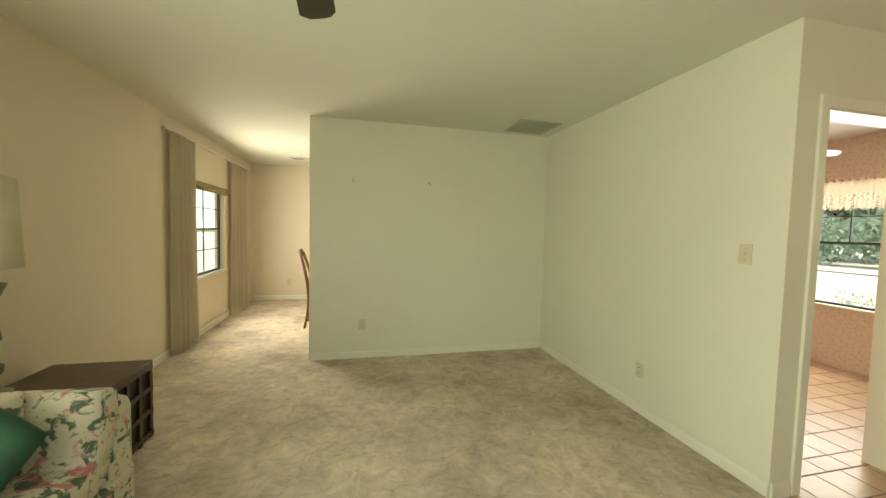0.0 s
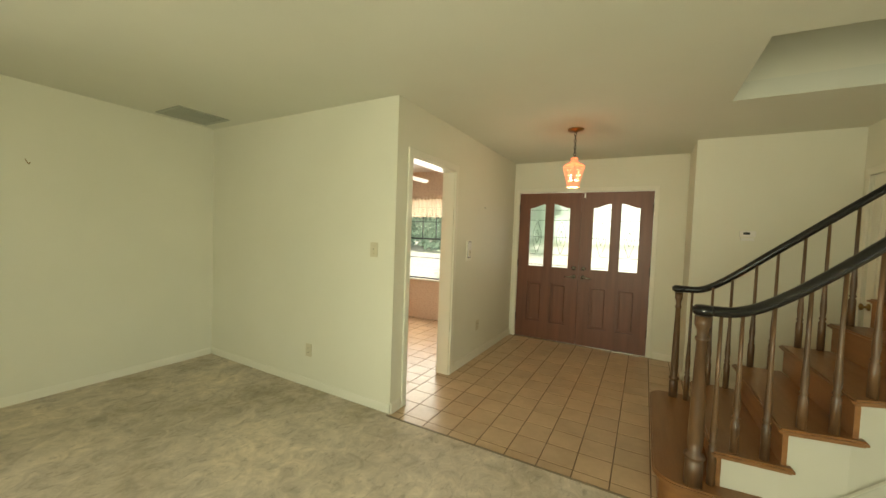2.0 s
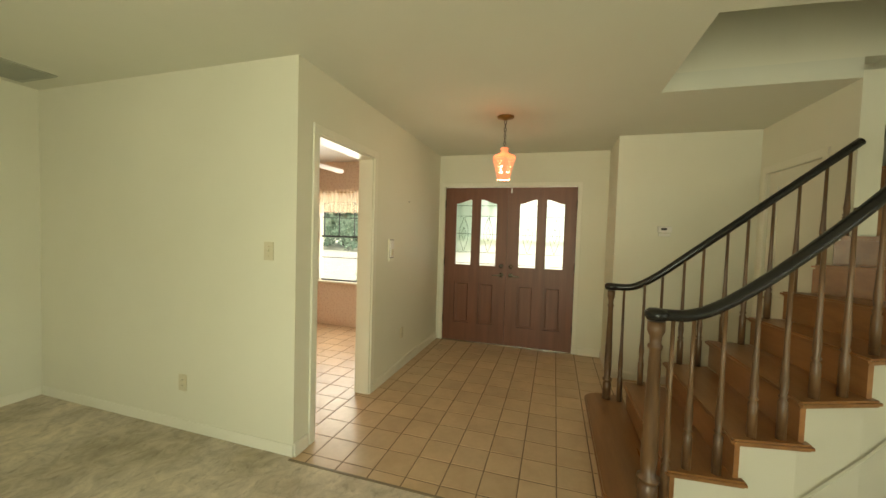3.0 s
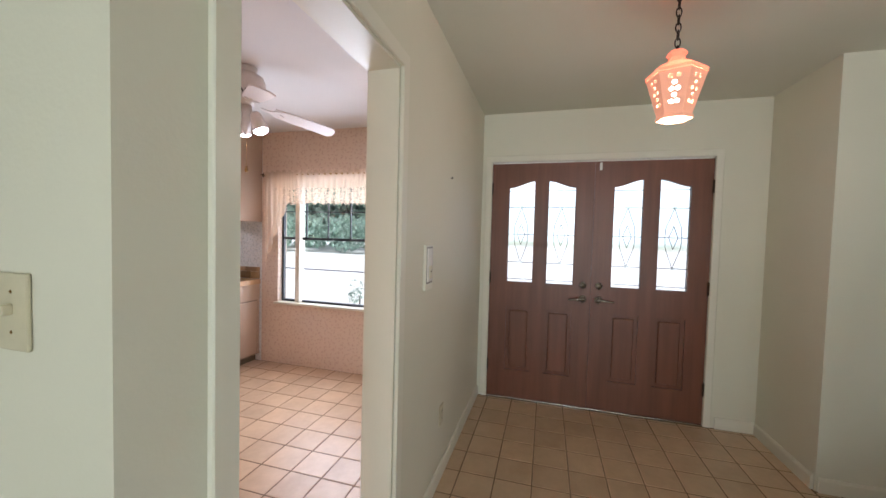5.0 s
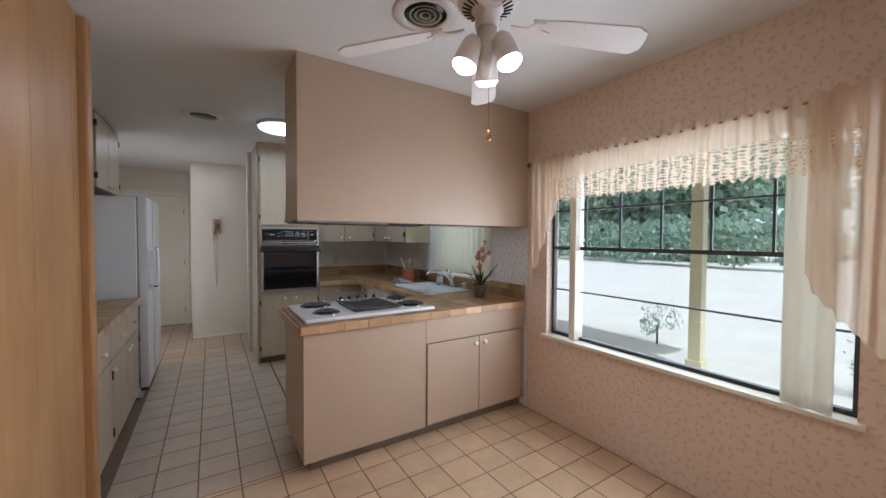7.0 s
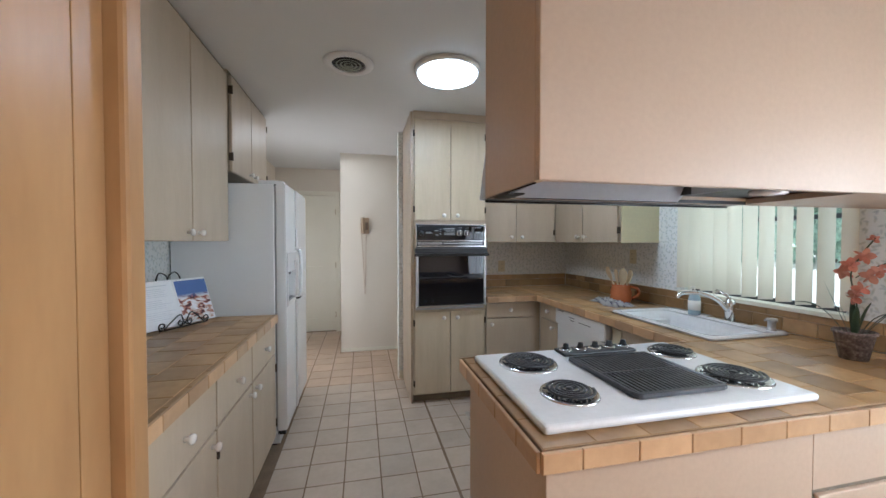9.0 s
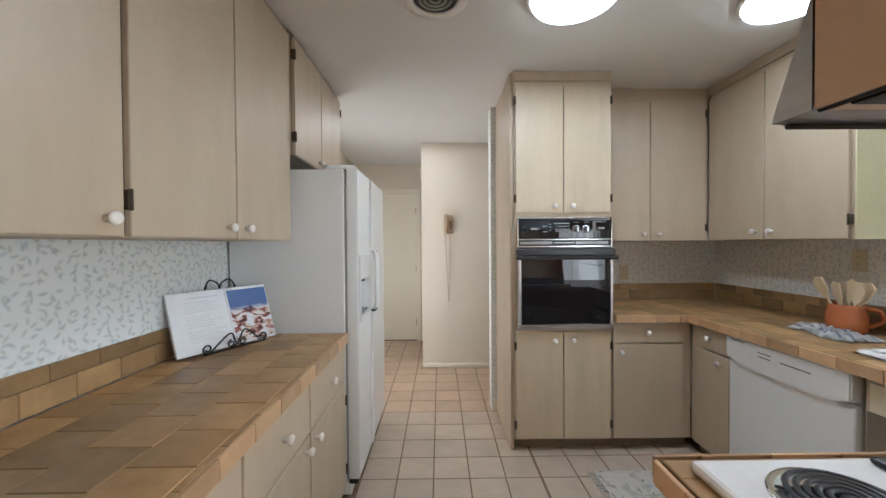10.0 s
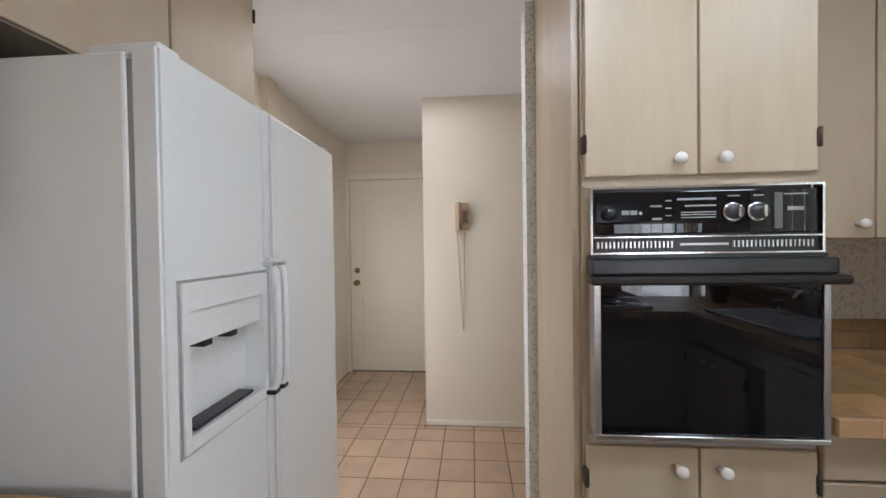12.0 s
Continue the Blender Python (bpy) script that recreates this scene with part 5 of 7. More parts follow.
plathe("knob", BLACK, cp, [(0, 0), (0.020, 0), (0.018, 0.012), (0, 0.013)], 16, m=Matrix.Translation((0.05, -0.022, 0.628)) @ Matrix.Rotation(radians(90), 4, "X"), label="black clock dial")
INK = surf("panel_ink", (0.42, 0.43, 0.42), rough=0.6, bump=0)
for x0, x1, z0, z1 in ((0.085, 0.105, 0.625, 0.637), (0.108, 0.126, 0.625, 0.637), (0.131, 0.138, 0.625, 0.633), (0.16, 0.19, 0.645, 0.650), (0.165, 0.19, 0.610, 0.616), (0.20, 0.215, 0.66, 0.663), (0.20, 0.215, 0.64, 0.643), (0.20, 0.215, 0.62, 0.623), (0.23, 0.33, 0.662, 0.668), (0.25, 0.33, 0.645, 0.649), (0.24, 0.33, 0.628, 0.631), (0.24, 0.33, 0.621, 0.624), (0.24, 0.33, 0.614, 0.617), (0.36, 0.39, 0.670, 0.673), (0.425, 0.45, 0.670, 0.673), (0.50, 0.56, 0.672, 0.675), (0.51, 0.55, 0.630, 0.640)):
    pbox("marking", INK, cp, x0, x1, -0.0232, -0.0222, z0, z1)
ob_("switch_panel", surf("grey_panel", (0.14, 0.14, 0.14), rough=0.4), 0.477, 0.497, 1.382, 1.478, -0.024, -0.021, 0.001, par=cp)
od = ob_("door", BGLASS, 0.020, OW - 0.020, 0.832, 1.298, -0.045, -0.004, 0.004, "black glass oven door")
ob_("door_trim", STEEL, 0.002, 0.019, 0.822, 1.236, -0.048, -0.002, 0.002, par=od)
ob_("door_trim", STEEL, OW - 0.019, OW - 0.002, 0.822, 1.236, -0.048, -0.002, 0.002, par=od)
ob_("door_trim", CHROME, 0.002, OW - 0.002, 0.815, 0.831, -0.050, -0.002, 0.003, par=od, label="chrome door edge")
ob_("door_cap", BLACK, -0.008, OW + 0.008, 1.262, 1.305, -0.060, -0.004, 0.006, par=od, label="black door cap")
ob_("handle", IRON, -0.016, OW + 0.016, 1.238, 1.262, -0.088, -0.050, 0.007, par=od, label="dark full-width handle")
ob_("base_strip", STEEL, 0.0, OW - 0.01, 0.792, 0.808, -0.016, 0.0, 0.002, label="steel strip below the door")
ob_("top_strip", BLACK, 0.0, OW, 1.306, 1.317, -0.036, 0.0, 0.002)

t = thing("dishwasher", (EX - 0.012, 6.222, 0), -90, "white built-in dishwasher with a sloping control panel", "dishwasher")
pbox("body", WHITE, t, 0.004, 0.606, 0.02, 0.58, 0.10, CT - 0.048)
dd = pbox("door", WHITE, t, 0.0, 0.61, -0.012, 0.02, 0.11, 0.70, r=0.006)
bm = bmesh.new()
plate(bm, [(0.0, 0.72), (0.10, 0.685), (0.51, 0.685), (0.61, 0.72), (0.61, 0.832), (0.0, 0.832)], [], 0.05, Matrix.Translation((0, -0.030, 0)))
bmesh.ops.bevel(bm, geom=[e for e in bm.edges if e.calc_face_angle(0) > 0.5], offset=0.006, segments=2, affect="EDGES")
cpn = part("control_panel", bm, ENAMEL, t, "white control panel")
for a, b, z in ((0.04, 0.12, 0.815), (0.20, 0.27, 0.79), (0.20, 0.27, 0.77), (0.32, 0.46, 0.775)):
    pbox("marking", IRON, cpn, a, b, -0.0315, -0.0302, z, z + 0.004)
pbox("toe_panel", BLACK, t, 0.004, 0.606, 0.05, 0.07, 0.0, 0.10)

# cooktop
t = thing("cooktop", (3.605, 4.375, CT), 0, "white enamel electric cooktop with four coils and a black grill", "cooktop")
CW, CD = 0.895, 0.575
pbox("plate", ENAMEL, t, 0, CW, 0, CD, 0.001, 0.026, r=0.010, label="white enamel top")


def coil(x, y, r):
    c = plathe("drip_bowl", CHROME, t, [(0, 0.022), (r * 0.8, 0.024), (r * 1.02, 0.028), (r * 1.14, 0.033), (r * 1.18, 0.0275), (r * 1.18, 0.0262)], 36, at=(x, y, 0), label="chrome drip bowl")
    bm = bmesh.new()
    pts = []
    turns = 5 if r > 0.08 else 4
    for k in range(turns * 28):
        a = 2 * math.pi * k / 28
        rr = r * (0.22 + 0.76 * k / (turns * 28))
        pts.append((x + rr * math.cos(a), y + rr * math.sin(a), 0.042))
    tube(bm, pts, 0.0055, 6, flat=0.7)
    for a in (0.5, 2.6, 4.7):
        tube(bm, [(x, y, 0.034), (x + r * 1.05 * math.cos(a), y + r * 1.05 * math.sin(a), 0.034)], 0.003, 4)
    lathe(bm, [(0, 0.036), (r * 0.16, 0.037), (r * 0.14, 0.045), (0, 0.046)], 14, at=(x, y, 0))
    part("coil", bm, COIL, c, "black spiral heating coil")


coil(0.163, 0.430, 0.090)
coil(0.165, 0.160, 0.073)
coil(0.775, 0.165, 0.090)
coil(0.790, 0.430, 0.073)
bm = bmesh.new()
M_FLAT = M_DOWN
plate(bm, [(0.345, 0.075), (0.632, 0.075), (0.648, 0.080), (0.657, 0.092), (0.660, 0.110), (0.660, 0.425), (0.324, 0.425), (0.324, 0.105), (0.328, 0.088), (0.335, 0.079)], [rect(0.340, 0.644, 0.093, 0.243), rect(0.340, 0.644, 0.255, 0.412)], -0.016, Matrix.Translation((0, 0, 0.027)) @ M_FLAT)
bmesh.ops.bevel(bm, geom=[e for e in bm.edges if len(e.link_faces) == 2 and e.calc_face_angle(0) > 1], offset=0.003, segments=1, affect="EDGES")
gr = part("grill", bm, surf("grill_frame_iron", (0.07, 0.07, 0.075), (0.045, 0.045, 0.05), 20, 0.35, metal=0.3, bump=0.05), t, "black iron grill frame")
GRID = surf("grill_bar_iron", (0.11, 0.11, 0.115), (0.07, 0.07, 0.075), 20, 0.35, metal=0.3, bump=0.05)
for k in range(18):
    x = 0.345 + k * 0.0168
    for y in (0.0925, 0.257):
        pbox("bar", GRID, gr, x, x + 0.0075, y, y + 0.151, 0.030, 0.041)
pbox("grill_tray", BLACK, gr, 0.327, 0.638, 0.092, 0.418, 0.0265, 0.0285)
cb = pbox("control_bar", BLACK, t, 0.335, 0.66, 0.465, 0.555, 0.026, 0.040, r=0.008, label="black control bar")
for k in range(5):
    kk = plathe("knob", BLACK, cb, [(0, 0.040), (0.019, 0.040), (0.018, 0.048), (0.012, 0.052), (0.010, 0.066), (0, 0.068)], 16, at=(0.365 + k * 0.066, 0.51, 0), label="black round burner knob")
    plathe("skirt", CHROME, kk, [(0, 0.0402), (0.027, 0.0402), (0.026, 0.044), (0.0195, 0.047), (0, 0.0475)], 20, at=(0.365 + k * 0.066, 0.51, 0), label="silver knob skirt")
    pbox("pointer", CHROME, kk, 0.365 + k * 0.066 - 0.002, 0.365 + k * 0.066 + 0.002, 0.498, 0.510, 0.066, 0.070)

# sink
SX, SY, SW, SD = 4.795, 4.975, 0.50, 0.73
t = thing("kitchen_sink", (SX, SY, CT), 0, "white enamel double sink set into the tiled counter", "sink")
bm = bmesh.new()


def round_rect(x0, x1, z0, z1, r, n=5):
    out = []
    for cx, cz, a0 in ((x1 - r, z0 + r, -90), (x1 - r, z1 - r, 0), (x0 + r, z1 - r, 90), (x0 + r, z0 + r, 180)):
        out += [(cx + r * math.cos(radians(a0 + 90 * i / n)), cz + r * math.sin(radians(a0 + 90 * i / n))) for i in range(n + 1)]
    return out


plate(bm, round_rect(0, SW, 0, SD, 0.035), [round_rect(0.035, SW - 0.095, 0.035, SD - 0.035, 0.06)], -0.018, Matrix.Translation((0, 0, 0.0)) @ M_FLAT)
bmesh.ops.bevel(bm, geom=[e for e in bm.edges if len(e.link_faces) == 2 and e.calc_face_angle(0) > 1], offset=0.007, segments=3, affect="EDGES")
for f in bm.faces:
    f.smooth = True
part("rim", bm, ENAMEL, t, "white enamel rim")
bm = bmesh.new()
rows = []
for k, z in ((0.0, 0.004), (0.008, -0.06), (0.02, -0.13), (0.05, -0.155)):
    rows.append([bm.verts.new((x, y, z)) for x, y in round_rect(0.034 + k, SW - 0.094 - k, 0.034 + k, SD - 0.034 - k, 0.06)])
for lo, hi in zip(rows, rows[1:]):
    for i in range(len(lo)):
        bm.faces.new((lo[i], lo[(i + 1) % len(lo)], hi[(i + 1) % len(lo)], hi[i])).smooth = True
bm.faces.new(rows[-1])
bmesh.ops.recalc_face_normals(bm, faces=bm.faces)
bmesh.ops.solidify(bm, geom=bm.faces[:], thickness=0.004)
bw = part("bowl", bm, ENAMEL, t, "white enamel bowl")
plathe("drain", STEEL, bw, [(0, -0.150), (0.04, -0.150), (0.034, -0.147), (0, -0.148)], 18, at=(0.22, SD / 2, 0))
t = thing("faucet", (5.235, 5.25, CT + 0.016), 0, "chrome single-lever kitchen faucet behind the sink", "faucet")
pbox("base_plate", CHROME, t, -0.028, 0.028, -0.12, 0.12, 0, 0.010, r=0.004)
plathe("column", CHROME, t, [(0, 0.01), (0.026, 0.01), (0.024, 0.07), (0.028, 0.10), (0.020, 0.125), (0, 0.13)], 18)
ptube("spout", CHROME, t, smooth_path([(-0.01, 0.0, 0.06), (-0.05, 0.03, 0.12), (-0.12, 0.08, 0.155), (-0.19, 0.13, 0.15), (-0.215, 0.148, 0.125)], 5), [0.014] * 10 + [0.012] * 11)
ptube("lever", CHROME, t, [(0.0, 0.0, 0.12), (-0.01, 0.01, 0.15), (-0.03, 0.06, 0.175)], [0.012, 0.010, 0.007])
t = thing("soap_pump", (5.235, 5.03, CT + 0.016), 0, "short chrome soap dispenser set in the sink rim", "soap dispenser")
plathe("body", STEEL, t, [(0, 0), (0.024, 0), (0.022, 0.008), (0.017, 0.012), (0.017, 0.045), (0.024, 0.05), (0.024, 0.062), (0, 0.064)], 16)
ptube("nozzle", STEEL, t, [(0, 0, 0.055), (-0.045, 0, 0.056)], 0.006)
SOAP = surf("soap_bottle_plastic", (0.42, 0.53, 0.60), rough=0.15, bump=0)
t = thing("soap_bottle", (5.215, 5.46, CT + 0.016), 0, "pale blue plastic soap bottle with a pump", "soap bottle")
bm = bmesh.new()
lathe(bm, [(0, 0), (0.032, 0), (0.034, 0.01), (0.034, 0.10), (0.025, 0.125), (0.012, 0.132), (0.012, 0.14), (0, 0.14)], 18)
part("bottle", bm, SOAP, t)
plathe("label", PORC, t, [(0.0346, 0.03), (0.0350, 0.03), (0.0350, 0.09), (0.0346, 0.09)], 18)
plathe("pump", PORC, t, [(0, 0.14), (0.013, 0.14), (0.012, 0.152), (0.004, 0.155), (0.004, 0.175), (0, 0.176)], 12)
ptube("spout", PORC, t, [(0, 0, 0.174), (-0.035, 0, 0.170)], 0.005)

# crock with wooden spoons, towel, plant, cookbook
t = thing("utensil_crock", (5.13, 6.02, CT), 0, "orange glazed jug with a handle holding wooden utensils", "jug")
plathe("jug", TERRA, t, [(0, 0), (0.055, 0), (0.064, 0.02), (0.066, 0.075), (0.056, 0.11), (0.060, 0.125), (0.055, 0.125), (0.050, 0.108), (0.058, 0.07), (0.05, 0.012), (0, 0.01)], 24)
t.scale = (1.15, 1.15, 1.15)
ptube("handle", TERRA, t, smooth_path([(0.05, -0.03, 0.11), (0.085, -0.05, 0.10), (0.092, -0.055, 0.06), (0.055, -0.035, 0.03)], 4), 0.009)
for k, (dx, dy, ln, wd) in enumerate(((-0.05, 0.07, 0.12, 0.028), (-0.02, 0.02, 0.10, 0.020), (0.0, -0.02, 0.11, 0.022), (0.02, -0.06, 0.105, 0.026), (-0.03, -0.075, 0.11, 0.024), (0.03, 0.04, 0.10, 0.02))):
    u = thing("wooden_spoon", (5.13, 6.02, CT + 0.012), 0, "pale wooden kitchen utensil standing in the orange jug", "utensil", "utensils in the jug")
    u.scale = (1.15, 1.15, 1.42)
    ptube("handle", WOODU, u, [(0, 0, 0.0), (dx * 0.65, dy * 0.65, ln * 0.9)], 0.005, 6)
    bm = bmesh.new()
    d = Vector((dx * 0.65, dy * 0.65, ln * 0.9)).normalized()
    e = Vector((dx * 0.65, dy * 0.65, ln * 0.9))
    s = Vector((0.3, 1, 0)).cross(d).cross(d).normalized()
    n = d.cross(s).normalized() * 0.003
    loop = [e - s * 0.006, e + s * 0.006, e + d * 0.03 + s * wd * 1.1, e + d * 0.075 + s * wd * 1.3, e + d * 0.085, e + d * 0.07 - s * wd * 1.3, e + d * 0.03 - s * wd * 1.1]
    a = [bm.verts.new(v + n) for v in loop]
    b = [bm.verts.new(v - n) for v in loop]
    for i in range(7):
        bm.faces.new((a[i], a[(i + 1) % 7], b[(i + 1) % 7], b[i]))
    bm.faces.new(a[::-1]), bm.faces.new(b)
    part("blade", bm, WOODU, u)


def towel():
    t = thing("dish_towel", (5.02, 5.98, CT), 0, "crumpled white dish towel with grey stripes on the counter", "towel")
    bm = bmesh.new()
    n1, n2 = 26, 40
    g = []
    for i in range(n1 + 1):
        g.append([])
        for j in range(n2 + 1):
            u, v = i / n1 - 0.5, j / n2 - 0.5
            h = 0.016 + 0.034 * abs(noise.noise((u * 5, v * 6, 2.0))) * (1.2 - abs(u) * 1.6) + 0.010 * math.sin(v * 34 + u * 6)
            x = u * 0.17 * (1 + 0.3 * noise.noise((v * 4, 1, 0))) + 0.03 * math.sin(v * 7)
            y = v * 0.30 + 0.02 * noise.noise((u * 6, v * 3, 5))
            edge = min(0.5 - abs(u), 0.5 - abs(v)) * 14
            g[-1].append(bm.verts.new((x, y, max(0.003, h * min(1, edge + 0.15)))))
    for i in range(n1):
        for j in range(n2):
            f = bm.faces.new((g[i][j], g[i + 1][j], g[i + 1][j + 1], g[i][j + 1]))
            f.smooth = True
            f.material_index = 1 if i in (4, 5, 9, 20, 21) else 0
    bmesh.ops.solidify(bm, geom=bm.faces[:], thickness=0.002)
    part("cloth", bm, [surf("towel_white", (0.76, 0.76, 0.78), rough=0.9, bump=0.4, fine=220), surf("towel_stripe", (0.35, 0.36, 0.44), rough=0.9, bump=0.4, fine=220)], t)


towel()


def leaf_blade(bm, base, tip, width, sag=0.0, n=8, roll=0.0):
    b, t = Vector(base), Vector(tip)
    side = (t - b).cross(Vector((0, 0, 1)))
    side = side.normalized() if side.length > 1e-4 else Vector((1, 0, 0))
    side = Matrix.Rotation(roll, 3, (t - b).normalized()) @ side
    prev = None
    for i in range(n + 1):
        s = i / n
        p = b.lerp(t, s) + Vector((0, 0, sag * math.sin(math.pi * s)))
        w = width * math.sin(math.pi * min(1, 0.12 + s * 0.88)) ** 0.7
        q = [bm.verts.new(p - side * w), bm.verts.new(p + Vector((0, 0, -w * 0.4))), bm.verts.new(p + side * w)]
        if prev:
            for k in (0, 1):
                f = bm.faces.new((prev[k], prev[k + 1], q[k + 1], q[k]))
                f.smooth = True
        prev = q


def potted_orchid():
    t = thing("potted_orchid", (5.12, 4.645, CT), 0, "artificial orchid with coral blooms in a speckled dark pot", "plant")
    POT = surf("speckled_pot", (0.30, 0.25, 0.22), (0.05, 0.04, 0.04), 70, 0.5, bump=0.4, fine=60, c3=(0.14, 0.10, 0.09))
    plathe("pot", POT, t, [(0, 0), (0.042, 0), (0.060, 0.10), (0.066, 0.105), (0.066, 0.115), (0.056, 0.115), (0.050, 0.095), (0, 0.09)], 24, label="dark speckled tapered pot")
    r = random.Random(8)
    for k, (dx, dy, h, sg) in enumerate(((-0.03, 0.05, 0.26, 0), (0.0, -0.05, 0.20, 0.02), (-0.10, 0.15, 0.16, 0.05), (0.05, -0.14, 0.20, 0.03), (0.06, -0.18, 0.30, 0.02), (-0.04, 0.08, 0.30, 0), (0.02, 0.02, 0.22, 0), (-0.06, -0.04, 0.18, 0.01), (0.03, -0.09, 0.14, 0.03))):
        bm = bmesh.new()
        leaf_blade(bm, (dx * 0.1, dy * 0.1, 0.09), (dx, dy, 0.10 + h * 0.7), 0.011, sg)
        bmesh.ops.solidify(bm, geom=bm.faces[:], thickness=0.0012)
        part("leaf", bm, LEAF, t, "long dark green leaf")
    path = smooth_path([(0, 0, 0.09), (0.01, 0.0, 0.22), (0.0, 0.015, 0.34), (0.01, -0.01, 0.42), (0.02, -0.045, 0.49)], 5)
    ptube("stem", LEAF, t, path, 0.003, 6, label="thin dark stem")
    ptube("stem", LEAF, t, smooth_path([(0.0, 0.0, 0.33), (0.01, -0.06, 0.38), (0.01, -0.10, 0.40)], 4), 0.002, 5)
    for x, y, z, s in ((0.0, 0.0, 0.25, 1), (-0.02, -0.03, 0.29, 0.9), (0.01, 0.04, 0.35, 1), (0.0, 0.015, 0.38, 1), (-0.01, -0.05, 0.34, 1), (0.02, -0.10, 0.385, 1), (0.0, -0.07, 0.36, 0.9), (0.01, -0.02, 0.42, 1.1), (0.02, -0.04, 0.485, 0.6), (-0.02, -0.01, 0.27, 0.8)):
        bm = bmesh.new()
        a0 = r.random() * 6
        up = Vector((-0.8, r.uniform(-0.7, 0.4), r.uniform(-0.3, 0.4))).normalized()
        s1 = up.cross(Vector((0, 0, 1))).normalized()
        s2 = s1.cross(up)
        for k in range(5):
            a = a0 + k * 1.257
            d = (s1 * math.cos(a) + s2 * math.sin(a)) * 0.034 * s
            leaf_blade(bm, (x, y, z), tuple(Vector((x, y, z)) + d + up * 0.008), 0.013 * s, 0, 5, r.random() * 1.5)
        lathe(bm, [(0, -0.004), (0.005, 0), (0, 0.006)], 6, m=Matrix.Translation(Vector((x, y, z)) + up * 0.006))
        part("bloom", bm, ORCHID, t, "coral silk orchid bloom")


potted_orchid()


def cookbook():
    """A wire easel with an open book leaning on it; local x runs along the book, -y is its face."""
    ang = math.degrees(math.atan2(6.03 - 5.68, 2.25 - 2.06))
    st = thing("book_easel", (2.065, 5.665, CT), ang, "black scrolled iron cookbook easel on the counter", "book stand")

    def scroll(cx, cz, r, sgn, y, turns=1.3, a0=0.0):
        return [(cx + sgn * r * (1 - 0.62 * k / 24) * math.cos(a0 + turns * 2 * math.pi * k / 24), y, cz + r * (1 - 0.62 * k / 24) * math.sin(a0 + turns * 2 * math.pi * k / 24)) for k in range(25)]

    bm = bmesh.new()
    tube(bm, smooth_path([(0.115, -0.045, 0.012), (0.20, -0.045, 0.075), (0.225, -0.045, 0.03), (0.26, -0.045, 0.012)], 6), 0.0035, 6)
    tube(bm, smooth_path([(0.345, -0.045, 0.012), (0.27, -0.045, 0.080), (0.235, -0.045, 0.03), (0.20, -0.045, 0.012)], 6), 0.0035, 6)
    tube(bm, scroll(0.105, 0.030, 0.020, -1, -0.045, 1.2, -1.57), 0.0035, 6)
    tube(bm, scroll(0.355, 0.030, 0.020, 1, -0.045, 1.2, -1.57), 0.0035, 6)
    tube(bm, scroll(0.205, 0.030, 0.016, 1, -0.045, 1.2, 1.57), 0.003, 6)
    tube(bm, scroll(0.255, 0.030, 0.016, -1, -0.045, 1.2, 1.57), 0.003, 6)
    tube(bm, [(0.09, -0.045, 0.008), (0.37, -0.045, 0.008)], 0.0035, 6)
    part("front_scroll", bm, IRON, st)
    bm = bmesh.new()
    for s in (-1, 1):
        tube(bm, smooth_path([(0.23 + s * 0.09, 0.012, 0.008), (0.23 + s * 0.08, 0.065, 0.20), (0.23 + s * 0.06, 0.075, 0.285)], 5), 0.0035, 6)
        tube(bm, smooth_path([(0.23 + s * 0.07, 0.072, 0.265), (0.23 + s * 0.045, 0.08, 0.30), (0.23 + s * 0.01, 0.08, 0.285), (0.23 + s * 0.0, 0.08, 0.26)], 6), 0.0035, 6)
    tube(bm, [(0.23, 0.08, 0.26), (0.23, 0.13, 0.004)], 0.0035, 6)
    part("back_frame", bm, IRON, st)
    bk = thing("cookbook", (2.065, 5.665, CT), ang, "open spiral cookbook with a food photograph leaning on the iron easel", "book")
    tilt = Matrix.Translation((0, -0.03, 0.014)) @ Matrix.Rotation(radians(-20), 4, "X")
    PAGE = surf("book_page", (0.74, 0.74, 0.74), (0.70, 0.70, 0.71), 3, 0.4, bump=0)
    PRINT = surf("grey_print", (0.56, 0.57, 0.60), rough=0.6, bump=0)
    bm = bmesh.new()
    box(bm, 0.0, 0.235, 0.0, 0.014, 0.0, 0.262, r=0.002)
    bm.transform(tilt)
    part("page_block", bm, PAGE, bk, "white printed page block")
    bm = bmesh.new()
    box(bm, 0.237, 0.44, 0.002, 0.014, 0.0, 0.262, r=0.002)
    bm.transform(tilt)
    part("page_block", bm, PAGE, bk, "white page block with a photograph")
    bm = bmesh.new()
    r = random.Random(3)
    box(bm, 0.08, 0.20, -0.0006, 0.0002, 0.232, 0.236)
    for k in range(17):
        if k in (5, 11):
            continue
        z = 0.215 - k * 0.0105
        box(bm, 0.06, 0.06 + r.uniform(0.09, 0.155), -0.0006, 0.0002, z, z + 0.0022)
    bm.transform(tilt)
    part("print", bm, PRINT, bk, "rows of small grey print")
    m = bpy.data.materials.new("food_photograph")
    m.use_nodes = True
    nt = m.node_tree
    b = nt.nodes["Principled BSDF"]
    b.inputs["Roughness"].default_value = 0.3
    tc = nt.nodes.new("ShaderNodeTexCoord")
    mp = nt.nodes.new("ShaderNodeMapping")
    mp.inputs["Scale"].default_value = (1, 1, 1.9)
    mp.inputs["Rotation"].default_value = (0, 0.5, 0)
    nt.links.new(tc.outputs["Object"], mp.inputs[0])
    n = nd(nt, "ShaderNodeTexNoise", Scale=22.0, Detail=3.0, Distortion=0.8)
    nt.links.new(mp.outputs[0], n.inputs["Vector"])
    rp = nt.nodes.new("ShaderNodeValToRGB")
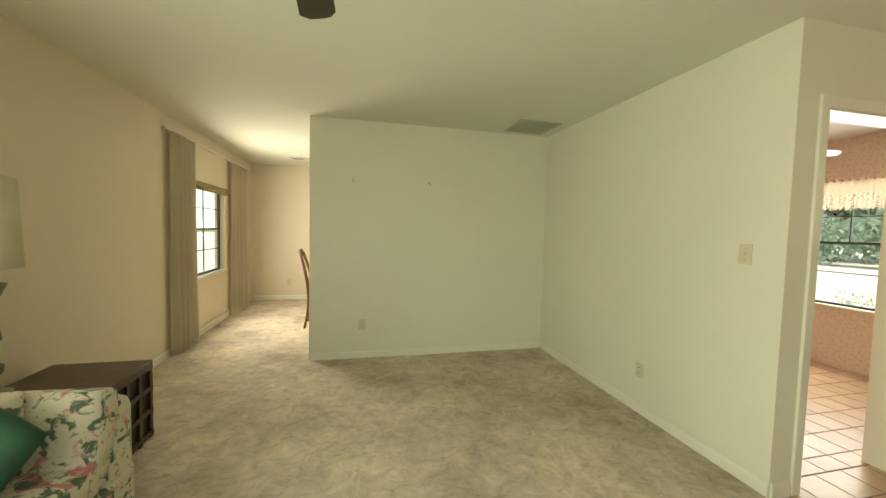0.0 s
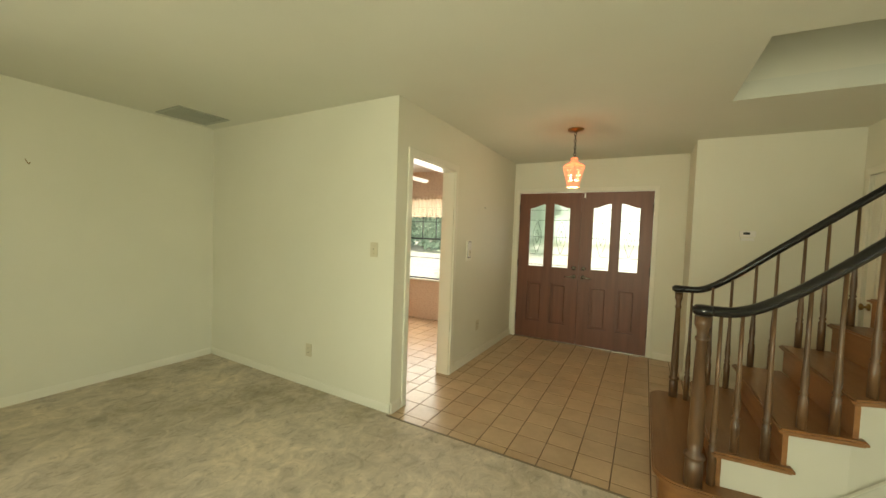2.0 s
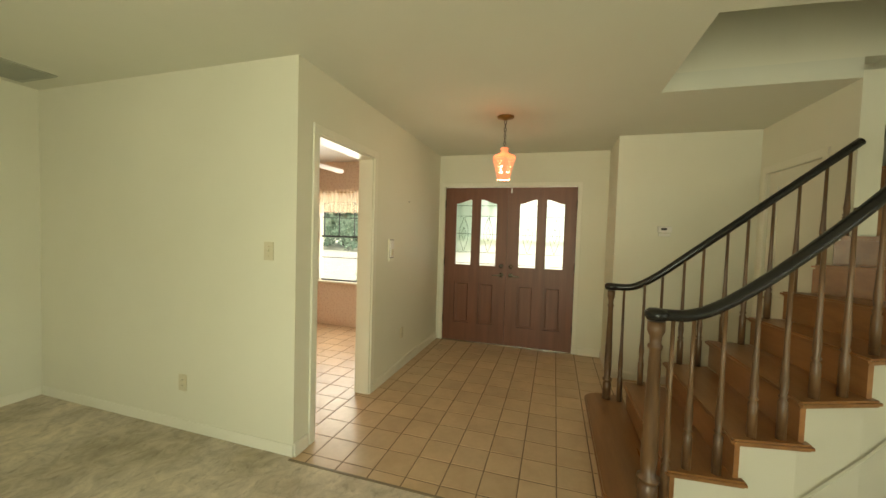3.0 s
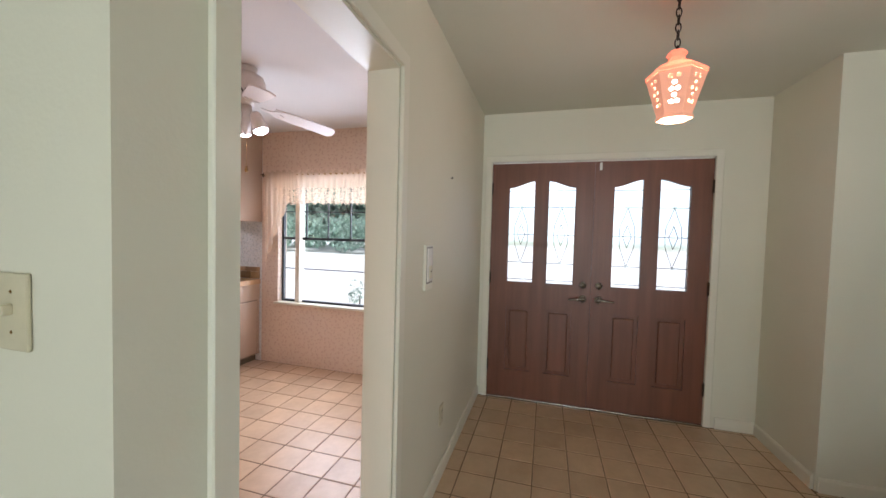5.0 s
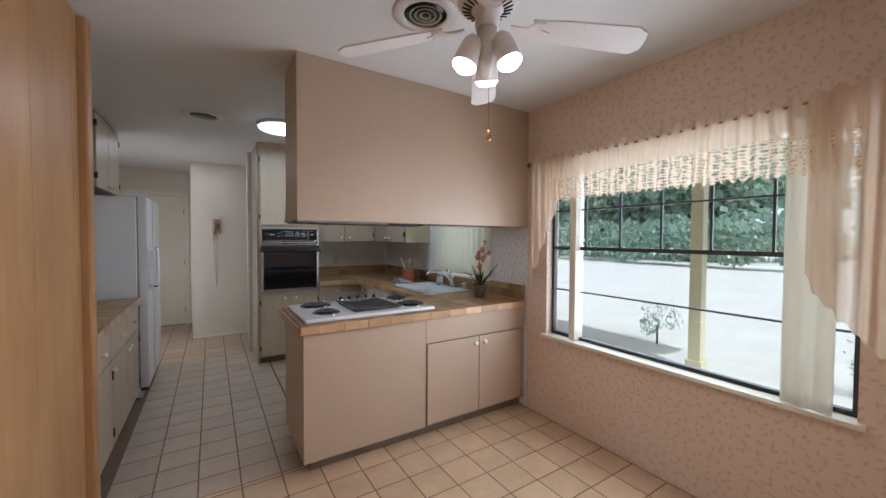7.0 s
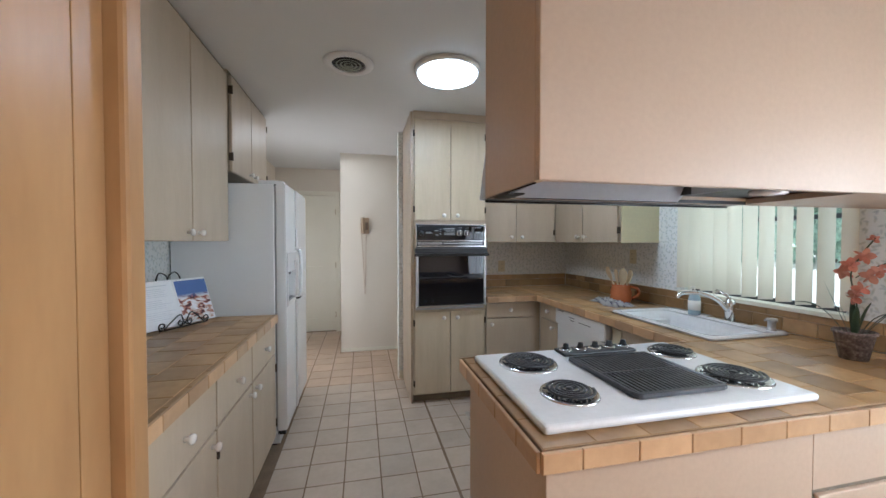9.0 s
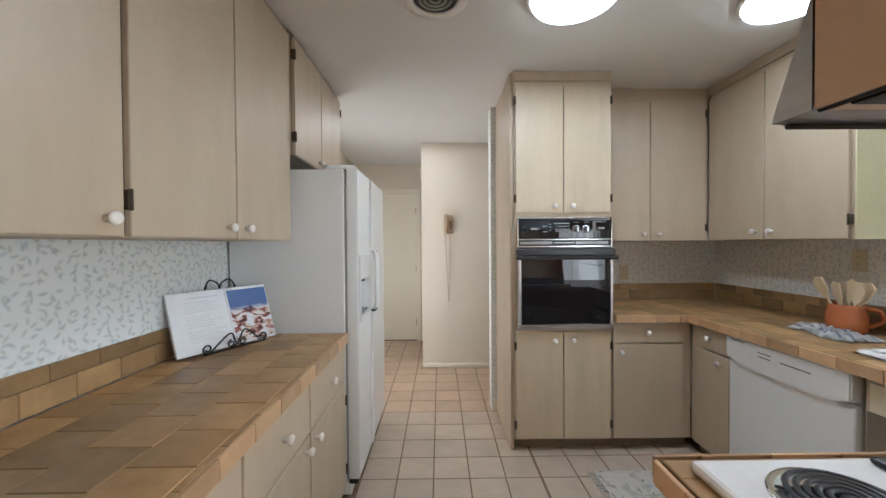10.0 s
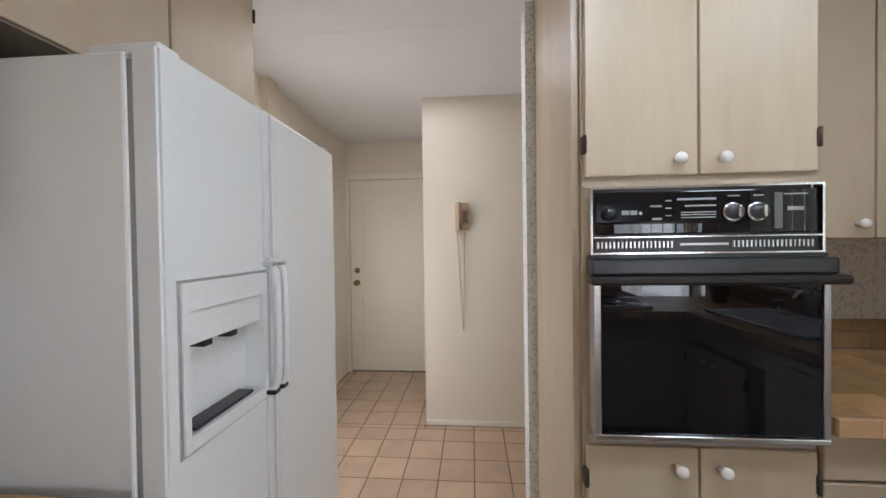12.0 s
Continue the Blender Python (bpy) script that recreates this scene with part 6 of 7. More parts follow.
    rp.color_ramp.elements[0].position, rp.color_ramp.elements[0].color = 0.34, (0.03, 0.015, 0.02, 1)
    rp.color_ramp.elements[1].position, rp.color_ramp.elements[1].color = 0.72, (0.75, 0.72, 0.75, 1)
    for pos, c in ((0.42, (0.25, 0.06, 0.05)), (0.47, (0.42, 0.24, 0.16)), (0.52, (0.62, 0.55, 0.50)), (0.60, (0.70, 0.70, 0.72))):
        e = rp.color_ramp.elements.new(pos)
        e.color = (*c, 1)
    nt.links.new(n.outputs[0], rp.inputs[0])
    sp = nt.nodes.new("ShaderNodeSeparateXYZ")
    nt.links.new(tc.outputs["Object"], sp.inputs[0])
    blue = nt.nodes.new("ShaderNodeMapRange")
    blue.inputs[1].default_value, blue.inputs[2].default_value = 0.150, 0.175
    nt.links.new(sp.outputs[2], blue.inputs[0])
    mx = nt.nodes.new("ShaderNodeMix")
    mx.data_type = "RGBA"
    nt.links.new(blue.outputs[0], mx.inputs[0])
    nt.links.new(rp.outputs[0], mx.inputs[6])
    mx.inputs[7].default_value = (0.07, 0.13, 0.32, 1)
    nt.links.new(mx.outputs[2], b.inputs["Base Color"])
    bm = bmesh.new()
    box(bm, 0.245, 0.436, 0.0008, 0.0018, 0.010, 0.250)
    bm.transform(tilt)
    part("photograph", bm, m, bk, "glossy colour food photograph")
    bm = bmesh.new()
    for k in range(24):
        z = 0.012 + k * 0.0103
        for x in (0.0, 0.44):
            tube(bm, [(x + 0.005 * math.cos(q), 0.007 + 0.008 * math.sin(q), z) for q in (i * math.pi / 3 for i in range(6))], 0.001, 4, closed=True)
    bm.transform(tilt)
    part("spiral_binding", bm, PORC, bk, "white comb binding")


cookbook()

t = thing("throw_rug", (4.30, 5.78, 0.0), 0, "pale rug with a blue-grey leaf pattern on the kitchen floor", "rug")
bm = bmesh.new()
box(bm, -0.30, 0.20, -0.55, 0.55, 0.001, 0.012, r=0.004)
for k in range(56):
    y = -0.545 + k * 0.0198
    box(bm, -0.335, -0.299, y, y + 0.006, 0.001, 0.006)
part("rug", bm, floral("rug_pattern", (0.52, 0.49, 0.44), [(0.26, 0.25, 0.24), (0.36, 0.35, 0.34)], [(0.40, 0.38, 0.36), (0.20, 0.20, 0.21)], 10), t)

# hall: wall telephone
t = thing("wall_telephone", (3.215, 8.178, 1.45), 0, "beige corded wall telephone with a long hanging cord", "telephone")
PH = surf("telephone_beige", (0.47, 0.34, 0.22), rough=0.4, bump=0)
pbox("base", PH, t, -0.055, 0.045, -0.035, 0.0, 0.0, 0.20, r=0.008)
bm = bmesh.new()
tube(bm, smooth_path([(-0.03, -0.04, 0.015), (-0.03, -0.07, 0.03), (-0.03, -0.066, 0.10), (-0.03, -0.07, 0.17), (-0.03, -0.04, 0.19)], 4), 0.018, 8)
part("handset", bm, PH, t, "beige handset")
pbox("cradle", PH, t, -0.052, -0.008, -0.050, -0.034, 0.165, 0.195, r=0.004)
pbox("keypad", surf("telephone_keys", (0.20, 0.13, 0.08), rough=0.5), t, 0.0, 0.035, -0.038, -0.034, 0.05, 0.14, r=0.002, label="brown keypad")
bm = bmesh.new()
pts = []
for k in range(170):
    s = k / 169
    z = 0.0 - 0.74 * (s * 2 if s < 0.5 else 2 - 2 * s)
    x = (-0.03 + 0.025 * s * 2) if s < 0.5 else (-0.005 + 0.03 * (s - 0.5) * 2)
    x += 0.012 * math.sin(s * math.pi) - 0.015
    pts.append((x + 0.004 * math.cos(k * 1.9), -0.018 + 0.004 * math.sin(k * 1.9), z))
tube(bm, pts, 0.0032, 4)
part("cord", bm, PH, t, "coiled beige cord")


# ---- plates, vents, lamps ----
def wall_plate(name, m, label, kind="outlet", w=0.072, h=0.115, cat=""):
    t = new(name)
    t.matrix_world = m
    tagged(t, label, cat or kind)
    pbox("plate", PLATE, t, -w / 2, w / 2, -0.006, 0.0, -h / 2, h / 2, r=0.002)
    if kind == "outlet":
        for z in (-0.02, 0.02):
            pbox("socket", PLATE, t, -0.015, 0.015, -0.009, -0.005, z - 0.013, z + 0.013, r=0.002)
            for x in (-0.006, 0.006):
                pbox("slot", IRON, t, x - 0.001, x + 0.001, -0.0096, -0.0088, z - 0.004, z + 0.006)
    elif kind == "light switch":
        pbox("toggle", PLATE, t, -0.005, 0.005, -0.018, -0.005, -0.004, 0.012, r=0.002)
        for z in (-0.03, 0.03):
            plathe("screw", BRASS, t, [(0, 0), (0.003, 0), (0, 0.002)], 8, m=Matrix.Translation((0, -0.006, z)) @ Matrix.Rotation(radians(90), 4, "X"))
    return t


def at(x, y, z, rz):
    return pose(x, y, z, 0, 0, rz)


wall_plate("outlet", at(0.42, 4.389, 0.36, 0), "cream duplex outlet low on the cream wall")
wall_plate("outlet", at(2.472, 2.845, 0.335, -90), "cream duplex outlet low on the wall beside the opening")
wall_plate("light_switch", at(2.472, 2.128, 1.275, -90), "cream toggle switch plate near the wall corner", "light switch")
wall_plate("outlet", at(4.12, 1.929, 0.37, 0), "cream duplex outlet low on the foyer wall")
wall_plate("outlet", at(-0.85, 7.719, 0.33, 0), "cream duplex outlet low on the dining room wall")
wall_plate("outlet", at(4.60, 7.164, 1.10, 0), "cream duplex outlet above the tiled backsplash")
wall_plate("outlet", at(5.349, 6.15, 1.235, -90), "beige duplex outlet on the papered wall")
t = thing("intercom", (3.80, 1.929, 1.255), 0, "white wall intercom panel with a square button", "intercom")
pbox("frame", TRIM, t, -0.055, 0.055, -0.014, 0, -0.115, 0.10, r=0.003)
pbox("outline", surf("intercom_line", (0.30, 0.28, 0.24), rough=0.5, bump=0), t, -0.045, 0.045, -0.0150, -0.0135, -0.085, 0.094)
pbox("grille", PORC, t, -0.038, 0.038, -0.020, -0.013, -0.075, 0.085, r=0.002)
pbox("button", PLATE, t, -0.022, 0.022, -0.024, -0.019, -0.06, 0.0, r=0.002)
ptube("pointer", IRON, t, [(-0.008, -0.025, -0.03), (0.012, -0.025, -0.02)], 0.0015, 4)
t = thing("thermostat", (4.667, -0.59, 1.51), -90, "white thermostat with a small dark display above a white box", "thermostat")
pbox("case", PORC, t, -0.06, 0.06, -0.026, 0, -0.015, 0.045, r=0.004)
pbox("display", BLACK, t, -0.035, 0.015, -0.028, -0.025, 0.008, 0.030, r=0.001, label="small dark display")
pbox("lower_box", PORC, t, -0.05, 0.05, -0.022, 0, -0.052, -0.022, r=0.003)
for x in (0.315, 1.11):
    t = thing("picture_hook", (x, 4.389, 1.845), 0, "small brass picture hook on the bare wall", "hook", "picture hooks")
    ptube("hook", BRASS, t, [(-0.012, -0.002, 0.025), (0.0, -0.004, 0.0), (0.004, -0.02, -0.010), (0.010, -0.02, 0.004)], 0.0035, 6)
t = thing("picture_nail", (4.22, 1.929, 1.74), 0, "small bare nail in the cream foyer wall", "nail")
ptube("nail", IRON, t, [(0, 0, 0), (0, -0.012, 0.004)], 0.004, 6)

t = thing("ceiling_vent", (2.11, 4.07, LIVING), 0, "grey louvred return air vent in the living room ceiling", "vent")
VG = surf("vent_grey", (0.40, 0.41, 0.33), rough=0.5, bump=0)
bm = bmesh.new()
plate(bm, rect(-0.22, 0.22, -0.21, 0.21), [rect(-0.19, 0.19, -0.18, 0.18)], -0.010, Matrix.Translation((0, 0, -0.010)) @ M_DOWN)
part("frame", bm, VG, t)
for k in range(24):
    y = -0.178 + k * 0.0155
    bm = bmesh.new()
    box(bm, -0.189, 0.189, y, y + 0.009, -0.009, -0.005)
    part("slat", bm, VG, t)
pbox("backing", IRON, t, -0.19, 0.19, -0.18, 0.18, -0.0035, -0.001)


def round_vent(x, y, z, r, label):
    t = thing("ceiling_vent", (x, y, z), 0, label, "vent")
    pring("rim", FANW, t, [(r * 0.66, -0.002), (r, -0.002), (r * 0.98, -0.010), (r * 0.72, -0.016), (r * 0.66, -0.012)])
    for k, (a, b, h) in enumerate(((0.44, 0.50, -0.014), (0.28, 0.34, -0.014), (0.12, 0.18, -0.014))):
        pring("cone", VG, t, [(r * a, h + 0.003), (r * b, h), (r * b, h + 0.002), (r * a, h + 0.005)])
    plathe("throat", BLACK, t, [(0, -0.003), (r * 0.655, -0.003), (r * 0.655, -0.0045), (0, -0.0045)], 32)
    pbox("bar", IRON, t, -r * 0.6, r * 0.6, -0.004, 0.004, -0.0095, -0.006)


round_vent(3.985, 3.63, KITCHEN, 0.15, "round cream ceiling vent beside the ceiling fan")
round_vent(3.10, 5.86, KITCHEN, 0.15, "round cream ceiling vent in the kitchen")
round_vent(-0.56, 6.85, LIVING, 0.14, "round brown ceiling vent in the dining room")
for x in (3.70, 4.66):
    t = thing("ceiling_light", (x, 5.81, KITCHEN), 0, "round white flush ceiling light, lit", "ceiling light", "kitchen ceiling lights")
    plathe("rim", FANW, t, [(0, -0.001), (0.205, -0.001), (0.205, -0.022), (0.19, -0.028), (0, -0.028)], 40)
    plathe("diffuser", LED, t, [(0.188, -0.0285), (0.180, -0.045), (0.12, -0.056), (0, -0.060)], 40, label="glowing white diffuser")

# pendant
t = thing("pendant_light", (3.86, 0.885, LIVING), 0, "pierced coral ceramic lantern on a brass chain, lit", "pendant lamp")
plathe("canopy", BRASS, t, [(0, 0), (0.075, 0), (0.070, -0.012), (0.030, -0.022), (0.012, -0.03), (0, -0.032)], 24, label="aged brass canopy")
zc = -0.03
k = 0
while zc > -0.26:
    bm = bmesh.new()
    pts = [((0.010 * math.cos(a)) * (1 if k % 2 else 0), (0.010 * math.cos(a)) * (0 if k % 2 else 1), zc - 0.018 + 0.020 * math.sin(a)) for a in (i * math.pi / 5 for i in range(10))]
    tube(bm, pts, 0.0028, 5, closed=True)
    part("chain_link", bm, IRON, t, "dark oval chain link")
    zc -= 0.031
    k += 1


def hexring(r, z, n=6, a0=0.2):
    return [(r * math.cos(a0 + 2 * math.pi * i / n), r * math.sin(a0 + 2 * math.pi * i / n), z) for i in range(n)]


bm = bmesh.new()
prof = [(0.032, -0.270), (0.040, -0.282), (0.028, -0.295), (0.036, -0.315), (0.10, -0.348), (0.112, -0.358), (0.108, -0.368), (0.112, -0.372)]
rings = [[bm.verts.new(p) for p in hexring(r, z)] for r, z in prof]
for a, b in zip(rings, rings[1:]):
    for i in range(6):
        bm.faces.new((a[i], a[(i + 1) % 6], b[(i + 1) % 6], b[i]))
bm.faces.new(rings[0][::-1])
bmesh.ops.solidify(bm, geom=bm.faces[:], thickness=0.004)
part("cap", bm, PENDS, t, "coral ceramic lantern cap")
hi, lo = hexring(0.108, -0.373), hexring(0.062, -0.532)
for i in range(6):
    a, b, c, d = Vector(hi[i]), Vector(hi[(i + 1) % 6]), Vector(lo[(i + 1) % 6]), Vector(lo[i])
    u = (b - a).normalized()
    v = ((d + c) / 2 - (a + b) / 2)
    ln = v.length
    v.normalize()
    n = u.cross(v)
    m = Matrix(((u.x, n.x, v.x, (a + b).x / 2), (u.y, n.y, v.y, (a + b).y / 2), (u.z, n.z, v.z, (a + b).z / 2), (0, 0, 0, 1)))
    w0, w1 = (b - a).length / 2, (c - d).length / 2
    bm = bmesh.new()
    holes = []
    for j in range(5):
        z = 0.024 + j * 0.024
        for x in ((-0.014, 0.014) if j % 2 == 0 else (0.0,)):
            x *= 1 - j * 0.08
            holes.append([(x + 0.010 * math.cos(q + 0.4), z + 0.0085 * math.sin(q + 0.4)) for q in (k2 * math.pi / 3 for k2 in range(6))])
    plate(bm, [(-w0, 0), (w0, 0), (w1, ln), (-w1, ln)], holes, 0.004, m)
    part("panel", bm, PENDS, t, "pierced coral ceramic panel")
bm = bmesh.new()
rr = [[bm.verts.new(p) for p in hexring(r, z)] for r, z in ((0.062, -0.532), (0.068, -0.536), (0.066, -0.548), (0.058, -0.548), (0.056, -0.536))]
for a, b in zip(rr, rr[1:] + rr[:1]):
    for i in range(6):
        bm.faces.new((a[i], a[(i + 1) % 6], b[(i + 1) % 6], b[i]))
part("foot_ring", bm, PENDS, t)
plathe("bulb", BULB, t, [(0, -0.370), (0.012, -0.390), (0.016, -0.410), (0.030, -0.445), (0.030, -0.470), (0.015, -0.495), (0, -0.500)], 16, label="glowing bulb")


# ceiling fans
def fan(name, x, y, z, label, blade_mat, body_mat, angles, length, drop, lights):
    t = thing(name, (x, y, z), 0, label, "ceiling fan")
    plathe("canopy", body_mat, t, [(0, 0), (0.068, 0), (0.066, -0.03), (0.045, -0.06), (0, -0.062)], 24)
    ptube("rod", body_mat, t, [(0, 0, -0.06), (0, 0, -drop)], 0.011)
    plathe("motor", body_mat, t, [(0, -drop), (0.07, -drop), (0.105, -drop - 0.02), (0.116, -drop - 0.05), (0.116, -drop - 0.10), (0.106, -drop - 0.118), (0.05, -drop - 0.135), (0.045, -drop - 0.20), (0, -drop - 0.20)], 32)
    zb = -drop - (0.185 if lights else 0.20)
    if lights:
        bm = bmesh.new()
        for k in range(24):
            a = k * 2 * math.pi / 24
            tube(bm, [(0.062 * math.cos(a), 0.062 * math.sin(a), -drop - 0.1325), (0.096 * math.cos(a), 0.096 * math.sin(a), -drop - 0.122)], 0.0042, 4)
        part("vent_ribs", bm, IRON, t, "dark motor vent slots")
    for a in angles:
        ca, sa = math.cos(radians(a)), math.sin(radians(a))
        bm = bmesh.new()
        m = Matrix.Rotation(radians(a), 4, "Z") @ Matrix.Translation((0, 0, zb)) @ Matrix.Rotation(radians(9 if lights else 0), 4, "Y") @ Matrix.Rotation(radians(-12), 4, "X")
        out = [(0.17, -0.045), (0.30, -0.058), (length - 0.04, -0.068), (length - 0.008, -0.050), (length, -0.02), (length, 0.03), (length - 0.03, 0.062), (0.30, 0.055), (0.17, 0.040)]
        plate(bm, out, [], -0.007, m @ M_DOWN)
        b = part("blade", bm, blade_mat, t)
        bm = bmesh.new()
        plate(bm, [(0.09, -0.014), (0.15, -0.012), (0.18, -0.038), (0.215, -0.042), (0.20, -0.012), (0.235, 0.0), (0.20, 0.012), (0.215, 0.042), (0.18, 0.038), (0.15, 0.012), (0.09, 0.014)], [], 0.005, m @ Matrix.Translation((0, 0, -0.001)) @ M_DOWN)
        part("blade_iron", bm, body_mat, t)
    if lights:
        plathe("light_hub", body_mat, t, [(0, -drop - 0.201), (0.038, -drop - 0.201), (0.040, -drop - 0.28), (0.030, -drop - 0.32), (0.012, -drop - 0.385), (0, -drop - 0.387)], 20)
        for a in lights:
            ca, sa = math.cos(radians(a)), math.sin(radians(a))
            m = Matrix.Translation((0.055 * ca, 0.060 * sa, -drop - 0.245)) @ Matrix.Rotation(radians(a), 4, "Z") @ Matrix.Rotation(radians(180 - 20), 4, "Y")
            s = plathe("spot_shade", body_mat, t, [(0, 0), (0.024, 0.0), (0.036, 0.02), (0.041, 0.055), (0.048, 0.115), (0.046, 0.118), (0.040, 0.085), (0, 0.08)], 24, m=m, label="white metal spot shade")
            plathe("bulb_face", BULB, s, [(0, 0.140), (0.030, 0.136), (0.045, 0.122), (0.043, 0.105), (0, 0.102)], 24, m=m, label="glowing bulb face")
        ptube("pull_chain", BRASS, t, [(0.01, 0.0, -drop - 0.38), (0.01, 0, -drop - 0.585)], 0.0014, 5)
        plathe("pull_knob", BRASS, t, [(0, 0.02), (0.008, 0.012), (0.006, 0.0), (0.011, -0.012), (0.009, -0.024), (0, -0.028)], 12, at=(0.01, 0, -drop - 0.595))
    return t


fan("ceiling_fan", 4.04, 3.25, KITCHEN, "white ceiling fan with three lit spot lamps and a pull chain", FANW, FANW, (53, 143, 233, 323), 0.58, 0.035, (50, 170, 287))
fan("ceiling_fan", 0.20, 1.42, LIVING, "dark ceiling fan in the living room, still", FAND, IRON, (90, 210, 330), 0.62, 0.10, ())


# ---- curtains and blinds ----
def drape(name, m, w, h, folds, depth, mat, label, cat="curtain", hem=0.0, scallop=0.0, top_frill=0.0, taper=None, thing_=None, thick=0.002, part_name="cloth"):
    """Cloth hanging in folds: local x across, z down from 0, y depth."""
    t = thing_
    if t is None:
        t = new(name)
        t.matrix_world = m
        tagged(t, label, cat)
    bm = bmesh.new()
    nx, nz = folds * 8, 16
    g = []
    for i in range(nx + 1):
        g.append([])
        u = i / nx
        for j in range(nz + 1):
            v = j / nz
            hh = h(u) if callable(h) else h
            x0, x1 = taper(v) if taper else (0, w)
            amp = depth * (0.55 + 0.45 * v)
            y = amp * math.sin(u * folds * 2 * math.pi + 0.8 * math.sin(v * 2 + u * 9)) + 0.3 * depth * noise.noise((u * 6, v * 2, folds))
            z = -hh * v + (scallop * math.sin(u * folds * 2 * math.pi * 1.5) * v if scallop else 0) + (top_frill * math.sin(u * folds * 5.1) * (1 - v) ** 6)
            g[-1].append(bm.verts.new((x0 + (x1 - x0) * u, y, z)))
    for i in range(nx):
        for j in range(nz):
            f = bm.faces.new((g[i][j], g[i + 1][j], g[i + 1][j + 1], g[i][j + 1]))
            f.smooth = True
    if thick:
        bmesh.ops.solidify(bm, geom=bm.faces[:], thickness=thick)
    o = part(part_name, bm, mat, t)
    if m is not None and thing_ is not None:
        o.matrix_basis = m
    return t


drape("curtain", at(-1.43, 4.70, 2.27, 90), 0.52, 2.25, 5, 0.04, CURTAIN, "tall beige lined curtain hanging to the carpet")
drape("curtain", at(-1.43, 6.50, 2.27, 90), 0.72, 2.25, 5, 0.04, CURTAIN, "tall beige lined curtain at the far side of the window")
t = thing("curtain_rod", (-1.44, 4.60, 2.29), 90, "thin cream traverse curtain rod above the dining window", "curtain rod")
ptube("rod", TRIM, t, [(0, 0, 0), (2.65, 0, 0)], 0.010)
for x in (0.05, 1.3, 2.6):
    ptube("bracket", TRIM, t, [(x, 0, 0), (x, 0.055, 0)], 0.006)
t = thing("roller_blind", (-1.492, 5.27, 1.80), 90, "rolled up woven bamboo blind at the window head", "blind")
BAMB = surf("woven_bamboo", (0.36, 0.30, 0.14), (0.24, 0.2, 0.09), 20, 0.7, bump=0.5, stretch=(0.3, 1, 12))
pbox("valance", BAMB, t, 0.0, 1.14, -0.035, -0.006, 0.0, 0.07, r=0.01)
ptube("roll", BAMB, t, [(0.0, -0.03, -0.008), (1.14, -0.03, -0.008)], 0.024, 12)

# breakfast window: rod, valance with lace hem, side swags
t = thing("lace_curtain", (5.27, 4.18, 1.975), -90, "sheer peach ruffled valance with side swags on a rod", "curtain")
ptube("rod", BRASS, t, [(-0.04, 0, 0), (1.90, 0, 0)], 0.008)
for s, x in ((-1, -0.055), (1, 1.915)):
    for a in (0.5, 2.2, 4.0):
        bm = bmesh.new()
        leaf_blade(bm, (x, 0, 0), (x + 0.03 * s * math.cos(a), 0, 0.03 * math.sin(a)), 0.011, 0, 4)
        bmesh.ops.solidify(bm, geom=bm.faces[:], thickness=0.002)
        part("finial", bm, IRON, t, "dark leaf finial")
for x in (0.01, 1.87):
    ptube("bracket", BRASS, t, [(x, 0, 0), (x, 0.078, 0)], 0.005)
drape("", Matrix.Translation((0.12, -0.012, 0.03)), 1.60, lambda u: 0.17, 26, 0.013, SHEER, "", thing_=t, top_frill=0.016, part_name="valance", thick=0)
drape("", Matrix.Translation((0.12, -0.016, -0.13)), 1.60, lambda u: 0.165, 26, 0.014, LACE, "", thing_=t, scallop=0.012, part_name="lace_hem", thick=0)
drape("", Matrix.Translation((0.0, -0.02, 0.035)), 0.34, lambda u: 1.02 - 0.72 * min(1, u * 1.15) ** 0.8, 6, 0.016, SHEER, "", thing_=t, scallop=0.01, top_frill=0.012, part_name="swag", thick=0)
drape("", Matrix.Translation((1.56, -0.025, 0.035)), 0.34, lambda u: 0.75 + 0.40 * u ** 0.7, 6, 0.018, SHEER, "", thing_=t, scallop=0.01, top_frill=0.012, part_name="swag", thick=0)
drape("sheer_panel", at(5.30, 2.70, 1.93, -90), 0.17, 1.26, 2, 0.012, SLATS, "pale side panel hanging against the window mullion", "curtain")

# vertical blinds at the sink window
t = thing("vertical_blind", (5.335, 5.70, 1.97), -90, "cream vertical blinds drawn over the sink window", "blind")
pbox("head_rail", TRIM, t, 0.0, 0.94, -0.04, -0.005, -0.02, 0.02, r=0.003)
for k in range(11):
    x = 0.03 + k * 0.087
    bm = bmesh.new()
    m = Matrix.Translation((x + 0.03, -0.022, -0.02)) @ Matrix.Rotation(radians(77), 4, "Z")
    n = 6
    ring = []
    for i in range(n + 1):
        u = i / n - 0.5
        ring.append([bm.verts.new(m @ Vector((u * 0.085, 0.006 * math.cos(u * 3), z))) for z in (0.0, -0.905)])
    for a, b in zip(ring, ring[1:]):
        f = bm.faces.new((a[0], b[0], b[1], a[1]))
        f.smooth = True
    part("slat", bm, SLATS, t, "cream fabric slat")

# ---- living room things ----
t = thing("end_table", (-1.42, 2.55, 0.0), 0, "dark wood cube end table with latticed sides", "table")
TW, TD = 0.52, 0.63
pbox("top", TABLEW, t, 0, TW, 0, TD, 0.475, 0.50, r=0.004, label="worn brown wood top")
# Darkened wood tone paints the shade in the hollow behind the lattice
pbox("body", surf("table_recess_shade", (0.03, 0.02, 0.014), rough=0.6), t, 0.02, TW - 0.02, 0.02, TD - 0.02, 0.01, 0.474)
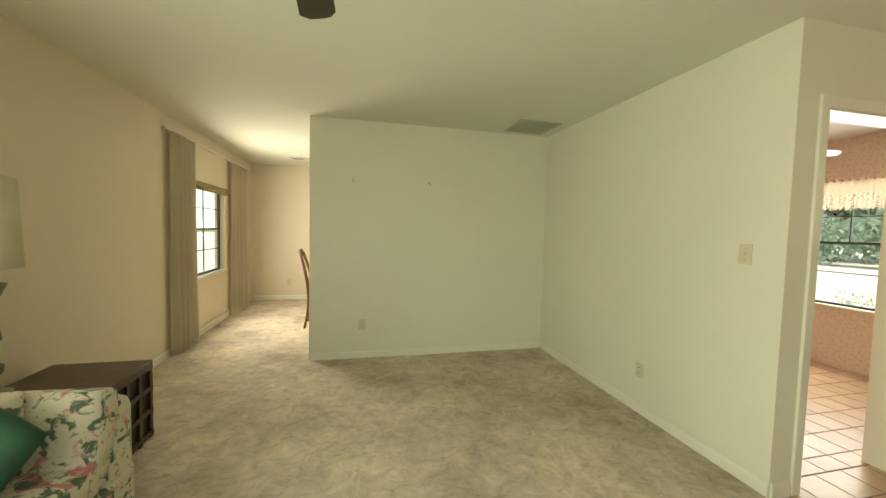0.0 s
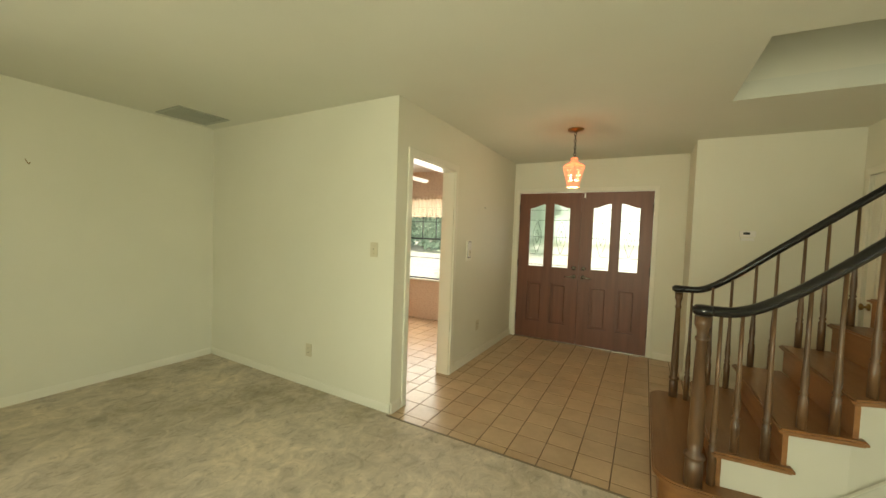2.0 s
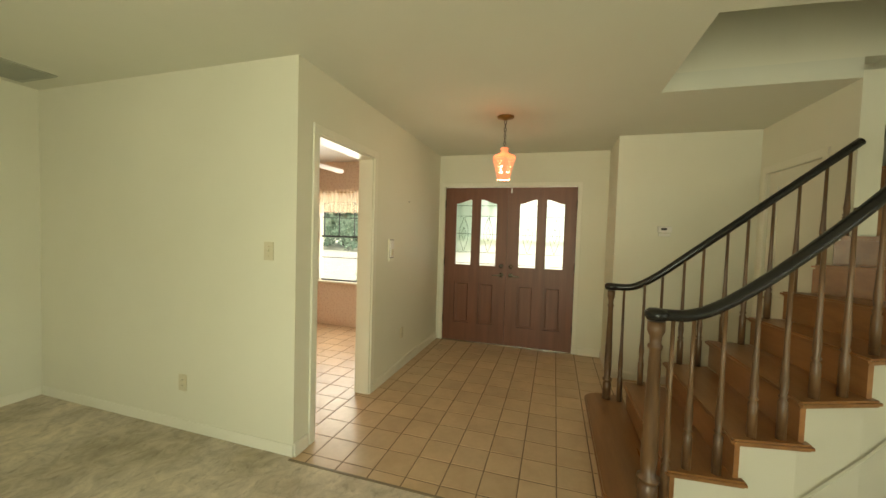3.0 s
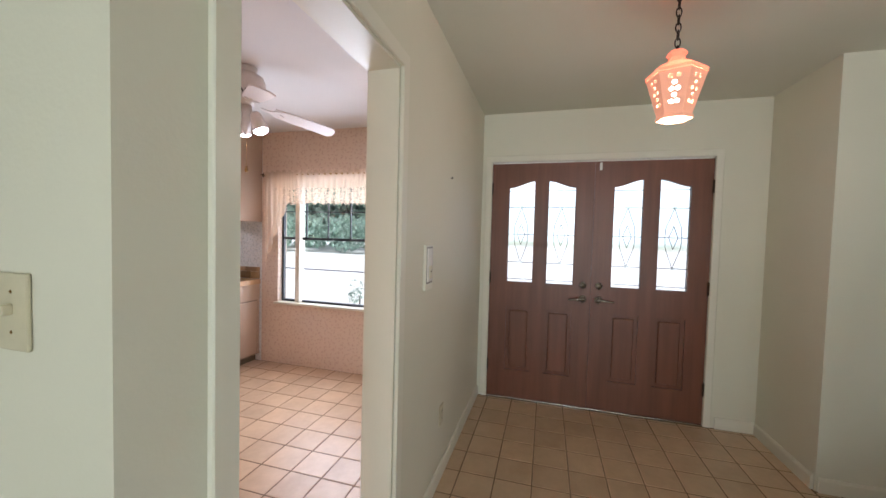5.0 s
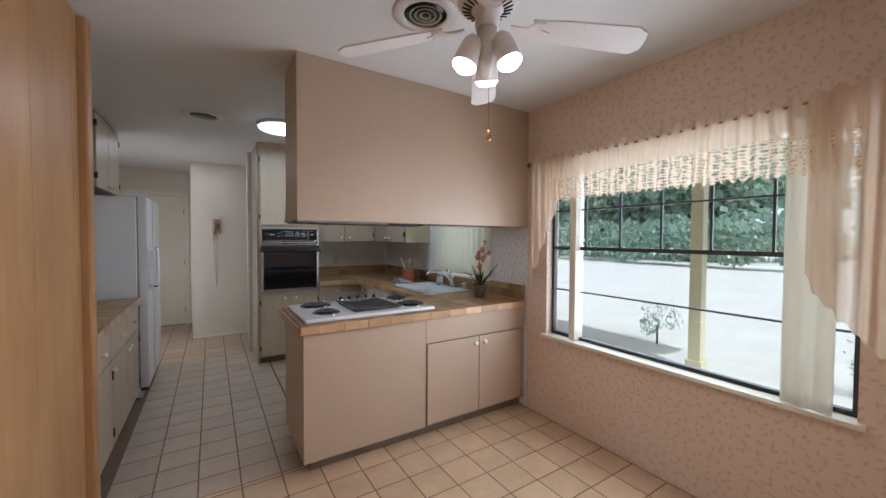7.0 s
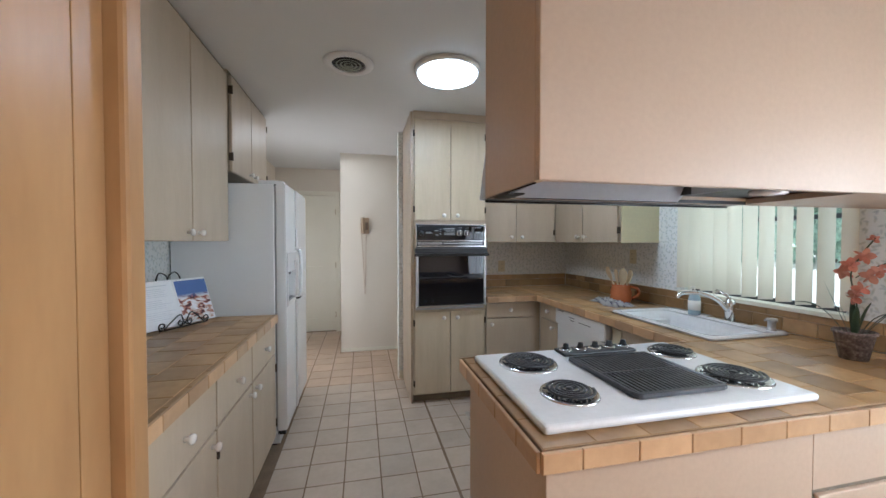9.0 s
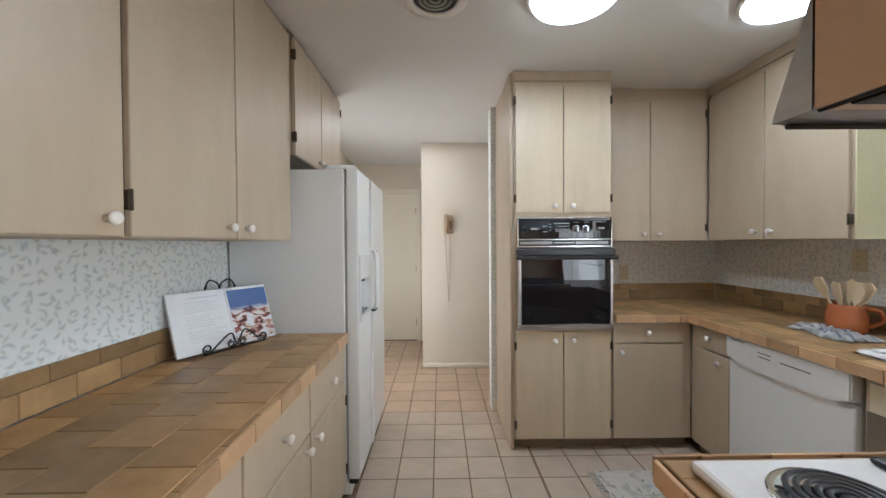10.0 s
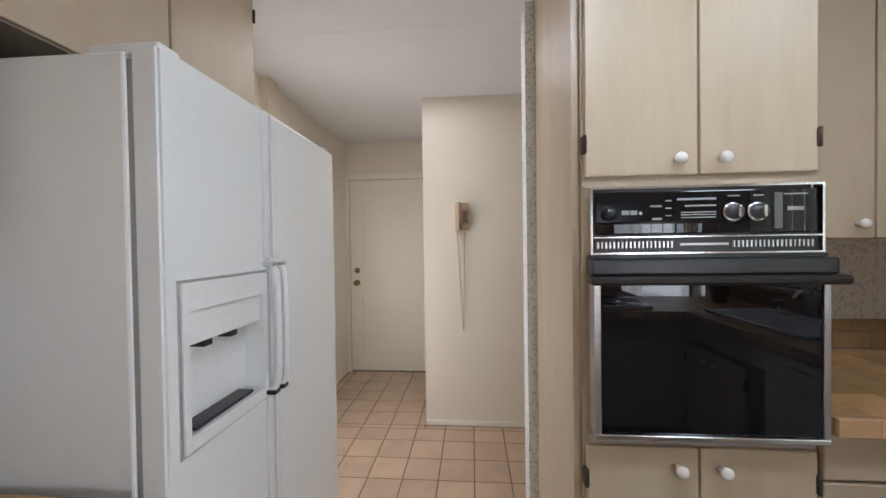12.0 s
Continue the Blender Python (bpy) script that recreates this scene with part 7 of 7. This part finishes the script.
for y0 in (0.0, TD - 0.018):
    for z in (0.02, 0.165, 0.31, 0.445):
        pbox("lattice_rail", TABLEW, t, 0.0, TW, y0, y0 + 0.018, z, z + 0.028, r=0.002)
    for k in range(4):
        x = 0.001 + k * 0.163
        pbox("lattice_post", TABLEW, t, x, x + 0.028, y0 + 0.002, y0 + 0.016, 0.0, 0.474, r=0.002)
for z in (0.02, 0.165, 0.31, 0.445):
    pbox("lattice_rail", TABLEW, t, TW - 0.018, TW, 0.02, TD - 0.02, z, z + 0.028, r=0.002)
for k in range(6):
    y = 0.002 + k * 0.1195
    pbox("lattice_post", TABLEW, t, TW - 0.016, TW - 0.002, y, y + 0.027, 0.0, 0.474, r=0.002)


def cushion(name, m, w, d, h, mat, parent=None, label="", cat="", puff=0.35, nn=10):
    bm = bmesh.new()
    top, bot = [], []
    for i in range(nn + 1):
        top.append([]), bot.append([])
        for j in range(nn + 1):
            u, v = i / nn * 2 - 1, j / nn * 2 - 1
            k = ((1 - abs(u) ** 4) * (1 - abs(v) ** 4)) ** 0.5
            wr = 0.01 * noise.noise((u * 3, v * 3, w * 10))
            x, y = u * w / 2 * (1 - 0.05 * v * v), v * d / 2 * (1 - 0.05 * u * u)
            top[-1].append(bm.verts.new(m @ Vector((x, y, h / 2 * (1 - puff + puff * k) * (1 if k else 1) + wr))) if 0 < i < nn and 0 < j < nn else bm.verts.new(m @ Vector((x, y, h / 2 * (1 - puff)))))
            bot[-1].append(bm.verts.new(m @ Vector((x, y, -h / 2 * (1 - puff + puff * k)))) if 0 < i < nn and 0 < j < nn else bm.verts.new(m @ Vector((x, y, -h / 2 * (1 - puff)))))
    for g, fl in ((top, 0), (bot, 1)):
        for i in range(nn):
            for j in range(nn):
                q = (g[i][j], g[i + 1][j], g[i + 1][j + 1], g[i][j + 1])
                bm.faces.new(q[::-1] if fl else q).smooth = True
    rim = [(i, 0) for i in range(nn)] + [(nn, j) for j in range(nn)] + [(i, nn) for i in range(nn, 0, -1)] + [(0, j) for j in range(nn, 0, -1)]
    for a, b in zip(rim, rim[1:] + rim[:1]):
        bm.faces.new((top[a[0]][a[1]], bot[a[0]][a[1]], bot[b[0]][b[1]], top[b[0]][b[1]])).smooth = True
    return part(name, bm, mat, parent, label)


t = thing("sofa", (-1.06, 2.08, 0.0), 0, "armless floral chintz loveseat beside the dark end table", "sofa")
bm = bmesh.new()
box(bm, -0.42, 0.42, -0.40, 0.40, 0.03, 0.27, r=0.03)
part("base", bm, CHINTZ, t)
bm = bmesh.new()
box(bm, -0.42, 0.42, 0.22, 0.42, 0.2, 0.60, r=0.07)
part("backrest", bm, CHINTZ, t)
cushion("seat_cushion", Matrix.Translation((0.0, -0.09, 0.345)), 0.86, 0.66, 0.17, CHINTZ, t)
cushion("back_cushion", Matrix.Translation((0.0, 0.20, 0.50)) @ Matrix.Rotation(radians(74), 4, "X"), 0.84, 0.36, 0.18, CHINTZ, t)
t = thing("throw_pillow", (-1.02, 2.16, 0.43), 0, "square floral throw pillow leaning on the loveseat", "pillow")
cushion("pillow", Matrix.Translation((0, 0, 0.13)) @ Matrix.Rotation(radians(64), 4, "X") @ Matrix.Rotation(radians(12), 4, "Z"), 0.34, 0.30, 0.14, CHINTZ, t, puff=0.8)
t = thing("throw_pillow", (-0.91, 2.02, 0.43), 0, "dark green velvet throw pillow on the floral loveseat", "pillow")
cushion("pillow", Matrix.Translation((0, 0, 0.14)) @ Matrix.Rotation(radians(60), 4, "X") @ Matrix.Rotation(radians(-28), 4, "Z"), 0.34, 0.34, 0.13, GREENV, t, puff=0.8)

t = thing("table_lamp", (-1.355, 2.70, 0.50), 0, "tall green bronze table lamp with a pale drum shade", "lamp")
plathe("stem", BRONZEG, t, [(0, 0), (0.08, 0), (0.08, 0.03), (0.04, 0.05), (0.03, 0.10), (0.05, 0.13), (0.055, 0.16), (0.03, 0.18), (0.024, 0.26), (0.05, 0.29), (0.045, 0.33), (0.025, 0.35), (0.024, 0.44), (0.05, 0.50), (0.075, 0.56), (0.03, 0.57), (0.015, 0.60), (0, 0.62)], 24, label="verdigris bronze baluster stem")
pring("shade", SHADE, t, [(0.132, 0.635), (0.115, 1.07), (0.112, 1.07), (0.129, 0.635)], 40, label="pale cloth drum shade")


def dining_chair():
    t = thing("dining_chair", (-0.08, 5.62, 0.0), 0, "carved wooden dining chair with a curved back and cabriole legs", "chair")
    for s in (-1, 1):
        ptube("back_post", CHAIRW, t, smooth_path([(-0.23, s * 0.19 + 0.2, 0.0), (-0.19, s * 0.19 + 0.2, 0.22), (-0.18, s * 0.19 + 0.2, 0.45), (-0.21, s * 0.20 + 0.2, 0.72), (-0.29, s * 0.14 + 0.2, 1.00)], 5), [0.016] * 8 + [0.020] * 13, 8)
        ptube("front_leg", CHAIRW, t, smooth_path([(0.22, s * 0.21 + 0.2, 0.44), (0.25, s * 0.22 + 0.2, 0.34), (0.22, s * 0.215 + 0.2, 0.15), (0.25, s * 0.22 + 0.2, 0.012)], 4), [0.026] * 4 + [0.018] * 9, 8)
    ptube("crest_rail", CHAIRW, t, smooth_path([(-0.28, 0.06, 0.97), (-0.30, 0.12, 1.02), (-0.305, 0.20, 1.045), (-0.30, 0.28, 1.02), (-0.28, 0.34, 0.97)], 5), 0.022, 8)
    bm = bmesh.new()
    plate(bm, [(0.13, 0.46), (0.27, 0.46), (0.24, 0.62), (0.26, 0.78), (0.25, 0.98), (0.15, 0.98), (0.14, 0.78), (0.16, 0.62)], [], 0.012, Matrix.Translation((-0.20, 0, 0)) @ Matrix.Rotation(radians(90), 4, "Z"))
    for v in bm.verts:
        v.co.x -= max(0, v.co.z - 0.5) * 0.2
    part("splat", bm, CHAIRW, t)
    pbox("seat_frame", CHAIRW, t, -0.19, 0.25, -0.02, 0.42, 0.40, 0.45, r=0.01)
    cushion("seat", Matrix.Translation((0.03, 0.2, 0.465)), 0.42, 0.42, 0.06, surf("seat_cloth", (0.45, 0.38, 0.26), rough=0.9), t)


dining_chair()

# ---- wood panel wall of the kitchen ----
t = thing("wood_panel", (2.602, 2.15, 0.0), 0, "varnished birch panelling in tall boards with a rounded edge strip", "panel")
ys = [0.0, 0.61, 1.22, 1.83, 2.28, 2.37]
for a, b in zip(ys, ys[1:]):
    pbox("board", BIRCH, t, 0.0, 0.022, a + 0.0018, b - 0.0018, 0.0, KITCHEN - 0.002, r=0.0015)
pbox("edge_strip", BIRCH, t, 0.0, 0.060, 2.372, 2.448, 0.0, KITCHEN - 0.002, r=0.012, label="rounded birch edge strip")

# ---- outside ----
GRASS = surf("dry_lawn", (0.16, 0.20, 0.06), (0.24, 0.24, 0.10), 0.8, 0.95, bump=0.6, fine=40)
CONC = surf("bright_concrete", (0.78, 0.76, 0.70), (0.70, 0.68, 0.62), 1.0, 0.85, bump=0.2, fine=50)
FOL = surf("hedge_leaf", (0.32, 0.44, 0.35), (0.40, 0.52, 0.42), 5, 0.6, bump=0, island=0.35)
fb, fo = FOL.node_tree.nodes["Principled BSDF"], FOL.node_tree.nodes["Material Output"]
ft = FOL.node_tree.nodes.new("ShaderNodeBsdfTranslucent")
fm = FOL.node_tree.nodes.new("ShaderNodeMixShader")
fm.inputs[0].default_value = 0.5
FOL.node_tree.links.new(fb.inputs["Base Color"].links[0].from_socket, ft.inputs[0])
FOL.node_tree.links.new(fb.outputs[0], fm.inputs[1])
FOL.node_tree.links.new(ft.outputs[0], fm.inputs[2])
FOL.node_tree.links.new(fm.outputs[0], fo.inputs[0])
BARK = surf("bark", (0.10, 0.07, 0.05), (0.06, 0.045, 0.03), 8, 0.9, bump=0.6)
CREAM = surf("porch_cream", (0.66, 0.60, 0.42), (0.62, 0.56, 0.38), 2, 0.6, bump=0.05)
bm = bmesh.new()
box(bm, -200, 300, -250, 250, -0.6, -0.18)
structure("ground", bm, GRASS, "sunlit lawn and ground", "ground")
bm = bmesh.new()
box(bm, 5.5, 70.0, -60, 90, -0.175, -0.12)
structure("pavement", bm, CONC, "bright concrete forecourt", "pavement")
bm = bmesh.new()
box(bm, 5.49, 7.9, -3.0, 7.6, -0.12, -0.03, r=0.01)
structure("pavement", bm, CONC, "concrete porch slab", "pavement")
bm = bmesh.new()
box(bm, -24.0, -1.64, -14.0, 70.0, -0.175, -0.05)
structure("pavement", bm, CONC, "concrete patio", "pavement")
# Unseen slab over the house, added to block light into the stairwell
bm = bmesh.new()
box(bm, -1.75, 5.62, -3.2, 9.6, 4.72, 4.9)
structure("roof", bm, CREAM, "unseen roof slab blocking light from above", "roof")
bm = bmesh.new()
box(bm, 5.50, 8.2, 2.4, 9.4, 2.52, 2.62)
box(bm, 5.50, 6.1, -3.0, 2.399, 2.52, 2.62)
structure("roof", bm, CREAM, "cream porch ceiling", "roof")
# Unseen overhang added so no sun patches come through the west windows
bm = bmesh.new()
box(bm, -2.6, -1.64, -3.0, 9.4, 2.52, 2.62)
structure("roof", bm, CREAM, "unseen cream slab blocking sun from the west", "roof")
# Unseen overhang added to keep the sun out of the south opening
bm = bmesh.new()
box(bm, -2.6, 5.4, -4.6, -2.73, 2.52, 2.62)
structure("roof", bm, CREAM, "unseen cream slab blocking sun from the south", "roof")
bm = bmesh.new()
band(bm, [(150, -1), (150, 48), (150.2, 48), (150.2, -1)], 64)
structure("backdrop", bm, glow("bright_haze", (0.93, 0.97, 1.0), 1.4), "bright hazy sky above the horizon", "sky")
for y in (3.98, 7.4):
    t = thing("porch_post", (7.6, y, -0.03), 0, "cream painted square porch post", "post", "porch posts")
    pbox("shaft", CREAM, t, -0.06, 0.06, -0.06, 0.06, 0.0, 2.549, r=0.006)
    pbox("base", CREAM, t, -0.08, 0.08, -0.08, 0.08, 0.0, 0.12, r=0.006)
t = thing("house_wing", (5.5, -0.9, -0.03), 0, "cream board-sided wing beside the porch", "wall")
for k in range(14):
    pbox("board", CREAM, t, 0.01 + k * 0.17, 0.17 + k * 0.17, -0.03, 0.0 - 0.006 * (k % 2), 0.0, 2.54, r=0.003)


def crown(seed, r, n, flat=0.8):
    rr = random.Random(seed)
    bm = bmesh.new()
    lobes = [(Vector((rr.uniform(-1, 1), rr.uniform(-1, 1), rr.uniform(-0.6, 0.9))) * r * 0.62, r * rr.uniform(0.35, 0.6)) for _ in range(9)]
    for k in range(n):
        c, lr = lobes[rr.randrange(9)]
        d = Vector((rr.gauss(0, 1), rr.gauss(0, 1), rr.gauss(0, 1))).normalized()
        p = c + d * lr * rr.uniform(0.7, 1.05)
        p.z *= flat
        s = r * rr.uniform(0.035, 0.08)
        u = Vector((rr.gauss(0, 1), rr.gauss(0, 1), rr.gauss(0, 1))).normalized()
        v = u.orthogonal().normalized()
        w = u.cross(v)
        bm.faces.new([bm.verts.new(p + v * s), bm.verts.new(p + w * s * 0.6), bm.verts.new(p - v * s), bm.verts.new(p - w * s * 0.6)])
    return bm


def tree(seed, x, y, h, r):
    t = thing("tree", (x, y, -0.2), 0, "broad leafy green tree beyond the forecourt", "tree", "trees")
    rr = random.Random(seed)
    bm = bmesh.new()
    tube(bm, [(0, 0, 0), (0.1, 0.05, h * 0.3), (0.0, 0.15, h * 0.55)], [h * 0.035, h * 0.026, h * 0.016], 8)
    for k in range(5):
        a = k * 1.3 + rr.random()
        tube(bm, [(0.05, 0.08, h * (0.32 + 0.04 * k)), (r * 0.35 * math.cos(a), r * 0.35 * math.sin(a), h * 0.58), (r * 0.6 * math.cos(a), r * 0.6 * math.sin(a), h * 0.72)], [h * 0.014, h * 0.009, h * 0.004], 6)
    part("trunk", bm, BARK, t)
    o = part("crown", crown(seed, r, 2600, 0.9), FOL, t)
    o.location = (0, 0, h * 0.50)
    return t


base_trees = [tree(k, 32 + 3 * k, 13 + 9 * k, 9.0, 5.2) for k in range(3)]
rr = random.Random(12)
for k in range(15):
    copy_thing(base_trees[k % 3], pose(rr.uniform(30, 40), (12 + k * 3.4 if k < 10 else -70 + 9 * (k - 10)) + rr.uniform(-1, 1), -0.2, 0, 0, rr.uniform(0, 360)))
for k in range(5):
    copy_thing(base_trees[k % 3], pose(-30 - 4 * (k % 2), -34 + k * 9.0, -0.2, 0, 0, 70 * k))
bm = crown(50, 1.0, 1500, 0.55)
h0 = thing("hedge", (26.0, 8.4, -0.2), 0, "clipped leafy hedge beyond the forecourt", "hedge", "hedges")
o = part("foliage", bm, FOL, h0)
o.location = (0, 0, 1.6)
o.scale = (1.6, 2.8, 3.2)
for k in range(10):
    copy_thing(h0, pose(26 + 0.6 * (k % 3), 11.6 + 3.0 * k, -0.2, 0, 0, 180 * (k % 2)))
for x, y, s in ((8.6, 4.9, 0.30), (8.5, 2.75, 0.26), (8.6, 0.55, 0.34), (8.8, -0.2, 0.3)):
    t = thing("shrub", (x, y, -0.14), 0, "small green shrub beside the porch", "shrub", "porch shrubs")
    o = part("foliage", crown(int(y * 10) + 9, s, 500, 1.1), FOL, t)
    o.location = (0, 0, s * 1.1 + 0.02)
    ptube("stem", BARK, t, [(0, 0, 0), (0, 0, s)], 0.015, 5)

# ---- floor tiles ----
G0 = (2.745, 0.99)
GK = (3.068, 6.09)


def floor_field(name, label, rects, mat=TILE, origin=G0, pitch=0.209):
    t = thing(name, (rects[0][0], rects[0][2], 0), 0)
    tagged(t, label, "floor", kind="structure")
    loc = (rects[0][0], rects[0][2], 0)
    for x0, x1, y0, y1 in rects:
        lay(t, x0, x1, y0, y1, -0.006, pitch, mat, 0.007, 0.006, 0, "y", origin, offset=loc, name="tile", jitter=0.0008)


floor_field("floor_foyer", "beige ceramic floor tiles with brown grout in the foyer", [(2.447, 5.285, -0.14, 2.025), (3.75, 4.66, -1.33, -0.142)])
floor_field("floor_kitchen", "beige ceramic floor tiles with brown grout in the kitchen", [(2.64, 5.345, 2.025, 4.461)], TILE, GK, 0.2075)
floor_field("floor_kitchen", "pale greyish beige ceramic floor tiles between the kitchen cabinets", [(2.64, 3.682, 4.461, 7.1275), (3.682, 4.77, 4.95, 6.65)], KTILE, GK, 0.2075)
floor_field("floor_hall", "terracotta toned floor tiles with brown grout in the hall", [(2.0, 4.69, 7.1275, 8.115), (1.96, 2.915, 8.115, 9.27), (2.915, 4.69, 8.115, 8.175)], HTILE, GK, 0.2075)
